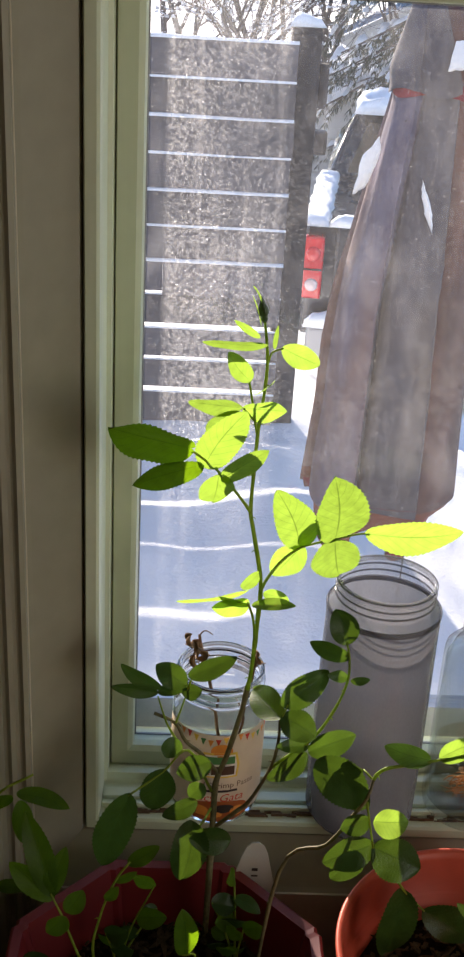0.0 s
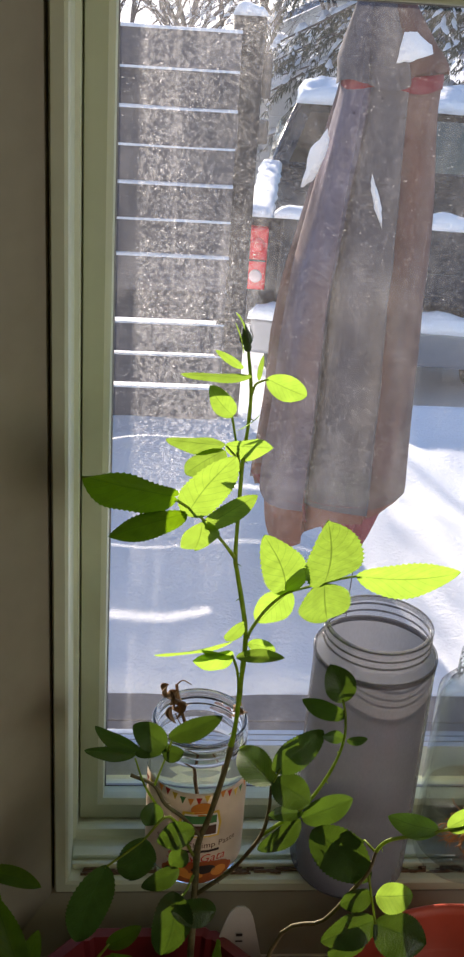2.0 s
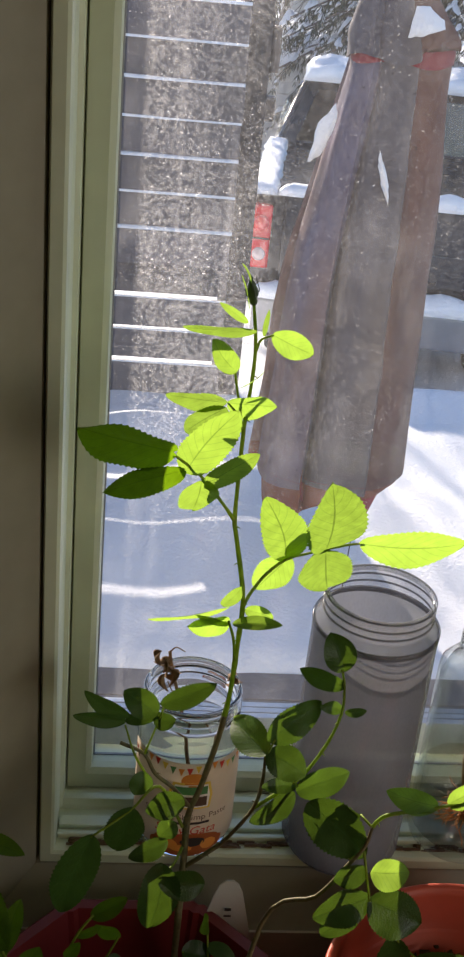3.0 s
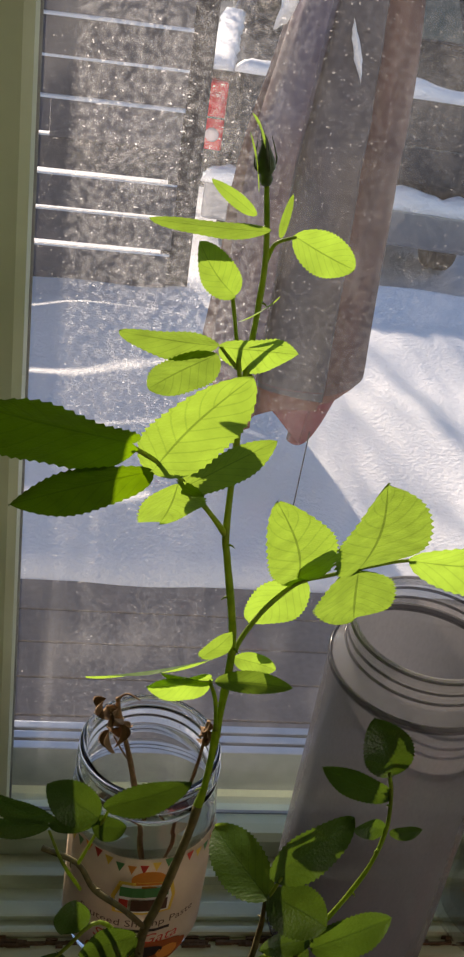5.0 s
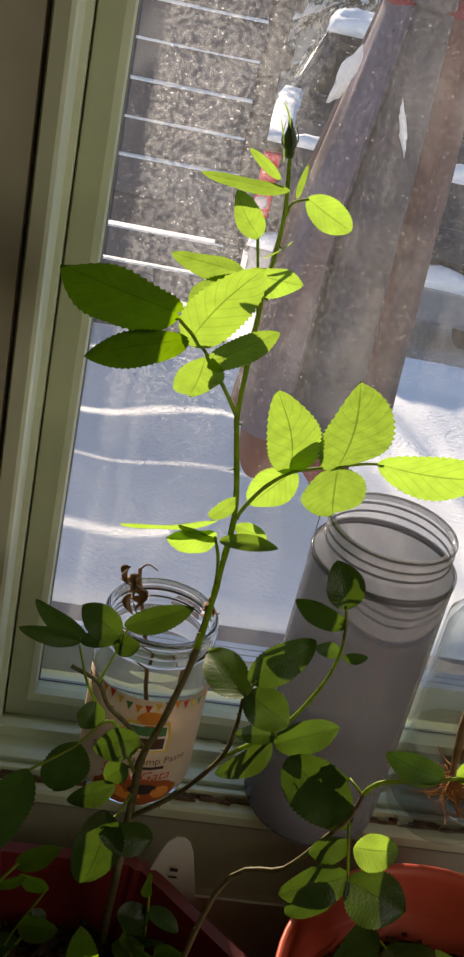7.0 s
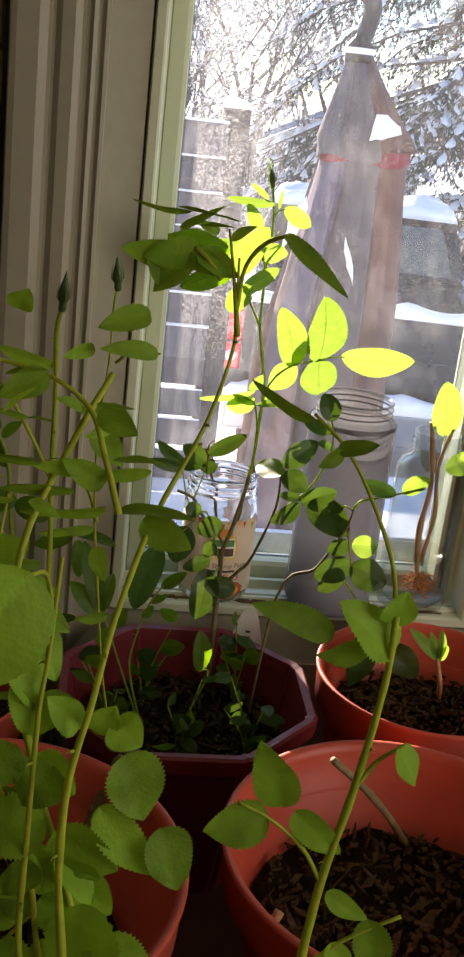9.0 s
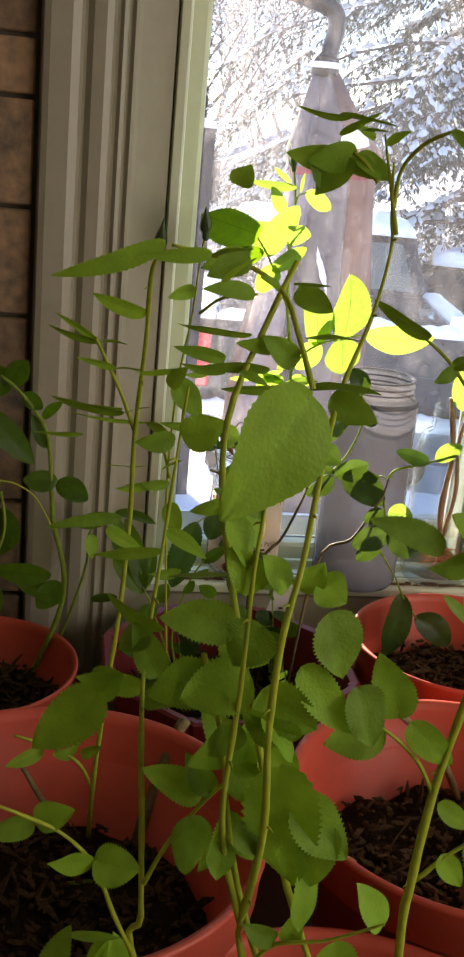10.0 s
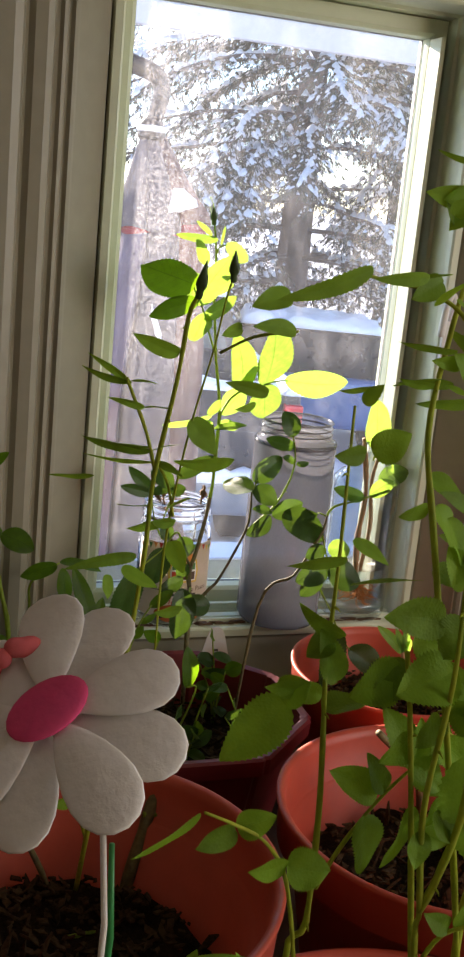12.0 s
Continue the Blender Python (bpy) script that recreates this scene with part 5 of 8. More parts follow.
for k, (xa, xb, za, zb, ink) in enumerate(((-0.0105, 0.0135, 0.0372, 0.0422, "green"), (-0.0105, -0.006, 0.0298, 0.0358, "red"), (-0.0045, 0.0135, 0.0298, 0.0358, "brown"))):
    label_shape("emblem_bar", [(xa, za), (xb, za), (xb, zb), (xa, zb)], J1X, J1Y, RP + 0.0009, INK[ink], paper)
printed("Sauteed Shrimp Paste", 0.0072, 0.0, 0.0205, J1X, J1Y, RP + 0.0003, INK["brown"], paper)
label_shape("small_print_bar", [(-0.014, 0.0172), (0.017, 0.0172), (0.017, 0.0188), (-0.014, 0.0188)], J1X, J1Y, RP + 0.0003, INK["black"], paper)
printed("Spicy Gata", 0.0105, 0.0, 0.0108, J1X, J1Y, RP + 0.0003, INK["red"], paper, 0.25)
label_shape("dish_photo", oval(0.002, 0.0035, 0.0275, 0.0075, 30, 3.0), J1X, J1Y, RP + 0.0001, INK["dish"], paper)
for k, (x, z, w, h, ink) in enumerate(((-0.012, 0.004, 0.007, 0.0035, "orange"), (0.006, 0.0055, 0.009, 0.003, "black"), (0.018, 0.003, 0.006, 0.0035, "orange"), (-0.002, 0.0015, 0.008, 0.0022, "orange"), (-0.019, 0.0025, 0.004, 0.003, "black"))):
    label_shape("dish_piece", oval(x, z, w, h, 18, k + 1.5), J1X, J1Y, RP + 0.0004, INK[ink], paper)

# a dried cutting left in the sauce jar
dry = thing("dried_cutting", (J1X, J1Y, LEDGE + 0.01), "shrivelled brown rose cutting standing in the glass jar", "dried plant")
part("dry_stem", tube_into(bmesh.new(), smooth_line([(0.075, -0.050, -0.008), (0.068, -0.045, 0.045), (0.060, -0.038, 0.085), (0.052, -0.040, 0.118), (0.050, -0.042, 0.132)]), 0.0016, 0.0011, 7, 0.5), M_DRY, dry, smooth=True)
for q in (((0.050, -0.042, 0.132), (0.054, -0.045, 0.138), (0.060, -0.047, 0.136)), ((0.060, -0.038, 0.085), (0.055, -0.036, 0.092), (0.050, -0.040, 0.106))):
    part("dry_twig", tube_into(bmesh.new(), smooth_line(q), 0.0006, 0.0004, 5), M_DRY, dry, smooth=True)
rd = random.Random(9)
for k in range(9):
    b = Vector((rd.uniform(0.044, 0.060), rd.uniform(-0.048, -0.040), rd.uniform(0.116, 0.136)))
    t = b + Vector((rd.uniform(-0.006, 0.006), rd.uniform(-0.004, 0.004), rd.uniform(-0.013, -0.004)))
    leaf(dry, *b, *t, rd.uniform(0.005, 0.008), rd.uniform(-90, 90), M_DRY, 0.6, 1.3, 0.25, "dry_leaf")
for k in range(4):
    b = Vector((rd.uniform(0.090, 0.096), -0.045, rd.uniform(0.112, 0.122)))
    t = b + Vector((rd.uniform(-0.004, 0.006), 0.002, rd.uniform(-0.014, -0.006)))
    leaf(dry, *b, *t, rd.uniform(0.004, 0.007), rd.uniform(-90, 90), M_DRY, 0.6, 1.3, 0.25, "dry_leaf")
for b in ((0.091, -0.045, 0.090),):
    part("dry_twig", tube_into(bmesh.new(), smooth_line([(0.078, -0.05, 0.0), (0.085, -0.048, 0.05), (0.092, -0.045, 0.095), (0.094, -0.044, 0.121)]), 0.0012, 0.0009, 6, 0.4), M_DRY, dry, smooth=True)

J2X, J2Y, J2R = 0.1840, -0.0560, 0.0415
jar2 = thing("plastic_jar", (J2X, J2Y, LEDGE), "tall grey see-through plastic jar with a wide threaded mouth", "jar")
M_RING = veil_mat("grey_plastic_edge", (0.16, 0.16, 0.165), (0.62, 0.62, 0.64), 0.30, 0.12)
prof2 = [(0.0, LEDGE + 0.003), (J2R * 0.8, LEDGE + 0.002), (J2R * 0.95, LEDGE), (J2R * 1.03, LEDGE + 0.006), (J2R * 1.04, LEDGE + 0.05), (J2R * 1.01, 0.160), (J2R * 1.015, 0.168), (J2R * 0.99, 0.174), (J2R * 0.89, 0.1775), (J2R * 0.865, 0.1785)]
for zz in (0.1795, 0.186):
    prof2 += [(J2R * 0.850, zz), (J2R * 0.880, zz + 0.0015), (J2R * 0.880, zz + 0.0032), (J2R * 0.850, zz + 0.0050)]
prof2 += [(J2R * 0.850, 0.192), (J2R * 0.870, 0.1935), (J2R * 0.860, 0.1955), (J2R * 0.815, 0.195), (J2R * 0.810, 0.192)]
cut = next(k for k, q in enumerate(prof2) if q[1] >= 0.174)
part("plastic_body", lathe(prof2[:cut + 1], 72, J2X, J2Y), M_PLASTIC, jar2, smooth=True)
part("neck", lathe(prof2[cut:], 72, J2X, J2Y), M_NECK, jar2, "clear threaded neck", smooth=True)
for zz in (0.1812, 0.1868, 0.1930):
    part("thread_edge", lathe([(J2R * 0.874, zz + 0.0004), (J2R * 0.893, zz + 0.0010), (J2R * 0.894, zz + 0.0015), (J2R * 0.874, zz + 0.0021)], 72, J2X, J2Y, True), M_RING, jar2, "raised screw thread", smooth=True)
part("neck_ring", lathe([(J2R * 1.0, 0.1700), (J2R * 1.025, 0.1712), (J2R * 1.025, 0.1735), (J2R * 1.0, 0.1748)], 72, J2X, J2Y, True), M_RING, jar2, "raised ring under the thread", smooth=True)
J3X, J3Y, J3R = 0.2720, -0.0500, 0.0355
jar3 = thing("glass_jar", (J3X, J3Y, LEDGE), "clear glass jar of water with a rooting rose cutting", "jar")
part("glass_body", lathe(jar_profile(LEDGE, J3R, 0.0235, 0.137, 0.166, 0.0020, 3, 0.002), 64, J3X, J3Y), M_JAR, jar3, smooth=True)
part("water", lathe([(J3R - 0.0026, 0.0405), (J3R - 0.0040, 0.0392), (0.0, 0.0388)], 48, J3X, J3Y), M_WATER, jar3, "still water surface", smooth=True)
M_ROOT = mat("orange_brown_roots", (0.60, 0.27, 0.08), 0.7, vary=0.35, scale=90, glow=0.4)
M_CUT = mat("tan_cutting_bark", (0.42, 0.25, 0.12), 0.7, vary=0.3, scale=110, bump=0.0004)
cutting = thing("rose_cutting", (J3X, J3Y, LEDGE + 0.01), "tan rose cutting with orange roots in the glass jar", "plant cutting")
part("cutting_stem", tube_into(bmesh.new(), smooth_line([(0.276, -0.052, 0.004), (0.270, -0.050, 0.06), (0.274, -0.048, 0.11), (0.268, -0.050, 0.150), (0.262, -0.052, 0.176)]), 0.0030, 0.0022, 8, 0.5), M_CUT, cutting, smooth=True)
part("cutting_stem", tube_into(bmesh.new(), smooth_line([(0.276, -0.052, 0.03), (0.281, -0.054, 0.08), (0.277, -0.052, 0.13), (0.284, -0.054, 0.172)]), 0.0022, 0.0018, 8, 0.5), M_CUT, cutting, smooth=True)
rr = random.Random(31)
for k in range(60):
    a, q = rr.uniform(0, 6.28), Vector((0.276, -0.052, rr.uniform(0.0, 0.018)))
    pts = [q]
    for j in range(4):
        q = q + Vector((math.cos(a), math.sin(a), 0)) * rr.uniform(0.003, 0.008) + Vector((0, 0, rr.uniform(-0.006, 0.003)))
        a += rr.uniform(-0.9, 0.9)
        off = Vector((q.x - J3X, q.y - J3Y, 0))
        if off.length > J3R - 0.005:
            off.length = J3R - 0.005
            q = Vector((J3X + off.x, J3Y + off.y, q.z))
        q.z = max(q.z, LEDGE + 0.011)
        pts.append(q)
    part("root", tube_into(bmesh.new(), smooth_line(pts, 3), 0.0007, 0.0003, 5), M_ROOT, cutting, smooth=True)

# plastic plant tag in the maroon pot
M_TAG = veil_mat("milky_plastic_tag", (0.62, 0.62, 0.58), (0.9, 0.9, 0.88), 0.75, 0.4)
tag = thing("plant_tag", (0.099, -0.118, RIM_Z - 0.05), "milky plastic plant tag with small dark print", "plant tag")
TAG_X, TAG_Y, TAG_Z = 0.099, -0.118, -0.014
tb = bmesh.new()
sil = [(-0.004, -0.075), (0.004, -0.075), (0.013, -0.046), (0.0135, -0.034), (0.0075, 0.000), (0.005, 0.007), (0.002, 0.010), (-0.002, 0.010), (-0.0055, 0.006), (-0.008, -0.002), (-0.015, -0.034), (-0.0145, -0.046)]
f0 = [tb.verts.new((TAG_X + x * 1.25, TAG_Y + 0.1 * (z + 0.03), z + TAG_Z)) for x, z in sil]
f1 = [tb.verts.new((v.co.x, v.co.y + 0.0012, v.co.z)) for v in f0]
tb.faces.new(f0)
tb.faces.new(f1)
for i in range(len(sil)):
    tb.faces.new((f0[i], f0[(i + 1) % len(sil)], f1[(i + 1) % len(sil)], f1[i]))
part("tag_blade", tb, M_TAG, tag)
for x, z, w, h in ((0.000, -0.014, 0.0045, 0.0022), (0.000, -0.019, 0.005, 0.0010)):
    part("print_bar", box_bm(TAG_X + x - w / 2, TAG_X + x + w / 2, TAG_Y + 0.1 * (z + 0.03) - 0.0016, TAG_Y + 0.1 * (z + 0.03) - 0.0010, TAG_Z + z, TAG_Z + z + h), INK["black"], tag)

# daisy ornament on a stake
M_FELT = mat("white_felt", (0.74, 0.72, 0.70), 0.95, vary=0.06, scale=120, bump=0.0008)
M_PINK = mat("bright_pink_felt", (0.72, 0.07, 0.20), 0.9, vary=0.1, scale=120, bump=0.0008)
M_GREENP = mat("green_plastic_stake", (0.02, 0.26, 0.07), 0.4, vary=0.1, scale=30)
DC = Vector((-0.1764, -0.7605, 0.2445))
daisy = thing("daisy_ornament", (DC.x, DC.y, TABLE_Z + 0.1), "padded white felt daisy with a pink middle on a stake", "garden ornament")
face_n = Vector((-0.45, -0.50, 0.78)).normalized()
fx = Vector((0, 0, 1)).cross(face_n).normalized() * -1
fz = face_n.cross(fx) * -1
if fz.z < 0:
    fz = -fz
for k in range(9):
    a = 2 * math.pi * k / 9 + 0.30 + 0.10 * math.sin(k * 2.3)
    d = fx * math.cos(a) + fz * math.sin(a)
    s = d.cross(face_n)
    bm = bmesh.new()
    bmesh.ops.create_uvsphere(bm, u_segments=20, v_segments=12, radius=1)
    long = 0.0430 + 0.0022 * math.sin(k * 1.7)
    for v in bm.verts:
        x, y, z = v.co
        w = 0.0140 * (0.74 + 0.32 * x)
        v.co = DC + d * (long * 0.56 + long * 0.44 * x) + s * (w * y) + face_n * (0.0021 * z * (1 - 0.25 * abs(y)) + (0.0012 if k % 2 else -0.0022) - 0.0025 * (x + 1) ** 2 * 0.4)
    part("petal", bm, M_FELT, daisy, smooth=True)
bm = bmesh.new()
bmesh.ops.create_uvsphere(bm, u_segments=24, v_segments=12, radius=1)
ex, ez = (fz - fx * 0.9).normalized(), (fz + fx * 0.9).normalized()
for v in bm.verts:
    x, y, z = v.co
    v.co = DC + ex * (0.0136 * x) + ez * (0.0095 * y) + face_n * (0.0036 + 0.0022 * z)
part("flower_middle", bm, M_PINK, daisy, "bright pink middle", smooth=True)
M_PETAL = mat("coral_pink_felt", (0.62, 0.12, 0.13), 0.9, vary=0.15, scale=120, bump=0.0008)
bm = bmesh.new()
for lobe in (-1, 0, 1):                          # two loops and a knot
    made = bmesh.ops.create_uvsphere(bm, u_segments=16, v_segments=10, radius=1)["verts"]
    for v in made:
        x, y, z = v.co
        wide = 0.0062 if lobe else 0.0030
        v.co = Vector((-0.1890, -0.7400, 0.2540)) + Vector((lobe * 0.0062 + wide * x, 0.0028 * y, 0.0052 * z * (0.62 + 0.38 * abs(x * 0.9 + lobe * 0.1)) if lobe else 0.0034 * z)) + Vector((0, 0, 0.0035 * lobe))
part("bow", bm, M_PETAL, daisy, "small coral-pink felt bow", smooth=True)
part("stick", tube_into(bmesh.new(), [DC - face_n * 0.004 + Vector((0.012, 0, -0.022)), Vector((-0.1582, -0.7630, 0.2060)), Vector((-0.1552, -0.7627, 0.1690)), Vector((-0.1553, -0.7537, 0.0714)), Vector((-0.1561, -0.7025, -0.0583)), Vector((-0.154, -0.62, TABLE_Z + 0.001))], 0.0011, 0.0012, 8), M_FELT, daisy, smooth=True)
part("stake", tube_into(bmesh.new(), [Vector((-0.1534, -0.7575, 0.1950)), Vector((-0.1510, -0.7551, 0.1582)), Vector((-0.1511, -0.7343, 0.0499)), Vector((-0.147, -0.64, TABLE_Z + 0.001))], 0.0010, 0.0022, 8), M_GREENP, daisy, "green plastic stake", smooth=True)

# ---- slate mosaic beside the casing ----
TILE_X0, TILE_X1 = GX0 - 0.1485, GX1 + 0.1485
TILE_ROWS = (0.072, 0.185, 0.241, 0.333, 0.421, 0.468, 0.560, 0.650, 0.742)
for x0, way in ((TILE_X0, -1), (TILE_X1, 1)):
    g = part("grout", box_bm(min(x0, x0 + way * 0.46), max(x0, x0 + way * 0.46), WALL_IN - 0.004, WALL_IN - 0.0005, TABLE_Z - 0.04, 0.83), M_GROUT, window_wall)
    rt = random.Random(41 + way)
    edges = [TABLE_Z - 0.03, -0.11, -0.02] + list(TILE_ROWS) + [0.83]
    for za, zb in zip(edges, edges[1:]):
        x = x0 + way * 0.003
        while abs(x - x0) < 0.44:
            w = rt.choice((0.06, 0.09, 0.12))
            a, b = sorted((x, x + way * w))
            part("tile", box_bm(a, b, WALL_IN - 0.0045 - rt.uniform(0.006, 0.012), WALL_IN - 0.0045, za + 0.002, zb - 0.002, 0.0015, segs=1), M_SLATE, window_wall)
            x += way * (w + 0.004)

# ---- the backlit rose in the maroon pot ----
rose = thing("rose_plant", (0.055, -0.19, RIM_Z - 0.05), "tall rose cane with backlit yellow-green leaves and a dark bud", "rose plant")
stem(rose, [(0.0626, -0.1450, -0.1292), (0.0648, -0.1251, 0.0208), (0.0654, -0.1145, 0.0476), (0.0677, -0.1106, 0.0587)], 0.0026, 0.0022, M_WOODY, "stem")
stem(rose, [(0.0677, -0.1106, 0.0587), (0.0733, -0.1060, 0.0722), (0.0820, -0.0995, 0.1064), (0.0848, -0.0972, 0.1236)], 0.0022, 0.0019, M_WOODY, "stem")
stem(rose, [(0.0845, -0.0970, 0.1214), (0.0870, -0.0947, 0.1372), (0.0893, -0.0887, 0.1755), (0.0901, -0.0861, 0.2004), (0.0875, -0.0880, 0.2203), (0.0812, -0.0897, 0.2514), (0.0791, -0.0900, 0.2640), (0.0806, -0.0750, 0.2889), (0.0828, -0.0580, 0.3131), (0.0859, -0.0450, 0.3317), (0.0867, -0.0391, 0.3531), (0.0832, -0.0363, 0.3797)], 0.0019, 0.001, M_STEM, "stem")
bud(rose, 0.0834, -0.0354, 0.3775, 0.0795, -0.0400, 0.3967, 0.0073)
leaf(rose, 0.0803, -0.0415, 0.3917, 0.0749, -0.0460, 0.4045, 0.0027, 60, lean=0.02)
leaf(rose, 0.0810, -0.0363, 0.3750, 0.0758, -0.0457, 0.3982, 0.0023, 70, lean=0.02)
leaf(rose, 0.0805, -0.0413, 0.3679, 0.0633, -0.0475, 0.3803, 0.0053, 0, lean=0.02)
leaf(rose, 0.0857, -0.0444, 0.3635, 0.0428, -0.0544, 0.3638, 0.0112, -48, lean=0.02)
leaf(rose, 0.0968, -0.0381, 0.3603, 0.1247, -0.0300, 0.3458, 0.0166, 0, lean=0.02)
stem(rose, [(0.0875, -0.0376, 0.3494), (0.0897, -0.0387, 0.3571), (0.0971, -0.0381, 0.3603)], 0.0008, 0.0006, M_STEM, "leaf_stalk")
leaf(rose, 0.0753, -0.0522, 0.3412, 0.0597, -0.0636, 0.3638, 0.0136, 0, lean=0.02)
leaf(rose, 0.0786, -0.0500, 0.3302, 0.0929, -0.0526, 0.3404, 0.0035, 50, lean=0.02)
leaf(rose, 0.0908, -0.0399, 0.3599, 0.0922, -0.0464, 0.3773, 0.0035, 0, lean=0.02)
stem(rose, [(0.0820, -0.0620, 0.3049), (0.0788, -0.0580, 0.3210), (0.0748, -0.0520, 0.3403)], 0.001, 0.0007, M_STEM, "leaf_stalk")
leaf(rose, 0.0702, -0.0620, 0.3254, 0.0351, -0.0698, 0.3279, 0.0179, -12, lean=-0.30)
leaf(rose, 0.0723, -0.0620, 0.3251, 0.1013, -0.0593, 0.3219, 0.0231, 10, lean=-0.30)
leaf(rose, 0.0698, -0.0620, 0.3215, 0.0479, -0.0532, 0.2988, 0.0199, 0, lean=-0.20)
stem(rose, [(0.0793, -0.0580, 0.3150), (0.0716, -0.0620, 0.3251)], 0.0008, 0.0006, M_STEM, "leaf_stalk")
stem(rose, [(0.0792, -0.0900, 0.2619), (0.0740, -0.0940, 0.2710), (0.0617, -0.1080, 0.2925), (0.0516, -0.1220, 0.3092), (0.0381, -0.1380, 0.3262)], 0.0012, 0.0008, M_STEM, "leaf_stalk")
leaf(rose, 0.0379, -0.1400, 0.3286, -0.0114, -0.1477, 0.3409, 0.0410, 0, material=M_LEAF_DEEP, lean=-0.54)
leaf(rose, 0.0447, -0.1320, 0.3141, 0.0025, -0.1328, 0.2968, 0.0200, 8, material=M_LEAF_DEEP, lean=-0.40)
leaf(rose, 0.0464, -0.1260, 0.3111, 0.0695, -0.1464, 0.3539, 0.0255, 0, lean=0.02)
leaf(rose, 0.0578, -0.1130, 0.2965, 0.0865, -0.1163, 0.3182, 0.0154, 15, lean=0.02)
leaf(rose, 0.0556, -0.1180, 0.3013, 0.0535, -0.1024, 0.2730, 0.0236, 0, lean=0.02)
stem(rose, [(0.0905, -0.0861, 0.2004), (0.0950, -0.0802, 0.2065), (0.1040, -0.0736, 0.2161), (0.1168, -0.0660, 0.2231), (0.1298, -0.0660, 0.2281), (0.1530, -0.0630, 0.2334), (0.1655, -0.0620, 0.2351)], 0.0012, 0.0007, M_STEM, "leaf_stalk")
leaf(rose, 0.1638, -0.0630, 0.2353, 0.2352, -0.0592, 0.2328, 0.0285, 0, lean=-0.10)
leaf(rose, 0.1413, -0.0650, 0.2310, 0.1328, -0.1076, 0.2932, 0.0377, 0, lean=0.02)
leaf(rose, 0.1414, -0.0650, 0.2302, 0.1491, -0.0572, 0.1943, 0.0361, 0, lean=0.02)
leaf(rose, 0.1166, -0.0660, 0.2239, 0.0971, -0.1018, 0.2780, 0.0286, 0, lean=0.02)
leaf(rose, 0.1186, -0.0660, 0.2245, 0.1002, -0.0634, 0.1975, 0.0237, 0, lean=0.02)
leaf(rose, 0.1192, -0.0660, 0.2254, 0.1224, -0.0726, 0.2533, 0.0139, 0, lean=0.02)
stem(rose, [(0.0878, -0.0914, 0.1634), (0.0858, -0.0912, 0.1795), (0.0812, -0.0959, 0.1950)], 0.001, 0.0007, M_STEM, "leaf_stalk")
leaf(rose, 0.0809, -0.0917, 0.2025, 0.0328, -0.0958, 0.1906, 0.0134, -40, lean=0.02)
leaf(rose, 0.0814, -0.0937, 0.1945, 0.0569, -0.0968, 0.1885, 0.0191, -15, lean=0.02)
leaf(rose, 0.0824, -0.0932, 0.1923, 0.0604, -0.0995, 0.2004, 0.0104, -40, lean=0.02)
leaf(rose, 0.0849, -0.0906, 0.1897, 0.1140, -0.1000, 0.1964, 0.0093, -35)
leaf(rose, 0.0930, -0.0807, 0.1941, 0.1113, -0.0817, 0.1880, 0.0101, 0, lean=0.02)
leaf(rose, 0.0770, -0.0920, 0.2039, 0.0876, -0.0950, 0.2187, 0.0096, 0, lean=0.02)
stem(rose, [(0.0677, -0.1105, 0.0575), (0.0550, -0.1146, 0.0778), (0.0426, -0.1138, 0.0890), (0.0346, -0.1111, 0.1025), (0.0193, -0.1077, 0.1081)], 0.0015, 0.0012, M_WOODY, "stem")
stem(rose, [(0.0347, -0.1110, 0.1014), (0.0392, -0.1151, 0.1212), (0.0445, -0.1220, 0.1486)], 0.0009, 0.0006, M_STEM, "leaf_stalk")
stem(rose, [(0.0369, -0.1114, 0.0858), (0.0284, -0.1112, 0.1029), (0.0218, -0.1159, 0.1288)], 0.0009, 0.0006, M_STEM, "leaf_stalk")
leaf(rose, 0.0429, -0.1222, 0.1505, 0.0735, -0.1306, 0.1731, 0.0143, -10, material=M_LEAF_SHADE)
leaf(rose, 0.0404, -0.1192, 0.1415, 0.0201, -0.1146, 0.1544, 0.0177, 10, material=M_LEAF_SHADE)
leaf(rose, 0.0392, -0.1186, 0.1353, 0.0521, -0.1230, 0.1393, 0.0124, 0, material=M_LEAF_SHADE)
leaf(rose, 0.0234, -0.1167, 0.1361, -0.0035, -0.1251, 0.1590, 0.0123, -15, material=M_LEAF_SHADE)
leaf(rose, 0.0217, -0.1162, 0.1319, -0.0096, -0.1253, 0.1415, 0.0115, -15, material=M_LEAF_SHADE)
leaf(rose, 0.0220, -0.1163, 0.1329, 0.0420, -0.1190, 0.1394, 0.0093, -10, material=M_LEAF_SHADE)
stem(rose, [(0.0664, -0.1251, 0.0208), (0.0803, -0.1320, 0.0417), (0.0896, -0.1355, 0.0559), (0.0992, -0.1650, 0.1100), (0.1031, -0.1630, 0.1295), (0.1030, -0.1620, 0.1471)], 0.0016, 0.0009, M_WOODY, "stem")
leaf(rose, 0.1035, -0.1620, 0.1489, 0.0843, -0.1280, 0.1490, 0.0212, 0)
leaf(rose, 0.1043, -0.1600, 0.1581, 0.1341, -0.1500, 0.1782, 0.0204, -6, material=M_LEAF_SHADE)
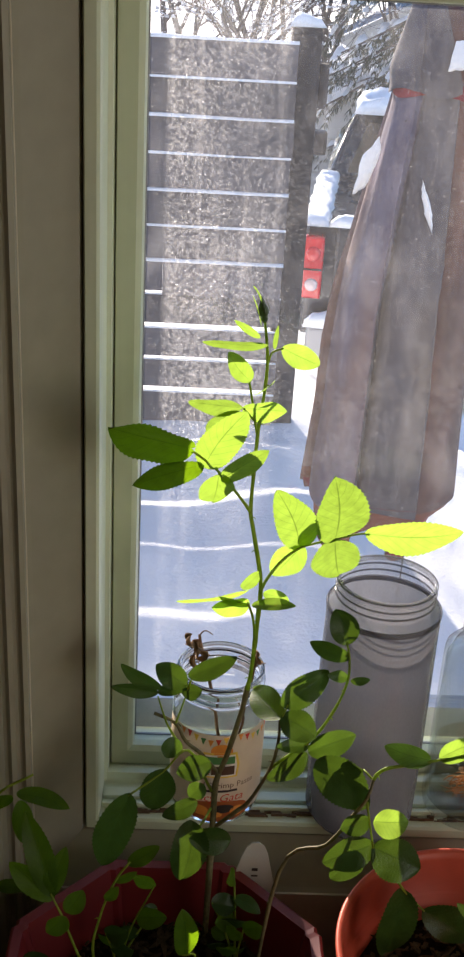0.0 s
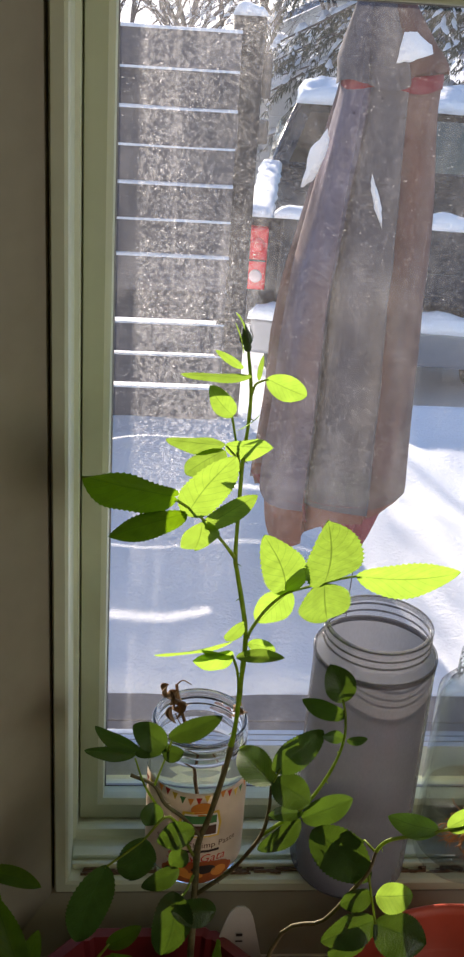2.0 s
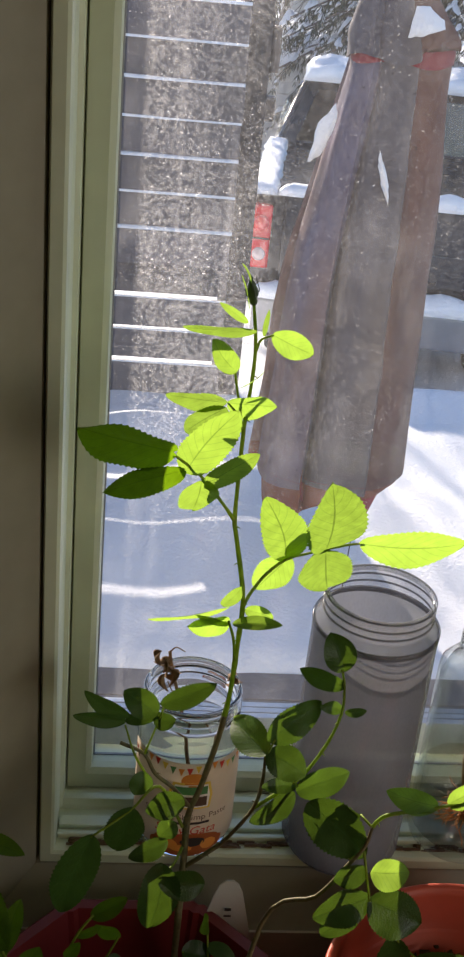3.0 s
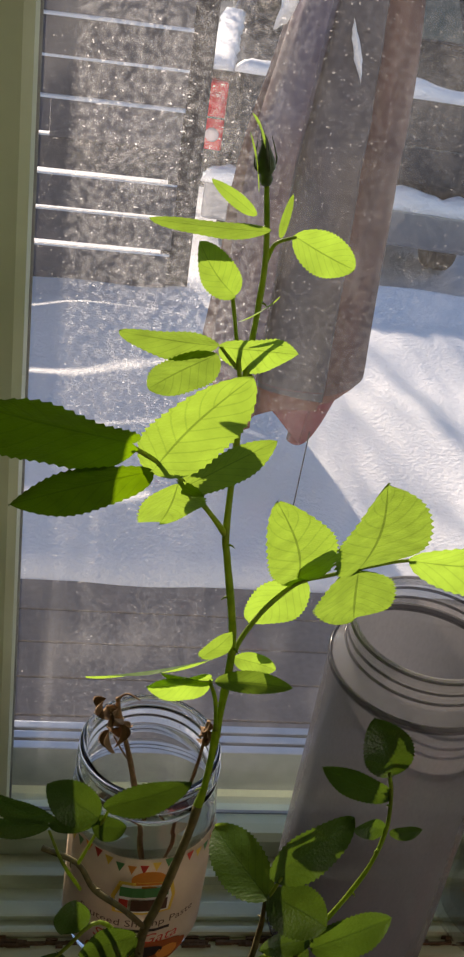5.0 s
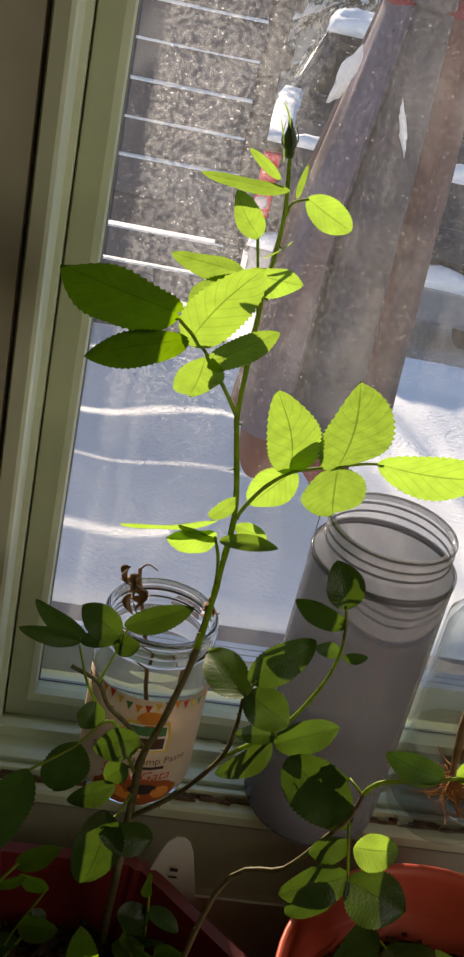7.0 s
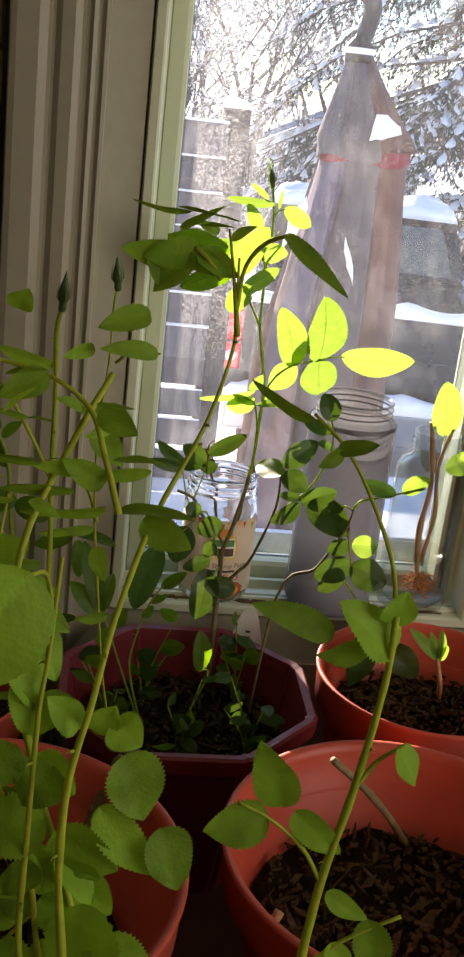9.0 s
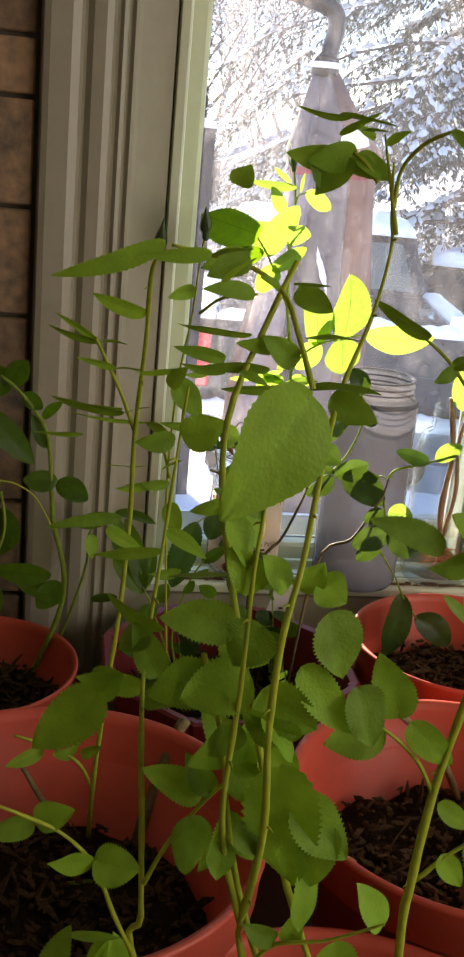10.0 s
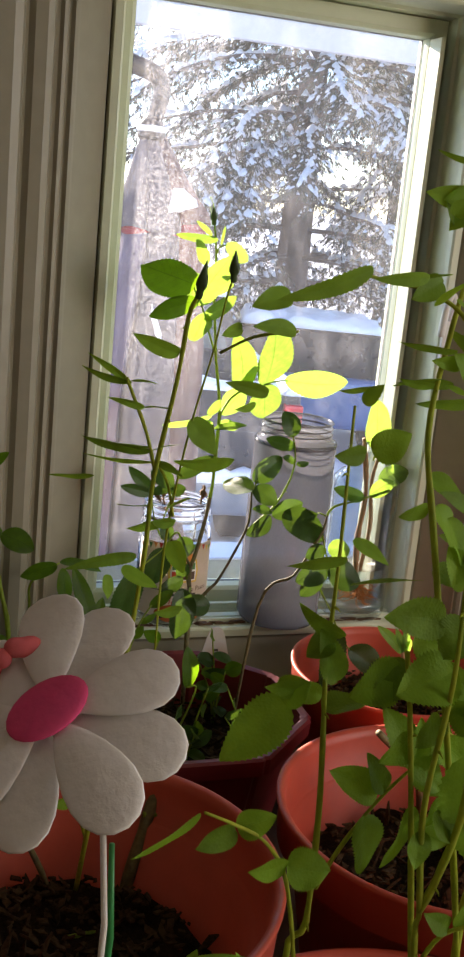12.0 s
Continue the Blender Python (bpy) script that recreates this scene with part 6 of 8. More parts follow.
stem(rose, [(0.1031, -0.1620, 0.1462), (0.1078, -0.1600, 0.1581)], 0.0008, 0.0006, M_STEM, "leaf_stalk")
leaf(rose, 0.1048, -0.1620, 0.1498, 0.1271, -0.1700, 0.1401, 0.0206, 0, material=M_LEAF_SHADE)
leaf(rose, 0.1237, -0.1680, 0.1271, 0.1539, -0.1650, 0.1388, 0.0180, -12, material=M_LEAF_SHADE)
leaf(rose, 0.1217, -0.1680, 0.1252, 0.0968, -0.1800, 0.1119, 0.0158, 0, material=M_LEAF_SHADE)
leaf(rose, 0.1230, -0.1660, 0.1299, 0.1014, -0.1750, 0.1351, 0.0097, 20, material=M_LEAF_SHADE)
stem(rose, [(0.0995, -0.1650, 0.1105), (0.1174, -0.1660, 0.1279), (0.1259, -0.1640, 0.1356), (0.1343, -0.1600, 0.1460), (0.1421, -0.1560, 0.1610), (0.1468, -0.1500, 0.1740), (0.1465, -0.1460, 0.1877), (0.1441, -0.1440, 0.1975)], 0.0012, 0.0007, M_STEM, "stem")
leaf(rose, 0.1466, -0.1460, 0.1868, 0.1202, -0.1395, 0.1925, 0.0129, -15, material=M_LEAF_SHADE)
leaf(rose, 0.1456, -0.1440, 0.1971, 0.1360, -0.1398, 0.2191, 0.0192, 0, material=M_LEAF_SHADE, lean=0.02)
leaf(rose, 0.1462, -0.1500, 0.1731, 0.1324, -0.1560, 0.1795, 0.0080, 0, material=M_LEAF_SHADE)
leaf(rose, 0.1487, -0.1500, 0.1714, 0.1615, -0.1500, 0.1727, 0.0059, 0, material=M_LEAF_SHADE)
stem(rose, [(0.0626, -0.1176, 0.0480), (0.0446, -0.1381, 0.1006), (0.0277, -0.1436, 0.0859), (0.0044, -0.1500, 0.0695)], 0.001, 0.0007, M_STEM, "leaf_stalk")
leaf(rose, 0.0282, -0.1437, 0.0870, 0.0204, -0.1462, 0.0521, 0.0248, 0, material=M_LEAF_SHADE)
leaf(rose, 0.0050, -0.1501, 0.0701, -0.0129, -0.1560, 0.0078, 0.0270, 0, material=M_LEAF_SHADE)
leaf(rose, 0.0345, -0.1337, 0.1070, 0.0300, -0.1405, 0.0948, 0.0156, 0, material=M_LEAF_SHADE)
leaf(rose, 0.0596, -0.1368, 0.0888, 0.0372, -0.1434, 0.0838, 0.0199, 0, material=M_LEAF_SHADE)
leaf(rose, 0.0563, -0.1347, 0.0675, 0.0468, -0.1388, 0.0587, 0.0139, 0, material=M_LEAF_SHADE)
leaf(rose, 0.0519, -0.1385, 0.0559, 0.0282, -0.1457, 0.0476, 0.0139, 0, material=M_LEAF_SHADE)
leaf(rose, 0.0761, -0.1513, 0.0330, 0.0476, -0.1571, 0.0402, 0.0206, -8, material=M_LEAF_SHADE)
leaf(rose, 0.0494, -0.1531, 0.0503, 0.0439, -0.1660, 0.0068, 0.0271, 0, material=M_LEAF_SHADE)
stem(rose, [(0.0624, -0.1323, 0.0445), (0.0562, -0.1474, 0.0445), (0.0476, -0.1553, 0.0424)], 0.001, 0.0007, M_STEM, "leaf_stalk")

# ---- spreading rose shoot in the maroon pot ----
shoot = thing("rose_shoot", (0.10, -0.21, RIM_Z - 0.05), "low rose shoot with dark and sunlit leaves", "rose plant")
stem(shoot, [(0.0936, -0.1870, -0.1301), (0.1073, -0.1970, 0.0496), (0.1354, -0.2040, 0.0815), (0.1493, -0.2070, 0.1088), (0.1568, -0.2080, 0.1238), (0.1594, -0.2080, 0.1396)], 0.0014, 0.001, M_WOODY, "stem")
stem(shoot, [(0.1594, -0.2080, 0.1396), (0.1616, -0.2080, 0.1441), (0.1677, -0.2080, 0.1487), (0.1871, -0.2090, 0.1539), (0.2150, -0.2120, 0.1652)], 0.0013, 0.0008, M_STEM, "stem")
leaf(shoot, 0.1922, -0.2090, 0.1567, 0.1639, -0.2080, 0.1656, 0.0140, 0)
leaf(shoot, 0.1983, -0.2100, 0.1594, 0.2191, -0.2120, 0.1729, 0.0149, 0)
leaf(shoot, 0.1925, -0.2090, 0.1544, 0.1724, -0.2120, 0.1574, 0.0043, 40)
stem(shoot, [(0.1597, -0.2080, 0.1383), (0.1558, -0.2020, 0.1394), (0.1546, -0.1980, 0.1386)], 0.0009, 0.0006, M_STEM, "leaf_stalk")
leaf(shoot, 0.1275, -0.1870, 0.1352, 0.1591, -0.2080, 0.1169, 0.0284, 0, material=M_LEAF_SHADE)
leaf(shoot, 0.1403, -0.1870, 0.1364, 0.1547, -0.1980, 0.1373, 0.0088, 30, material=M_LEAF_SHADE)
stem(shoot, [(0.1571, -0.2080, 0.1214), (0.1595, -0.2120, 0.1095), (0.1635, -0.2160, 0.0904)], 0.0009, 0.0006, M_STEM, "leaf_stalk")
leaf(shoot, 0.1583, -0.2100, 0.1102, 0.1417, -0.2120, 0.1019, 0.0162, 0, material=M_LEAF_SHADE)
leaf(shoot, 0.1629, -0.2120, 0.1095, 0.1845, -0.2120, 0.1097, 0.0192, 0)
leaf(shoot, 0.1626, -0.2150, 0.0931, 0.1315, -0.2220, 0.0827, 0.0223, 0, material=M_LEAF_SHADE)
leaf(shoot, 0.1640, -0.2160, 0.0914, 0.1945, -0.2220, 0.0801, 0.0279, 0, material=M_LEAF_SHADE)
leaf(shoot, 0.1540, -0.2150, 0.0891, 0.1380, -0.2220, 0.0683, 0.0188, 0, material=M_LEAF_SHADE)

stem(shoot, [(0.1879, -0.1820, 0.0360), (0.1998, -0.1770, 0.0144), (0.2164, -0.1720, -0.0076)], 0.001, 0.0007, M_STEM, "leaf_stalk")
leaf(shoot, 0.2164, -0.1720, -0.0076, 0.2543, -0.1750, -0.0360, 0.0270, 0, material=M_LEAF_SHADE)
leaf(shoot, 0.1973, -0.1770, 0.0172, 0.1920, -0.1820, -0.0456, 0.0293, 0, material=M_LEAF_SHADE)
stem(shoot, [(0.1610, -0.1970, 0.0737), (0.1879, -0.1820, 0.0360)], 0.001, 0.0008, M_STEM, "leaf_stalk")

# ---- small seedling shoot in the maroon pot ----
seedling = thing("rose_seedling", (-0.01, -0.2, RIM_Z - 0.05), "thin young rose shoot with small pale leaves", "rose plant")
stem(seedling, [(0.0034, -0.2150, -0.0883), (-0.0141, -0.2050, -0.0258), (-0.0106, -0.2000, 0.0075), (-0.0008, -0.1960, 0.0369), (0.0089, -0.1940, 0.0525)], 0.0012, 0.0007, M_STEM, "stem")
stem(seedling, [(0.0034, -0.2150, -0.0883), (-0.0239, -0.2100, -0.0158), (-0.0344, -0.2050, 0.0121), (-0.0430, -0.2000, 0.0285)], 0.0011, 0.0007, M_STEM, "stem")
leaf(seedling, 0.0077, -0.1940, 0.0513, 0.0275, -0.1940, 0.0664, 0.0111, -20, material=M_LEAF_DEEP)
leaf(seedling, -0.0008, -0.1960, 0.0369, 0.0136, -0.1960, 0.0455, 0.0060, 0, material=M_LEAF_DEEP)
leaf(seedling, -0.0066, -0.2000, 0.0243, 0.0015, -0.2000, 0.0355, 0.0078, 0, material=M_LEAF_DEEP)
leaf(seedling, -0.0316, -0.2050, 0.0177, -0.0215, -0.2000, 0.0320, 0.0141, 0, material=M_LEAF_DEEP)
leaf(seedling, -0.0323, -0.2060, 0.0132, -0.0449, -0.2100, 0.0032, 0.0151, 0, material=M_LEAF_DEEP)
leaf(seedling, -0.0419, -0.2000, 0.0242, -0.0692, -0.2000, 0.0533, 0.0174, 0, material=M_LEAF_DEEP)
leaf(seedling, -0.0426, -0.2000, 0.0274, -0.0592, -0.1900, 0.0870, 0.0181, 0, material=M_LEAF_DEEP)
leaf(seedling, -0.0426, -0.2000, 0.0274, -0.0337, -0.1900, 0.0593, 0.0131, 0, material=M_LEAF_DEEP)
stem(seedling, [(0.0337, -0.2000, -0.0881), (0.0547, -0.2000, -0.0292), (0.0462, -0.2000, -0.0248)], 0.001, 0.0007, M_STEM, "leaf_stalk")
leaf(seedling, 0.0471, -0.2000, -0.0248, 0.0449, -0.1980, 0.0130, 0.0171, 0, material=M_LEAF_DEEP)

# ---- low growth that fills the maroon pot ----
rl = random.Random(77)
for lx, ly, count in ((-0.030, -0.235, 9), (0.030, -0.262, 10), (0.090, -0.250, 9), (0.000, -0.175, 8), (0.085, -0.170, 9)):
    low = thing("low_rose_shoot", (lx, ly, RIM_Z - 0.05), "low dark green rose shoot crowding the maroon pot", "rose plant", "low shoots in the maroon pot")
    for c in range(3):
        ang, reach = rl.uniform(0, 6.28), rl.uniform(0.012, 0.034)
        top = Vector((lx + reach * math.cos(ang), ly + 0.6 * reach * math.sin(ang), RIM_Z + rl.uniform(0.000, 0.042)))
        mid = Vector((lx + 0.3 * reach * math.cos(ang), ly + 0.2 * reach * math.sin(ang), (top.z + RIM_Z - 0.05) / 2))
        line = [(lx, ly, RIM_Z - 0.052), tuple(mid), tuple(top)]
        stem(low, line, 0.0011, 0.0006, M_STEM, "cane")
        for k in range(count // 3 + 1):
            f = 0.35 + 0.65 * k / (count // 3)
            b = Vector(line[0]).lerp(mid, min(1, f * 2)) if f < 0.5 else mid.lerp(top, f * 2 - 1)
            w = rl.uniform(0, 6.28)
            t = b + Vector((math.cos(w) * 0.020, math.sin(w) * 0.010 - 0.004, rl.uniform(-0.008, 0.014))) * rl.uniform(0.7, 1.25)
            leaf(low, *b, *t, rl.uniform(0.010, 0.016), rl.uniform(-50, 50), material=M_LEAF_DEEP if rl.random() < 0.4 else M_LEAF_SHADE)

# ---- budding rose in the front pot ----
rose_b = thing("rose_plant", (-0.08, -0.38, RIM_Z - 0.055), "slender rose with two dark buds and drooping leaves", "rose plant")
stem(rose_b, [(-0.0858, -0.3846, -0.1170), (-0.0862, -0.4208, -0.0262), (-0.0822, -0.4431, 0.0609), (-0.0777, -0.4598, 0.1279), (-0.0761, -0.4766, 0.1971), (-0.0771, -0.4878, 0.2469), (-0.0762, -0.5154, 0.3069), (-0.0766, -0.5286, 0.3420), (-0.0742, -0.5341, 0.3539)], 0.0018, 0.0011, M_STEM_YOUNG, "stem")
bud(rose_b, -0.0745, -0.5352, 0.3518, -0.0731, -0.5408, 0.3720, 0.0056)
stem(rose_b, [(-0.0100, -0.2109, -0.1162), (-0.0356, -0.3670, 0.0384), (-0.0493, -0.4222, 0.1689), (-0.0535, -0.4497, 0.2246), (-0.0543, -0.4772, 0.2785), (-0.0513, -0.4937, 0.3180), (-0.0508, -0.5081, 0.3506), (-0.0498, -0.5125, 0.3609)], 0.0009, 0.0005, M_STEM_YOUNG, "stem")
bud(rose_b, -0.0494, -0.5125, 0.3596, -0.0510, -0.5170, 0.3770, 0.0054)
leaf(rose_b, -0.0781, -0.5209, 0.3219, -0.1045, -0.5318, 0.3306, 0.0098, -30, material=M_LEAF_SOFT)
stem(rose_b, [(-0.0763, -0.4878, 0.2489), (-0.0864, -0.4989, 0.2751), (-0.0961, -0.5044, 0.2952), (-0.1015, -0.5078, 0.3060)], 0.0011, 0.0008, M_STEM_YOUNG, "leaf_stalk")
leaf(rose_b, -0.0983, -0.5045, 0.3021, -0.1235, -0.5111, 0.3171, 0.0048, -60, material=M_LEAF_SOFT)
leaf(rose_b, -0.0989, -0.5045, 0.3030, -0.1258, -0.5111, 0.3097, 0.0054, -60, material=M_LEAF_SOFT)
leaf(rose_b, -0.0984, -0.5045, 0.3037, -0.0856, -0.5110, 0.3046, 0.0034, -60, material=M_LEAF_SOFT)
leaf(rose_b, -0.0900, -0.5044, 0.2896, -0.1105, -0.5109, 0.2943, 0.0048, -60, material=M_LEAF_SOFT)
leaf(rose_b, -0.0900, -0.5044, 0.2896, -0.0762, -0.5109, 0.2917, 0.0041, -60, material=M_LEAF_SOFT)
leaf(rose_b, -0.0849, -0.5042, 0.2658, -0.1241, -0.5108, 0.2731, 0.0089, -45, material=M_LEAF_SOFT)
leaf(rose_b, -0.0858, -0.5042, 0.2679, -0.1054, -0.5108, 0.2703, 0.0041, -60, material=M_LEAF_SOFT)
leaf(rose_b, -0.0840, -0.5042, 0.2658, -0.0703, -0.5108, 0.2731, 0.0041, -60, material=M_LEAF_SOFT)
stem(rose_b, [(-0.0515, -0.4442, 0.2107), (-0.0580, -0.4497, 0.2325), (-0.0675, -0.4553, 0.2476)], 0.0010, 0.0007, M_STEM_YOUNG, "leaf_stalk")
leaf(rose_b, -0.0675, -0.4553, 0.2473, -0.0534, -0.4661, 0.2423, 0.0067, -30, material=M_LEAF_SOFT)
leaf(rose_b, -0.1047, -0.4552, 0.2385, -0.1319, -0.4661, 0.2404, 0.0067, -45, material=M_LEAF_SOFT)
leaf(rose_b, -0.0657, -0.4551, 0.2219, -0.0916, -0.4659, 0.2214, 0.0053, -60, material=M_LEAF_SOFT)
leaf(rose_b, -0.0577, -0.4551, 0.2189, -0.0478, -0.4660, 0.2299, 0.0046, -60, material=M_LEAF_SOFT)
leaf(rose_b, -0.0590, -0.4550, 0.2099, -0.0852, -0.4658, 0.2089, 0.0099, -40, material=M_LEAF_SOFT)
leaf(rose_b, -0.0532, -0.4550, 0.2101, -0.0703, -0.4659, 0.2133, 0.0076, -50, material=M_LEAF_SOFT)
leaf(rose_b, -0.0675, -0.4553, 0.2476, -0.1135, -0.4661, 0.2509, 0.0060, -60, material=M_LEAF_SOFT)
stem(rose_b, [(-0.0473, -0.4959, 0.3202), (-0.0412, -0.5318, 0.3343), (-0.0286, -0.5590, 0.3415)], 0.0009, 0.0007, M_STEM_YOUNG, "leaf_stalk")
leaf(rose_b, -0.0349, -0.5591, 0.3591, -0.0565, -0.5700, 0.3543, 0.0123, -10, material=M_LEAF_SOFT)
leaf(rose_b, -0.0299, -0.5590, 0.3414, -0.0549, -0.5699, 0.3443, 0.0086, -25, material=M_LEAF_SOFT)
leaf(rose_b, -0.0581, -0.5590, 0.3412, -0.0709, -0.5698, 0.3386, 0.0074, -20, material=M_LEAF_SOFT)
leaf(rose_b, -0.0412, -0.5588, 0.3095, -0.0665, -0.5697, 0.3152, 0.0080, -30, material=M_LEAF_SOFT)
leaf(rose_b, -0.0471, -0.5587, 0.3044, -0.0602, -0.5696, 0.3031, 0.0043, -40, material=M_LEAF_SOFT)
leaf(rose_b, -0.0550, -0.4772, 0.2778, -0.0396, -0.4825, 0.2595, 0.0159, 0, material=M_LEAF_SOFT)
leaf(rose_b, -0.0237, -0.4661, 0.2518, -0.0614, -0.4770, 0.2512, 0.0112, -20, material=M_LEAF_SOFT)
leaf(rose_b, -0.0503, -0.4440, 0.1940, -0.0447, -0.4548, 0.1772, 0.0126, 0, material=M_LEAF_SOFT)
leaf(rose_b, -0.0810, -0.4766, 0.1961, -0.1228, -0.4874, 0.1908, 0.0081, -50, material=M_LEAF_SOFT)
leaf(rose_b, -0.0888, -0.4766, 0.1888, -0.0677, -0.4819, 0.1784, 0.0090, -30, material=M_LEAF_SOFT)
leaf(rose_b, -0.0979, -0.4765, 0.1846, -0.0965, -0.4819, 0.1716, 0.0090, 0, material=M_LEAF_SOFT)
leaf(rose_b, -0.0407, -0.4437, 0.1491, -0.0607, -0.4546, 0.1514, 0.0088, -40, material=M_LEAF_SOFT)
stem(rose_b, [(-0.0593, -0.4078, -0.1173), (-0.0466, -0.4043, -0.0546), (-0.0277, -0.3906, -0.0005), (-0.0212, -0.3885, 0.0112)], 0.0046, 0.0039, M_WOODY, "stem")
stem(rose_b, [(-0.0411, -0.3991, -0.0237), (-0.0182, -0.3969, -0.0263)], 0.0022, 0.0021, M_STEM, "stem")
stem(rose_b, [(-0.0926, -0.3806, -0.1169), (-0.1132, -0.4097, -0.0536), (-0.1350, -0.4209, -0.0044)], 0.0024, 0.0017, M_WOODY, "stem")
stem(rose_b, [(-0.1469, -0.3954, -0.1167), (-0.1218, -0.4420, -0.0866), (-0.0650, -0.4421, -0.0818)], 0.0028, 0.0020, M_STEM, "stem")
stem(rose_b, [(-0.0863, -0.4208, -0.0236), (-0.0972, -0.4318, 0.0041), (-0.1173, -0.4374, 0.0202), (-0.1386, -0.4429, 0.0313)], 0.0013, 0.0009, M_STEM_YOUNG, "leaf_stalk")
leaf(rose_b, -0.0979, -0.4319, 0.0163, -0.1132, -0.4428, 0.0162, 0.0158, -20, material=M_LEAF_SOFT)
leaf(rose_b, -0.0954, -0.4319, 0.0103, -0.0834, -0.4428, 0.0238, 0.0079, -20, material=M_LEAF_SOFT)
leaf(rose_b, -0.1211, -0.4319, 0.0145, -0.1439, -0.4427, 0.0075, 0.0106, -30, material=M_LEAF_SOFT)
leaf(rose_b, -0.1170, -0.4319, 0.0179, -0.1385, -0.4429, 0.0298, 0.0061, -60, material=M_LEAF_SOFT)

# ---- young shoots in the nearest pot ----
shoots = thing("rose_plant", (0.0, -0.66, RIM_Z - 0.055), "leggy young rose shoots with soft green leaves", "rose plant")
stem(shoots, [(0.0006, -0.7076, -0.1198), (-0.0784, -0.7473, 0.1162), (-0.0821, -0.7606, 0.1586), (-0.0848, -0.7653, 0.2008), (-0.0868, -0.7655, 0.2300), (-0.0872, -0.7613, 0.2577), (-0.0837, -0.7539, 0.2879), (-0.0796, -0.7433, 0.3231), (-0.0775, -0.7380, 0.3388)], 0.0014, 0.0004, M_STEM_YOUNG, "stem")
leaf(shoots, -0.1000, -0.7612, 0.2436, -0.1214, -0.7644, 0.2259, 0.0168, 0, material=M_LEAF_SOFT)
leaf(shoots, -0.1013, -0.7612, 0.2464, -0.0935, -0.7645, 0.2522, 0.0116, -10, material=M_LEAF_SOFT)
leaf(shoots, -0.0861, -0.7612, 0.2417, -0.0719, -0.7645, 0.2456, 0.0123, -35, material=M_LEAF_SOFT)
leaf(shoots, -0.0876, -0.7612, 0.2463, -0.1082, -0.7645, 0.2506, 0.0084, -40, material=M_LEAF_SOFT)
leaf(shoots, -0.0828, -0.7613, 0.2509, -0.0915, -0.7647, 0.2705, 0.0103, 0, material=M_LEAF_SOFT)
leaf(shoots, -0.0847, -0.7616, 0.2931, -0.1051, -0.7648, 0.2909, 0.0051, -45, material=M_LEAF_SOFT)
leaf(shoots, -0.0833, -0.7616, 0.2995, -0.0710, -0.7648, 0.2924, 0.0052, -30, material=M_LEAF_SOFT)
leaf(shoots, -0.0832, -0.7618, 0.3283, -0.0946, -0.7651, 0.3278, 0.0065, -25, material=M_LEAF_SOFT)
leaf(shoots, -0.0804, -0.7618, 0.3294, -0.0695, -0.7651, 0.3357, 0.0115, 0, material=M_LEAF_SOFT)
leaf(shoots, -0.0854, -0.7619, 0.3440, -0.0813, -0.7652, 0.3507, 0.0049, -20, material=M_LEAF_SOFT)
leaf(shoots, -0.0765, -0.7620, 0.3499, -0.0603, -0.7652, 0.3532, 0.0050, -55, material=M_LEAF_SOFT)
leaf(shoots, -0.0824, -0.7620, 0.3496, -0.0964, -0.7652, 0.3477, 0.0034, -55, material=M_LEAF_SOFT)
leaf(shoots, -0.0818, -0.7615, 0.2845, -0.0582, -0.7648, 0.2882, 0.0056, -50, material=M_LEAF_SOFT)
leaf(shoots, -0.0822, -0.7614, 0.2668, -0.1003, -0.7647, 0.2792, 0.0061, -20, material=M_LEAF_SOFT)
leaf(shoots, -0.0874, -0.7614, 0.2667, -0.0958, -0.7646, 0.2617, 0.0090, 0, material=M_LEAF_SOFT)
stem(shoots, [(-0.0808, -0.7539, 0.1309), (-0.0920, -0.7694, 0.1663), (-0.0995, -0.7749, 0.1900), (-0.1102, -0.7805, 0.2065), (-0.1221, -0.7838, 0.2155), (-0.1327, -0.7860, 0.2219)], 0.0009, 0.0005, M_STEM_YOUNG, "leaf_stalk")
leaf(shoots, -0.1316, -0.7784, 0.2167, -0.1517, -0.7816, 0.2028, 0.0063, -20, material=M_LEAF_SOFT)
leaf(shoots, -0.1193, -0.7783, 0.2093, -0.1329, -0.7816, 0.2065, 0.0084, 0, material=M_LEAF_SOFT)
leaf(shoots, -0.1183, -0.7784, 0.2107, -0.1072, -0.7816, 0.2153, 0.0097, 0, material=M_LEAF_SOFT)
leaf(shoots, -0.1008, -0.7782, 0.1942, -0.1143, -0.7815, 0.1954, 0.0099, 0, material=M_LEAF_SOFT)
leaf(shoots, -0.0994, -0.7782, 0.1946, -0.0857, -0.7815, 0.1930, 0.0139, 0, material=M_LEAF_SOFT)
stem(shoots, [(-0.0825, -0.7651, 0.1753), (-0.0763, -0.7674, 0.1921), (-0.0656, -0.7697, 0.2106), (-0.0556, -0.7719, 0.2233)], 0.0009, 0.0005, M_STEM_YOUNG, "leaf_stalk")
leaf(shoots, -0.0702, -0.7696, 0.2043, -0.0688, -0.7727, 0.1835, 0.0148, 0, material=M_LEAF_SOFT)
leaf(shoots, -0.0667, -0.7697, 0.2125, -0.0864, -0.7730, 0.2248, 0.0116, -10, material=M_LEAF_SOFT)
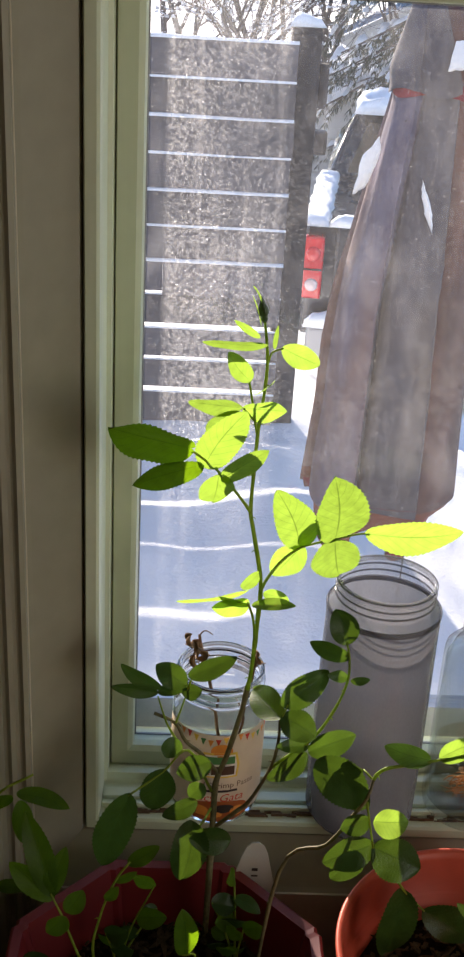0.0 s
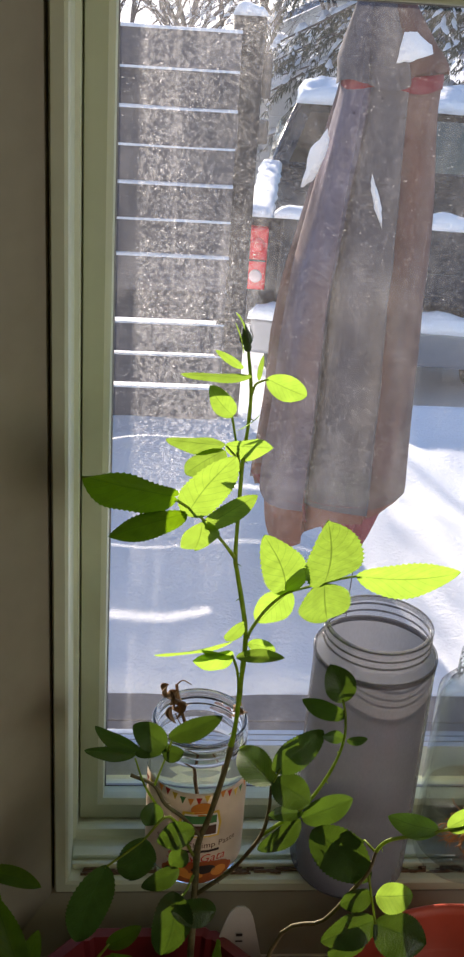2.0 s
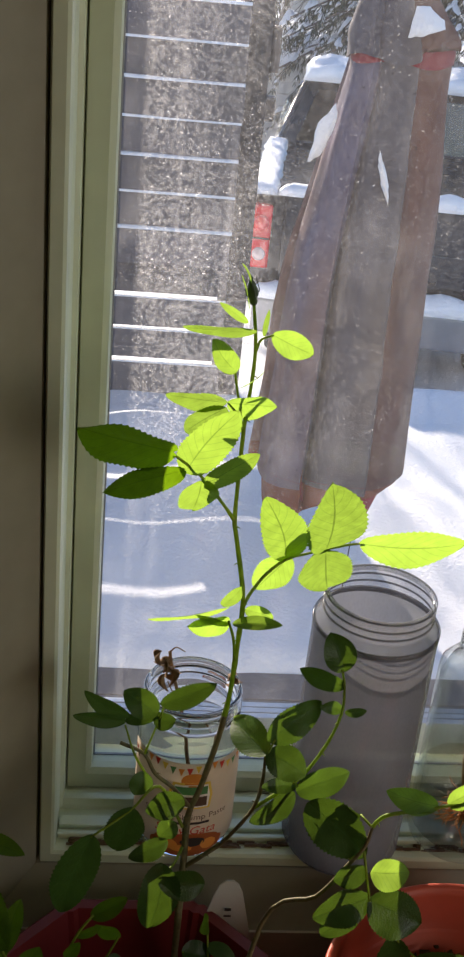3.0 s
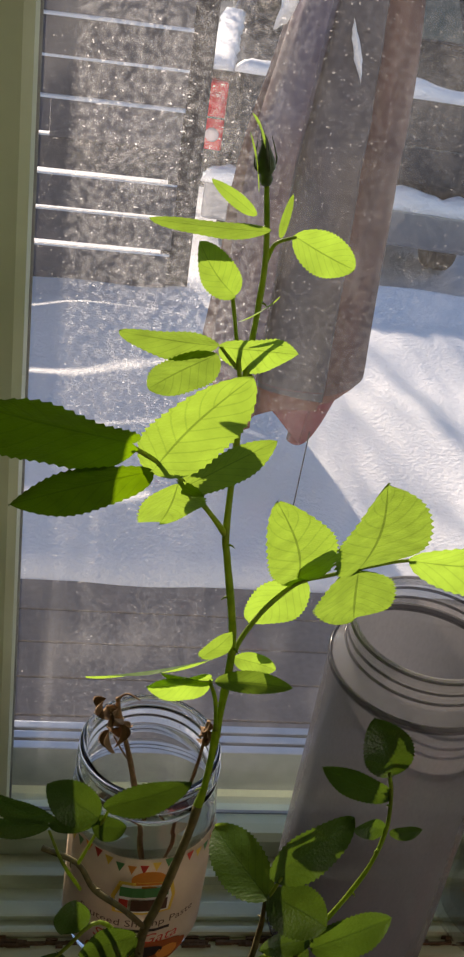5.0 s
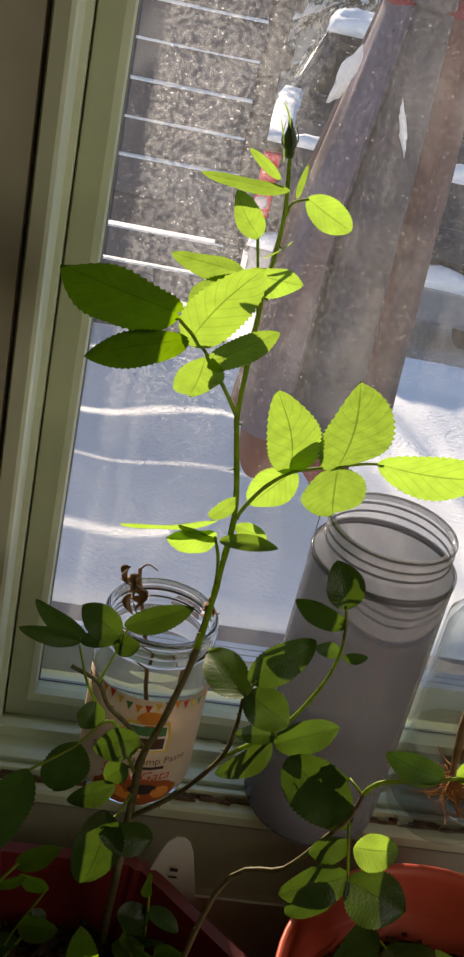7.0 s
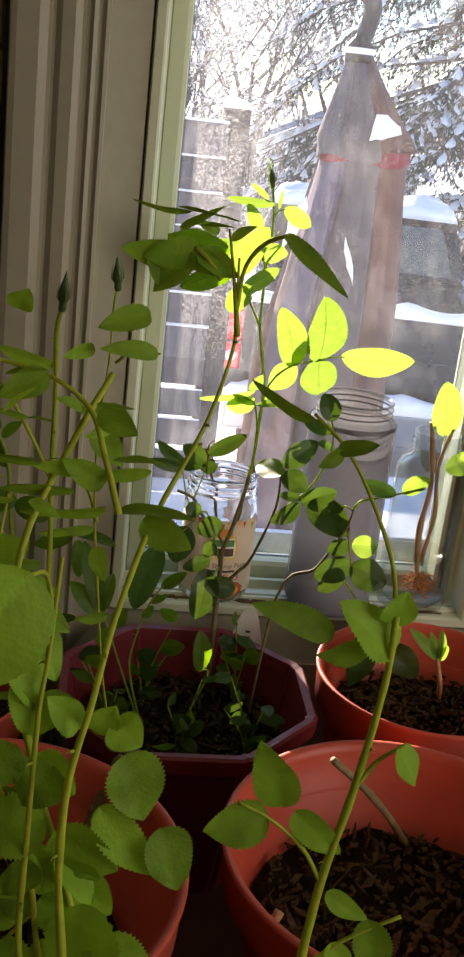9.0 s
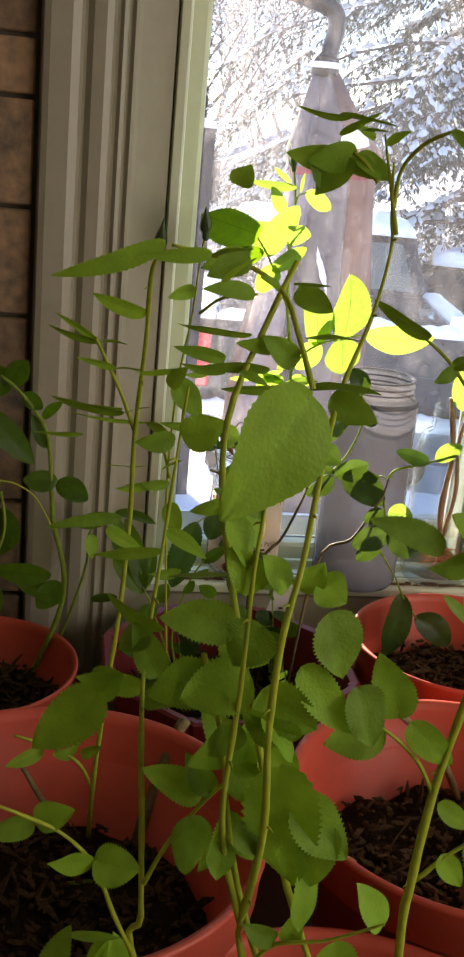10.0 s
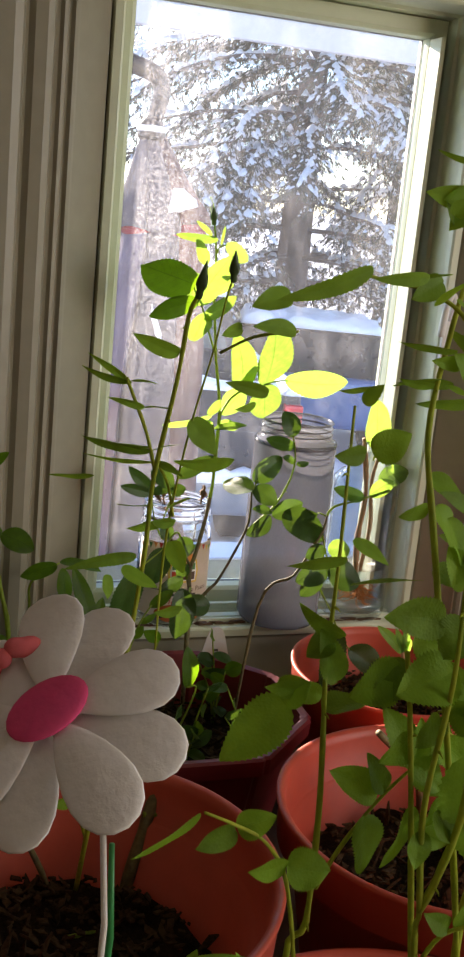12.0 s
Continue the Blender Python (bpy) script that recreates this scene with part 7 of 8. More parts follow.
leaf(shoots, -0.0549, -0.7697, 0.2219, -0.0549, -0.7731, 0.2410, 0.0094, 0, material=M_LEAF_SOFT)
leaf(shoots, -0.0638, -0.7697, 0.2141, -0.0727, -0.7731, 0.2297, 0.0086, 0, material=M_LEAF_SOFT)
leaf(shoots, -0.0553, -0.7698, 0.2248, -0.0681, -0.7732, 0.2457, 0.0127, 0, material=M_LEAF_SOFT)
leaf(shoots, -0.1109, -0.7112, 0.0813, -0.1049, -0.7147, 0.1143, 0.0136, 0, material=M_LEAF_SOFT)
leaf(shoots, -0.0862, -0.7112, 0.0744, -0.0872, -0.7147, 0.1094, 0.0240, 0, material=M_LEAF_SOFT)
leaf(shoots, -0.0922, -0.7113, 0.0847, -0.0918, -0.7147, 0.1098, 0.0113, -30, material=M_LEAF_SOFT)
leaf(shoots, -0.0644, -0.7112, 0.0726, -0.0653, -0.7146, 0.0921, 0.0263, -30, material=M_LEAF_SOFT)
leaf(shoots, -0.0408, -0.7112, 0.0834, -0.0284, -0.7145, 0.0894, 0.0088, -30, material=M_LEAF_SOFT)
leaf(shoots, -0.1042, -0.7114, 0.1078, -0.0840, -0.7147, 0.1098, 0.0055, -50, material=M_LEAF_SOFT)
stem(shoots, [(0.0353, -0.6968, -0.1199), (-0.0441, -0.7746, 0.1383), (-0.0534, -0.7857, 0.1773), (-0.0617, -0.7935, 0.2080), (-0.0645, -0.7969, 0.2309), (-0.0635, -0.8004, 0.2672), (-0.0625, -0.7974, 0.3017), (-0.0607, -0.7943, 0.3197), (-0.0593, -0.7869, 0.3418)], 0.0014, 0.0005, M_STEM_YOUNG, "stem")
stem(shoots, [(-0.0534, -0.7857, 0.1773), (-0.0522, -0.7912, 0.1939), (-0.0520, -0.7990, 0.2230), (-0.0546, -0.8025, 0.2579), (-0.0537, -0.8028, 0.2865), (-0.0493, -0.7975, 0.3057), (-0.0448, -0.7867, 0.3252), (-0.0357, -0.7619, 0.3442), (-0.0222, -0.7382, 0.3644), (-0.0153, -0.7253, 0.3837), (-0.0147, -0.7189, 0.3935), (-0.0151, -0.7146, 0.4099)], 0.0014, 0.0004, M_STEM_YOUNG, "stem")
stem(shoots, [(-0.0198, -0.7168, 0.4034), (-0.0248, -0.7157, 0.4090), (-0.0285, -0.7147, 0.4118)], 0.0010, 0.0007, M_STEM_YOUNG, "leaf_stalk")
leaf(shoots, -0.0276, -0.7147, 0.4112, -0.0433, -0.7168, 0.4077, 0.0097, 0, material=M_LEAF_SOFT)
leaf(shoots, -0.0302, -0.7147, 0.4103, -0.0402, -0.7167, 0.3982, 0.0097, 0, material=M_LEAF_SOFT)
leaf(shoots, -0.0270, -0.7147, 0.4105, -0.0149, -0.7168, 0.4046, 0.0085, 0, material=M_LEAF_SOFT)
leaf(shoots, -0.0342, -0.7147, 0.4228, -0.0161, -0.7169, 0.4215, 0.0040, -60, material=M_LEAF_SOFT)
leaf(shoots, -0.0292, -0.7147, 0.4187, -0.0169, -0.7169, 0.4194, 0.0027, -60, material=M_LEAF_SOFT)
stem(shoots, [(-0.0457, -0.7706, 0.3478), (-0.0504, -0.7653, 0.3617), (-0.0551, -0.7600, 0.3729), (-0.0652, -0.7546, 0.3791), (-0.0768, -0.7492, 0.3809), (-0.0868, -0.7492, 0.3827)], 0.0009, 0.0005, M_STEM_YOUNG, "leaf_stalk")
leaf(shoots, -0.0668, -0.7655, 0.3828, -0.0781, -0.7709, 0.3777, 0.0081, 0, material=M_LEAF_SOFT)
leaf(shoots, -0.0772, -0.7655, 0.3824, -0.0670, -0.7709, 0.3866, 0.0029, -50, material=M_LEAF_SOFT)
leaf(shoots, -0.0902, -0.7655, 0.3851, -0.1195, -0.7708, 0.3741, 0.0062, -55, material=M_LEAF_SOFT)
leaf(shoots, -0.0522, -0.7654, 0.3745, -0.0425, -0.7708, 0.3703, 0.0080, 0, material=M_LEAF_SOFT)
leaf(shoots, -0.0535, -0.7654, 0.3762, -0.0435, -0.7708, 0.3776, 0.0023, -60, material=M_LEAF_SOFT)
leaf(shoots, -0.0575, -0.7654, 0.3745, -0.0632, -0.7709, 0.3786, 0.0034, 0, material=M_LEAF_SOFT)
leaf(shoots, -0.0484, -0.7653, 0.3610, -0.0338, -0.7707, 0.3632, 0.0047, -50, material=M_LEAF_SOFT)
leaf(shoots, -0.0550, -0.7653, 0.3586, -0.0684, -0.7707, 0.3591, 0.0056, -45, material=M_LEAF_SOFT)
leaf(shoots, -0.0493, -0.7652, 0.3463, -0.0714, -0.7706, 0.3444, 0.0058, -50, material=M_LEAF_SOFT)
leaf(shoots, -0.0453, -0.7652, 0.3465, -0.0255, -0.7706, 0.3486, 0.0066, -50, material=M_LEAF_SOFT)
leaf(shoots, -0.0504, -0.7653, 0.3540, -0.0611, -0.7707, 0.3622, 0.0076, -30, material=M_LEAF_SOFT)
leaf(shoots, -0.0580, -0.7652, 0.3514, -0.0789, -0.7707, 0.3510, 0.0041, -55, material=M_LEAF_SOFT)
leaf(shoots, -0.0388, -0.7652, 0.3439, -0.0258, -0.7706, 0.3388, 0.0099, -10, material=M_LEAF_SOFT)
leaf(shoots, -0.0699, -0.7943, 0.3166, -0.0633, -0.7974, 0.3032, 0.0093, 0, material=M_LEAF_SOFT)
leaf(shoots, -0.0608, -0.7943, 0.3179, -0.0756, -0.7976, 0.3261, 0.0053, -20, material=M_LEAF_SOFT)
leaf(shoots, -0.0583, -0.7941, 0.2843, -0.0656, -0.7972, 0.2737, 0.0151, 0, material=M_LEAF_SOFT)
leaf(shoots, -0.0660, -0.7941, 0.2844, -0.0870, -0.7973, 0.2879, 0.0129, 0, material=M_LEAF_SOFT)
leaf(shoots, -0.0601, -0.7939, 0.2679, -0.0798, -0.7972, 0.2635, 0.0171, -10, material=M_LEAF_SOFT)
leaf(shoots, -0.0556, -0.7939, 0.2636, -0.0392, -0.7971, 0.2523, 0.0177, 0, material=M_LEAF_SOFT)
leaf(shoots, -0.0455, -0.7938, 0.2483, -0.0619, -0.7971, 0.2591, 0.0138, -20, material=M_LEAF_SOFT)
leaf(shoots, -0.0483, -0.7937, 0.2384, -0.0412, -0.7967, 0.1971, 0.0234, 0, material=M_LEAF_SOFT)
leaf(shoots, -0.0406, -0.7937, 0.2280, -0.0242, -0.7968, 0.2087, 0.0161, 0, material=M_LEAF_SOFT)
leaf(shoots, -0.0309, -0.7936, 0.2184, -0.0353, -0.7967, 0.1973, 0.0129, 0, material=M_LEAF_SOFT)
leaf(shoots, -0.0581, -0.7936, 0.2195, -0.0517, -0.7968, 0.2098, 0.0109, 0, material=M_LEAF_SOFT)
leaf(shoots, -0.0393, -0.7941, 0.2886, -0.0326, -0.7972, 0.2697, 0.0163, 0, material=M_LEAF_SOFT)
leaf(shoots, -0.0428, -0.7942, 0.2986, -0.0355, -0.7974, 0.2940, 0.0113, 0, material=M_LEAF_SOFT)
leaf(shoots, -0.0522, -0.7941, 0.2966, -0.0604, -0.7975, 0.3075, 0.0092, 0, material=M_LEAF_SOFT)
leaf(shoots, -0.0448, -0.7940, 0.2720, -0.0269, -0.7971, 0.2521, 0.0118, 0, material=M_LEAF_SOFT)
leaf(shoots, -0.0277, -0.7939, 0.2655, -0.0216, -0.7970, 0.2475, 0.0141, 0, material=M_LEAF_SOFT)
leaf(shoots, -0.0370, -0.7935, 0.2021, -0.0351, -0.7966, 0.1801, 0.0128, 0, material=M_LEAF_SOFT)
leaf(shoots, -0.0635, -0.7935, 0.2127, -0.0640, -0.7967, 0.2011, 0.0092, 0, material=M_LEAF_SOFT)
leaf(shoots, -0.0598, -0.7941, 0.2964, -0.0700, -0.7975, 0.3093, 0.0110, 0, material=M_LEAF_SOFT)
leaf(shoots, -0.0483, -0.7941, 0.2965, -0.0432, -0.7975, 0.3059, 0.0093, 0, material=M_LEAF_SOFT)
leaf(shoots, -0.0548, -0.7939, 0.2572, -0.0440, -0.7970, 0.2436, 0.0139, -20, material=M_LEAF_SOFT)
leaf(shoots, -0.0622, -0.7938, 0.2530, -0.0699, -0.7970, 0.2442, 0.0117, 0, material=M_LEAF_SOFT)
stem(shoots, [(-0.0481, -0.7779, 0.1443), (-0.0428, -0.7856, 0.1665), (-0.0257, -0.7911, 0.1735), (-0.0094, -0.7966, 0.1841)], 0.0009, 0.0005, M_STEM_YOUNG, "leaf_stalk")
leaf(shoots, -0.0410, -0.7856, 0.1694, -0.0518, -0.7890, 0.1779, 0.0077, 0, material=M_LEAF_SOFT)
leaf(shoots, -0.0365, -0.7856, 0.1691, -0.0359, -0.7890, 0.1815, 0.0078, 0, material=M_LEAF_SOFT)
leaf(shoots, -0.0206, -0.7856, 0.1676, -0.0144, -0.7887, 0.1462, 0.0149, 0, material=M_LEAF_SOFT)
leaf(shoots, -0.0305, -0.7856, 0.1578, -0.0252, -0.7887, 0.1443, 0.0095, 0, material=M_LEAF_SOFT)
leaf(shoots, -0.0057, -0.7857, 0.1745, -0.0166, -0.7891, 0.1930, 0.0115, 0, material=M_LEAF_SOFT)

# ---- leafy plant in the small back pot ----
leafy = thing("leafy_plant", (-0.16, -0.16, RIM_Z - 0.045), "green leafy plant with pale stems beside the casing", "potted plant")
stem(leafy, [(-0.1492, -0.1652, -0.1096), (-0.1108, -0.1638, -0.0014), (-0.1224, -0.1665, 0.0763), (-0.1288, -0.1692, 0.1471), (-0.1421, -0.1727, 0.1757), (-0.1585, -0.1750, 0.1949), (-0.1690, -0.1761, 0.2028)], 0.0026, 0.0011, M_STEM, "stem")
stem(leafy, [(-0.1214, -0.1664, 0.0643), (-0.1370, -0.1775, 0.0977), (-0.1536, -0.1831, 0.1120), (-0.1696, -0.1853, 0.1156)], 0.0009, 0.0005, M_STEM_YOUNG, "leaf_stalk")
stem(leafy, [(-0.1654, -0.1652, -0.1095), (-0.1732, -0.1715, 0.0172), (-0.1633, -0.1719, 0.0657), (-0.1668, -0.1721, 0.1010)], 0.0020, 0.0011, M_STEM, "stem")
stem(leafy, [(-0.1329, -0.1652, -0.1097), (-0.0937, -0.1498, 0.0145), (-0.0891, -0.1392, 0.0543), (-0.0633, -0.1339, 0.0715)], 0.0015, 0.0009, M_STEM, "stem")
leaf(leafy, -0.1639, -0.1685, 0.1985, -0.1913, -0.1751, 0.2081, 0.0184, 0, material=M_LEAF_DEEP)
leaf(leafy, -0.1612, -0.1685, 0.1948, -0.1487, -0.1751, 0.2165, 0.0203, 0, material=M_LEAF_DEEP)
leaf(leafy, -0.1611, -0.1684, 0.1932, -0.1842, -0.1749, 0.1867, 0.0139, 0, material=M_LEAF_DEEP)
leaf(leafy, -0.1504, -0.1684, 0.1864, -0.1343, -0.1748, 0.1766, 0.0139, 0, material=M_LEAF_DEEP)
leaf(leafy, -0.1894, -0.1683, 0.1727, -0.1390, -0.1745, 0.1283, 0.0243, 0, material=M_LEAF_DEEP)
leaf(leafy, -0.1338, -0.1683, 0.1664, -0.1185, -0.1749, 0.1827, 0.0093, 0, material=M_LEAF_DEEP)
leaf(leafy, -0.1686, -0.1679, 0.1092, -0.1908, -0.1743, 0.1040, 0.0190, 0, material=M_LEAF_DEEP)
leaf(leafy, -0.1637, -0.1677, 0.0819, -0.1763, -0.1739, 0.0394, 0.0435, 0, material=M_LEAF_DEEP)
leaf(leafy, -0.1210, -0.1679, 0.1122, -0.1483, -0.1744, 0.1137, 0.0190, -10, material=M_LEAF_DEEP)
leaf(leafy, -0.1198, -0.1678, 0.1094, -0.0931, -0.1743, 0.0976, 0.0209, -10, material=M_LEAF_DEEP)
leaf(leafy, -0.0685, -0.1677, 0.0838, -0.0332, -0.1741, 0.0796, 0.0126, -40, material=M_LEAF_DEEP)
leaf(leafy, -0.0723, -0.1676, 0.0807, -0.1031, -0.1741, 0.0723, 0.0174, -30, material=M_LEAF_DEEP)
leaf(leafy, -0.0665, -0.1676, 0.0778, -0.0624, -0.1739, 0.0451, 0.0145, 0, material=M_LEAF_DEEP)
leaf(leafy, -0.1232, -0.1672, 0.0218, -0.1734, -0.1738, 0.0273, 0.0216, -30, material=M_LEAF_DEEP)
leaf(leafy, -0.1145, -0.1672, 0.0157, -0.1337, -0.1735, -0.0064, 0.0218, 0, material=M_LEAF_DEEP)
leaf(leafy, -0.1510, -0.1672, 0.0155, -0.1113, -0.1736, -0.0001, 0.0197, -20, material=M_LEAF_DEEP)
leaf(leafy, -0.0853, -0.1671, 0.0002, -0.0631, -0.1736, 0.0064, 0.0099, -40, material=M_LEAF_DEEP)
leaf(leafy, -0.1732, -0.1672, 0.0153, -0.1806, -0.1734, -0.0253, 0.0248, 0, material=M_LEAF_DEEP)
leaf(leafy, -0.1303, -0.1681, 0.1409, -0.1420, -0.1748, 0.1707, 0.0112, 0, material=M_LEAF_DEEP)

# ---- cuttings in the front pot beside it ----
cuttings = thing("rose_cutting", (0.18, -0.39, RIM_Z - 0.055), "short woody rose cuttings with a few leaves", "rose plant")
stem(cuttings, [(0.2282, -0.3277, -0.1185), (0.1617, -0.4209, -0.0021), (0.1328, -0.4320, 0.0313), (0.1140, -0.4376, 0.0500)], 0.0030, 0.0024, M_WOODY, "stem")
stem(cuttings, [(0.1039, -0.4353, -0.1185), (0.0792, -0.4857, -0.0478), (0.0826, -0.4858, -0.0326)], 0.0043, 0.0039, M_CUT, "stem")

# ---- pale sprout in the pot by the jars ----
sprout = thing("rose_sprout", (0.27, -0.2, RIM_Z - 0.05), "short woody stub with fresh yellow-green shoots", "rose plant")
stem(sprout, [(0.2900, -0.1405, -0.0850), (0.2659, -0.2000, -0.0262), (0.2587, -0.2000, 0.0003)], 0.0026, 0.002, M_CUT, "stem")
leaf(sprout, 0.2598, -0.2000, -0.0006, 0.2300, -0.2000, 0.0284, 0.0111, -10)
leaf(sprout, 0.2596, -0.2000, 0.0005, 0.2492, -0.2000, 0.0257, 0.0083, 0)
leaf(sprout, 0.2598, -0.2000, -0.0006, 0.2587, -0.2000, 0.0285, 0.0092, 0)
leaf(sprout, 0.2594, -0.2000, -0.0023, 0.2669, -0.2000, 0.0128, 0.0093, 0)

# ---- fresh leaves on the cutting in the water jar ----
leaf(cutting, 0.2762, -0.0550, 0.1658, 0.2711, -0.0550, 0.2177, 0.0322, 0)
leaf(cutting, 0.2842, -0.0550, 0.1305, 0.3212, -0.0500, 0.1425, 0.0229, 0)
stem(cutting, [(0.2755, -0.0520, 0.1522), (0.2762, -0.0550, 0.1658)], 0.0008, 0.0006, M_STEM_YOUNG, "leaf_stalk")

# ---- upper leaves of the nearest shoots ----
stem(shoots, [(-0.0141, -0.7243, 0.3884), (-0.0161, -0.7179, 0.4030), (-0.0188, -0.7136, 0.4179)], 0.0008, 0.0004, M_STEM_YOUNG, "stem")
stem(shoots, [(-0.0149, -0.7200, 0.3959), (-0.0135, -0.7190, 0.4079), (-0.0099, -0.7277, 0.4162), (-0.0049, -0.7386, 0.4208)], 0.0008, 0.0005, M_STEM_YOUNG, "leaf_stalk")
leaf(shoots, -0.0055, -0.7386, 0.4208, 0.0122, -0.7494, 0.4077, 0.0062, -40, material=M_LEAF_SOFT)
leaf(shoots, -0.0304, -0.7137, 0.4218, -0.0480, -0.7169, 0.4223, 0.0035, -50, material=M_LEAF_SOFT)
leaf(shoots, -0.0333, -0.7136, 0.4166, -0.0220, -0.7169, 0.4251, 0.0035, -40, material=M_LEAF_SOFT)
leaf(shoots, -0.0327, -0.7136, 0.4095, -0.0500, -0.7168, 0.4102, 0.0085, 0, material=M_LEAF_SOFT)
leaf(shoots, -0.0393, -0.7136, 0.4094, -0.0369, -0.7167, 0.3989, 0.0086, 0, material=M_LEAF_SOFT)
leaf(shoots, -0.0316, -0.7136, 0.4092, -0.0177, -0.7168, 0.4042, 0.0074, 0, material=M_LEAF_SOFT)
leaf(shoots, -0.0179, -0.7136, 0.4149, -0.0116, -0.7169, 0.4202, 0.0039, -30, material=M_LEAF_SOFT)
leaf(shoots, -0.0219, -0.7136, 0.4167, -0.0285, -0.7169, 0.4196, 0.0035, -30, material=M_LEAF_SOFT)

# ---- shoots at the table edge ----
edge_shoots = thing("rose_plant", (0.06, -0.64, RIM_Z - 0.055), "thin bright green rose shoots with small leaves", "rose plant")
stem(edge_shoots, [(0.0787, -0.6696, -0.1200), (-0.0260, -0.7692, 0.1517), (-0.0557, -0.7862, 0.2506), (-0.0694, -0.7866, 0.3094), (-0.0702, -0.7760, 0.3388), (-0.0586, -0.7599, 0.3649), (-0.0499, -0.7492, 0.3805)], 0.0013, 0.0008, M_STEM_YOUNG, "stem")
stem(edge_shoots, [(0.0516, -0.6588, -0.1198), (-0.0449, -0.7693, 0.1549), (-0.0637, -0.7807, 0.2400), (-0.0725, -0.7864, 0.2718)], 0.0012, 0.0008, M_STEM_YOUNG, "stem")
leaf(edge_shoots, -0.0664, -0.7794, 0.3639, -0.0868, -0.7827, 0.3649, 0.0037, -50, material=M_LEAF_SOFT)
leaf(edge_shoots, -0.0723, -0.7794, 0.3534, -0.0853, -0.7826, 0.3550, 0.0034, -50, material=M_LEAF_SOFT)
leaf(edge_shoots, -0.0685, -0.7794, 0.3535, -0.0603, -0.7826, 0.3509, 0.0042, -50, material=M_LEAF_SOFT)
leaf(edge_shoots, -0.0698, -0.7792, 0.3252, -0.0558, -0.7824, 0.3192, 0.0093, -10, material=M_LEAF_SOFT)
leaf(edge_shoots, -0.0653, -0.7791, 0.3161, -0.0586, -0.7823, 0.3035, 0.0109, 0, material=M_LEAF_SOFT)
leaf(edge_shoots, -0.0684, -0.7791, 0.3161, -0.0794, -0.7823, 0.3138, 0.0053, -30, material=M_LEAF_SOFT)
leaf(edge_shoots, -0.0631, -0.7789, 0.2952, -0.0500, -0.7822, 0.2912, 0.0081, -30, material=M_LEAF_SOFT)
leaf(edge_shoots, -0.0655, -0.7788, 0.2737, -0.0521, -0.7820, 0.2665, 0.0152, 0, material=M_LEAF_SOFT)
leaf(edge_shoots, -0.0675, -0.7787, 0.2639, -0.0786, -0.7819, 0.2521, 0.0132, 0, material=M_LEAF_SOFT)
leaf(edge_shoots, -0.0611, -0.7785, 0.2385, -0.0737, -0.7817, 0.2310, 0.0118, 0, material=M_LEAF_SOFT)
leaf(edge_shoots, -0.0594, -0.7785, 0.2276, -0.0484, -0.7816, 0.2176, 0.0123, 0, material=M_LEAF_SOFT)
leaf(edge_shoots, -0.0584, -0.7784, 0.2122, -0.0659, -0.7815, 0.1908, 0.0130, 0, material=M_LEAF_SOFT)
leaf(edge_shoots, -0.0558, -0.7783, 0.2029, -0.0432, -0.7815, 0.1990, 0.0106, -10, material=M_LEAF_SOFT)
leaf(edge_shoots, -0.0495, -0.7785, 0.2354, -0.0388, -0.7817, 0.2254, 0.0123, 0, material=M_LEAF_SOFT)
leaf(edge_shoots, -0.0444, -0.7784, 0.2173, -0.0529, -0.7816, 0.2049, 0.0105, 0, material=M_LEAF_SOFT)
leaf(edge_shoots, -0.0704, -0.7787, 0.2620, -0.0869, -0.7819, 0.2548, 0.0169, -10, material=M_LEAF_SOFT)
leaf(edge_shoots, -0.0759, -0.7795, 0.3768, -0.0679, -0.7828, 0.3850, 0.0034, -50, material=M_LEAF_SOFT)
leaf(edge_shoots, -0.0790, -0.7796, 0.3847, -0.0964, -0.7828, 0.3831, 0.0043, -50, material=M_LEAF_SOFT)
leaf(edge_shoots, -0.0736, -0.7797, 0.4026, -0.0709, -0.7830, 0.4075, 0.0068, 0, material=M_LEAF_SOFT)

# ---- arching shoot at the front of the nearest pot ----
arch = thing("rose_plant", (0.07, -0.60, RIM_Z - 0.055), "arching pale green rose shoot with drooping leaves", "rose plant")
stem(arch, [(0.0733, -0.6371, -0.1198), (0.0552, -0.6546, 0.0484), (0.0532, -0.6603, 0.0887), (0.0566, -0.6606, 0.1394), (0.0639, -0.6610, 0.1868), (0.0708, -0.6559, 0.2344), (0.0721, -0.6507, 0.2632)], 0.0024, 0.0015, M_STEM_YOUNG, "stem")
stem(arch, [(0.0721, -0.6507, 0.2632), (0.0677, -0.6454, 0.2858), (0.0548, -0.6402, 0.3129), (0.0436, -0.6349, 0.3292), (0.0312, -0.6295, 0.3396)], 0.0011, 0.0007, M_STEM_YOUNG, "stem")
stem(arch, [(0.0571, -0.6606, 0.1361), (0.0460, -0.6608, 0.1556), (0.0305, -0.6609, 0.1698), (0.0161, -0.6609, 0.1776)], 0.0011, 0.0007, M_STEM_YOUNG, "leaf_stalk")
stem(arch, [(0.0551, -0.6603, 0.0905), (0.0725, -0.6604, 0.1073), (0.0954, -0.6605, 0.1205)], 0.0012, 0.0008, M_STEM_YOUNG, "leaf_stalk")
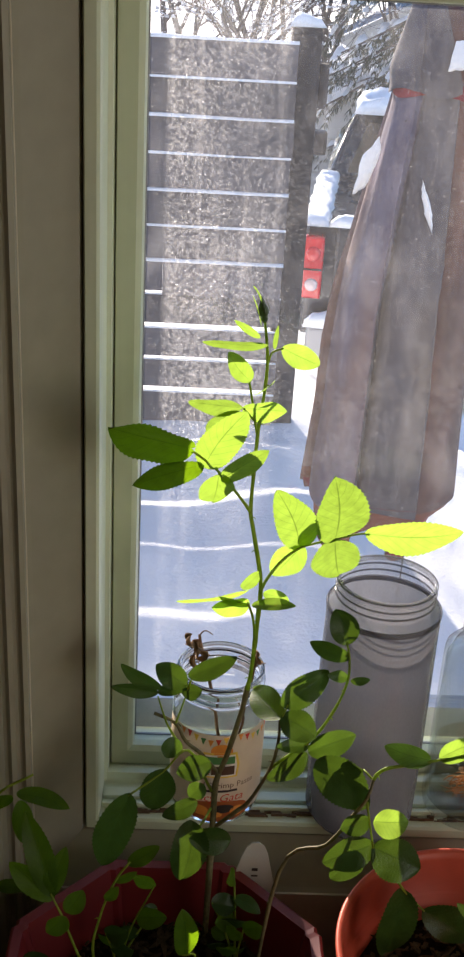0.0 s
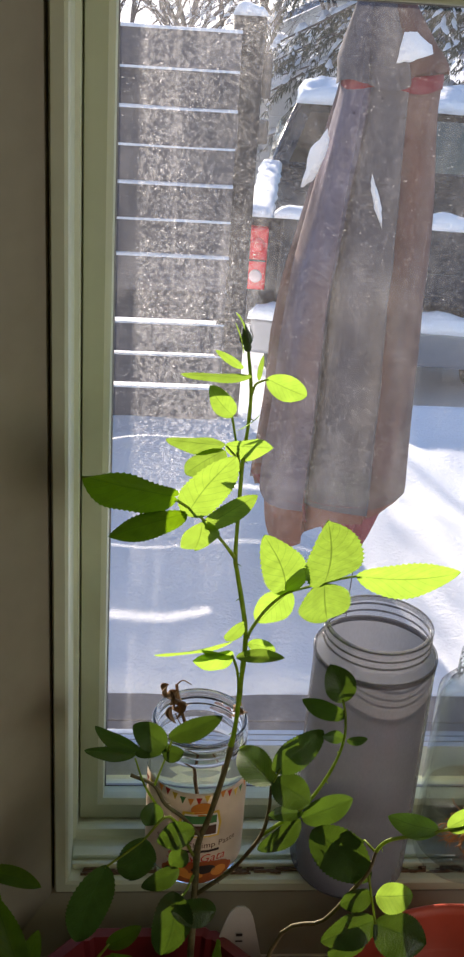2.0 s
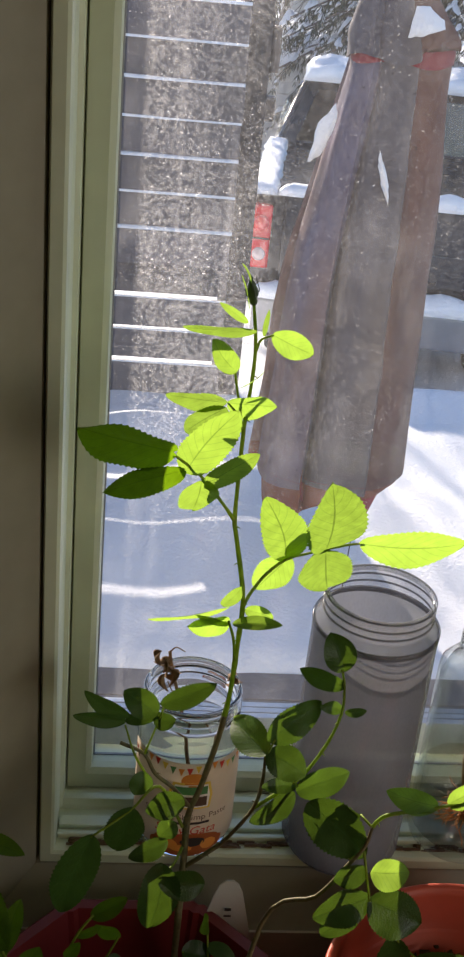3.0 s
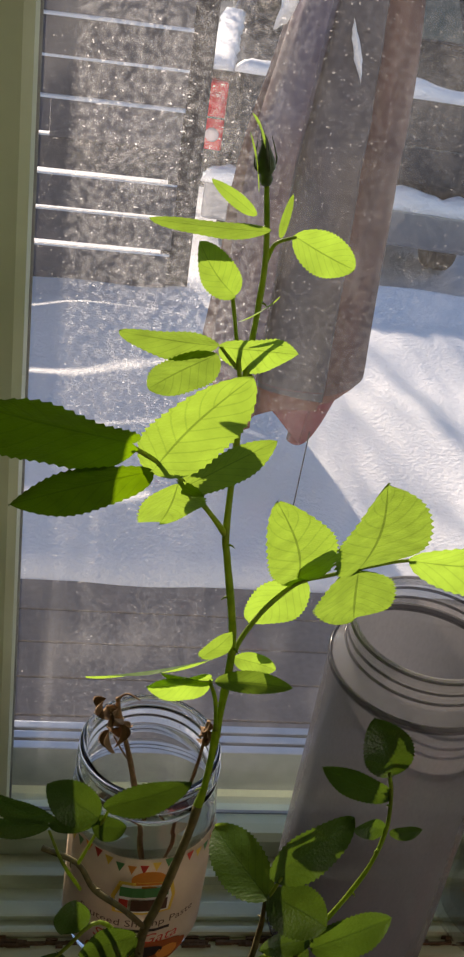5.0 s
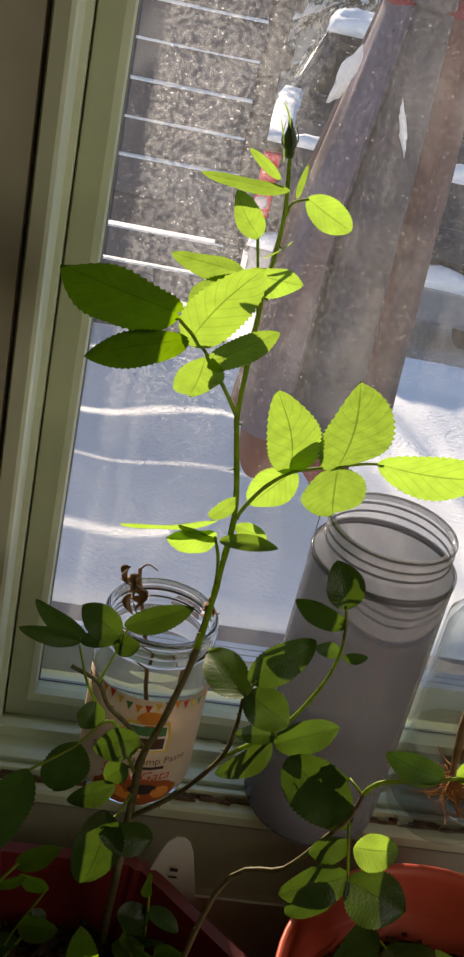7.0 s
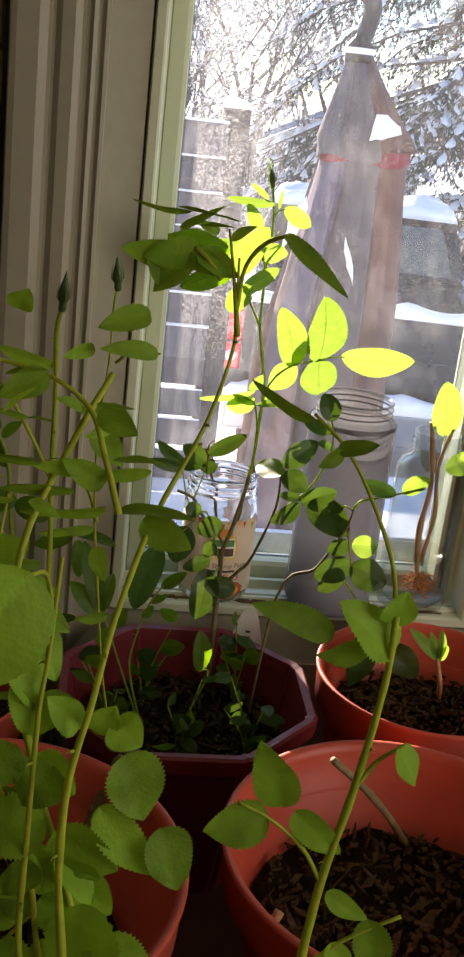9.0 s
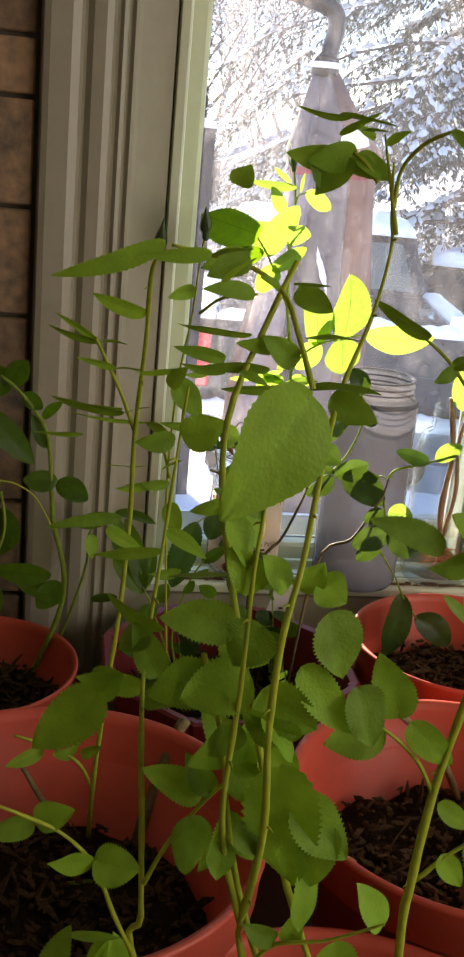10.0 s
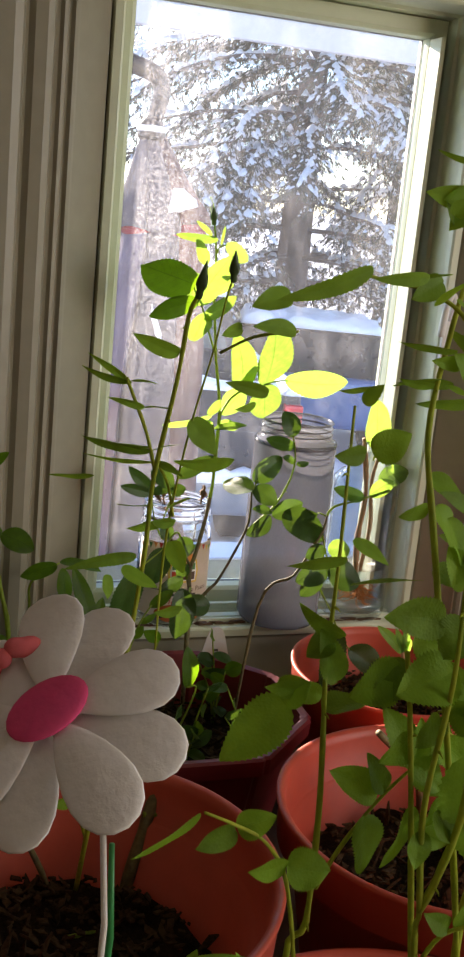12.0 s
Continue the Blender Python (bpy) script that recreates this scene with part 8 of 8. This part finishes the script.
stem(arch, [(0.0642, -0.6610, 0.1883), (0.0727, -0.6611, 0.2020), (0.0824, -0.6611, 0.2095)], 0.0012, 0.0008, M_STEM_YOUNG, "leaf_stalk")
leaf(arch, 0.0282, -0.6609, 0.1708, 0.0021, -0.6641, 0.1644, 0.0202, 0, material=M_LEAF_SOFT)
leaf(arch, 0.0345, -0.6609, 0.1776, 0.0212, -0.6644, 0.2088, 0.0197, 0, material=M_LEAF_SOFT)
leaf(arch, 0.0409, -0.6609, 0.1739, 0.0628, -0.6640, 0.1530, 0.0151, 0, material=M_LEAF_SOFT)
leaf(arch, 0.0658, -0.6604, 0.1041, 0.0773, -0.6635, 0.0881, 0.0116, 0, material=M_LEAF_SOFT)
leaf(arch, 0.0813, -0.6605, 0.1173, 0.0883, -0.6635, 0.0835, 0.0178, 0, material=M_LEAF_SOFT)
leaf(arch, 0.0603, -0.6606, 0.1328, 0.0799, -0.6637, 0.1200, 0.0101, -20, material=M_LEAF_SOFT)
leaf(arch, 0.0732, -0.6506, 0.2477, 0.0484, -0.6540, 0.2699, 0.0219, 0, material=M_LEAF_SOFT)
leaf(arch, 0.0624, -0.6506, 0.2474, 0.0415, -0.6538, 0.2436, 0.0148, -20, material=M_LEAF_SOFT)
leaf(arch, 0.0712, -0.6506, 0.2604, 0.0743, -0.6540, 0.2756, 0.0157, 0, material=M_LEAF_SOFT)
leaf(arch, 0.0470, -0.6506, 0.2527, 0.0126, -0.6539, 0.2662, 0.0128, -30, material=M_LEAF_SOFT)
leaf(arch, 0.0267, -0.6512, 0.3428, 0.0007, -0.6546, 0.3554, 0.0081, -45, material=M_LEAF_SOFT)
leaf(arch, 0.0385, -0.6512, 0.3317, 0.0528, -0.6544, 0.3371, 0.0088, -10, material=M_LEAF_SOFT)
leaf(arch, 0.0396, -0.6512, 0.3316, 0.0306, -0.6544, 0.3256, 0.0068, 0, material=M_LEAF_SOFT)
leaf(arch, 0.0799, -0.6611, 0.2080, 0.0897, -0.6643, 0.1919, 0.0138, 0, material=M_LEAF_SOFT)

leaf(shoots, -0.0643, -0.8465, 0.3640, -0.0802, -0.8590, 0.3395, 0.0235, 0, material=M_LEAF_SOFT, teeth=0.012)
stem(shoots, [(-0.0600, -0.8050, 0.3330), (-0.0610, -0.8280, 0.3560), (-0.0643, -0.8465, 0.3640)], 0.0006, 0.0004, M_STEM_YOUNG, "leaf_stalk")
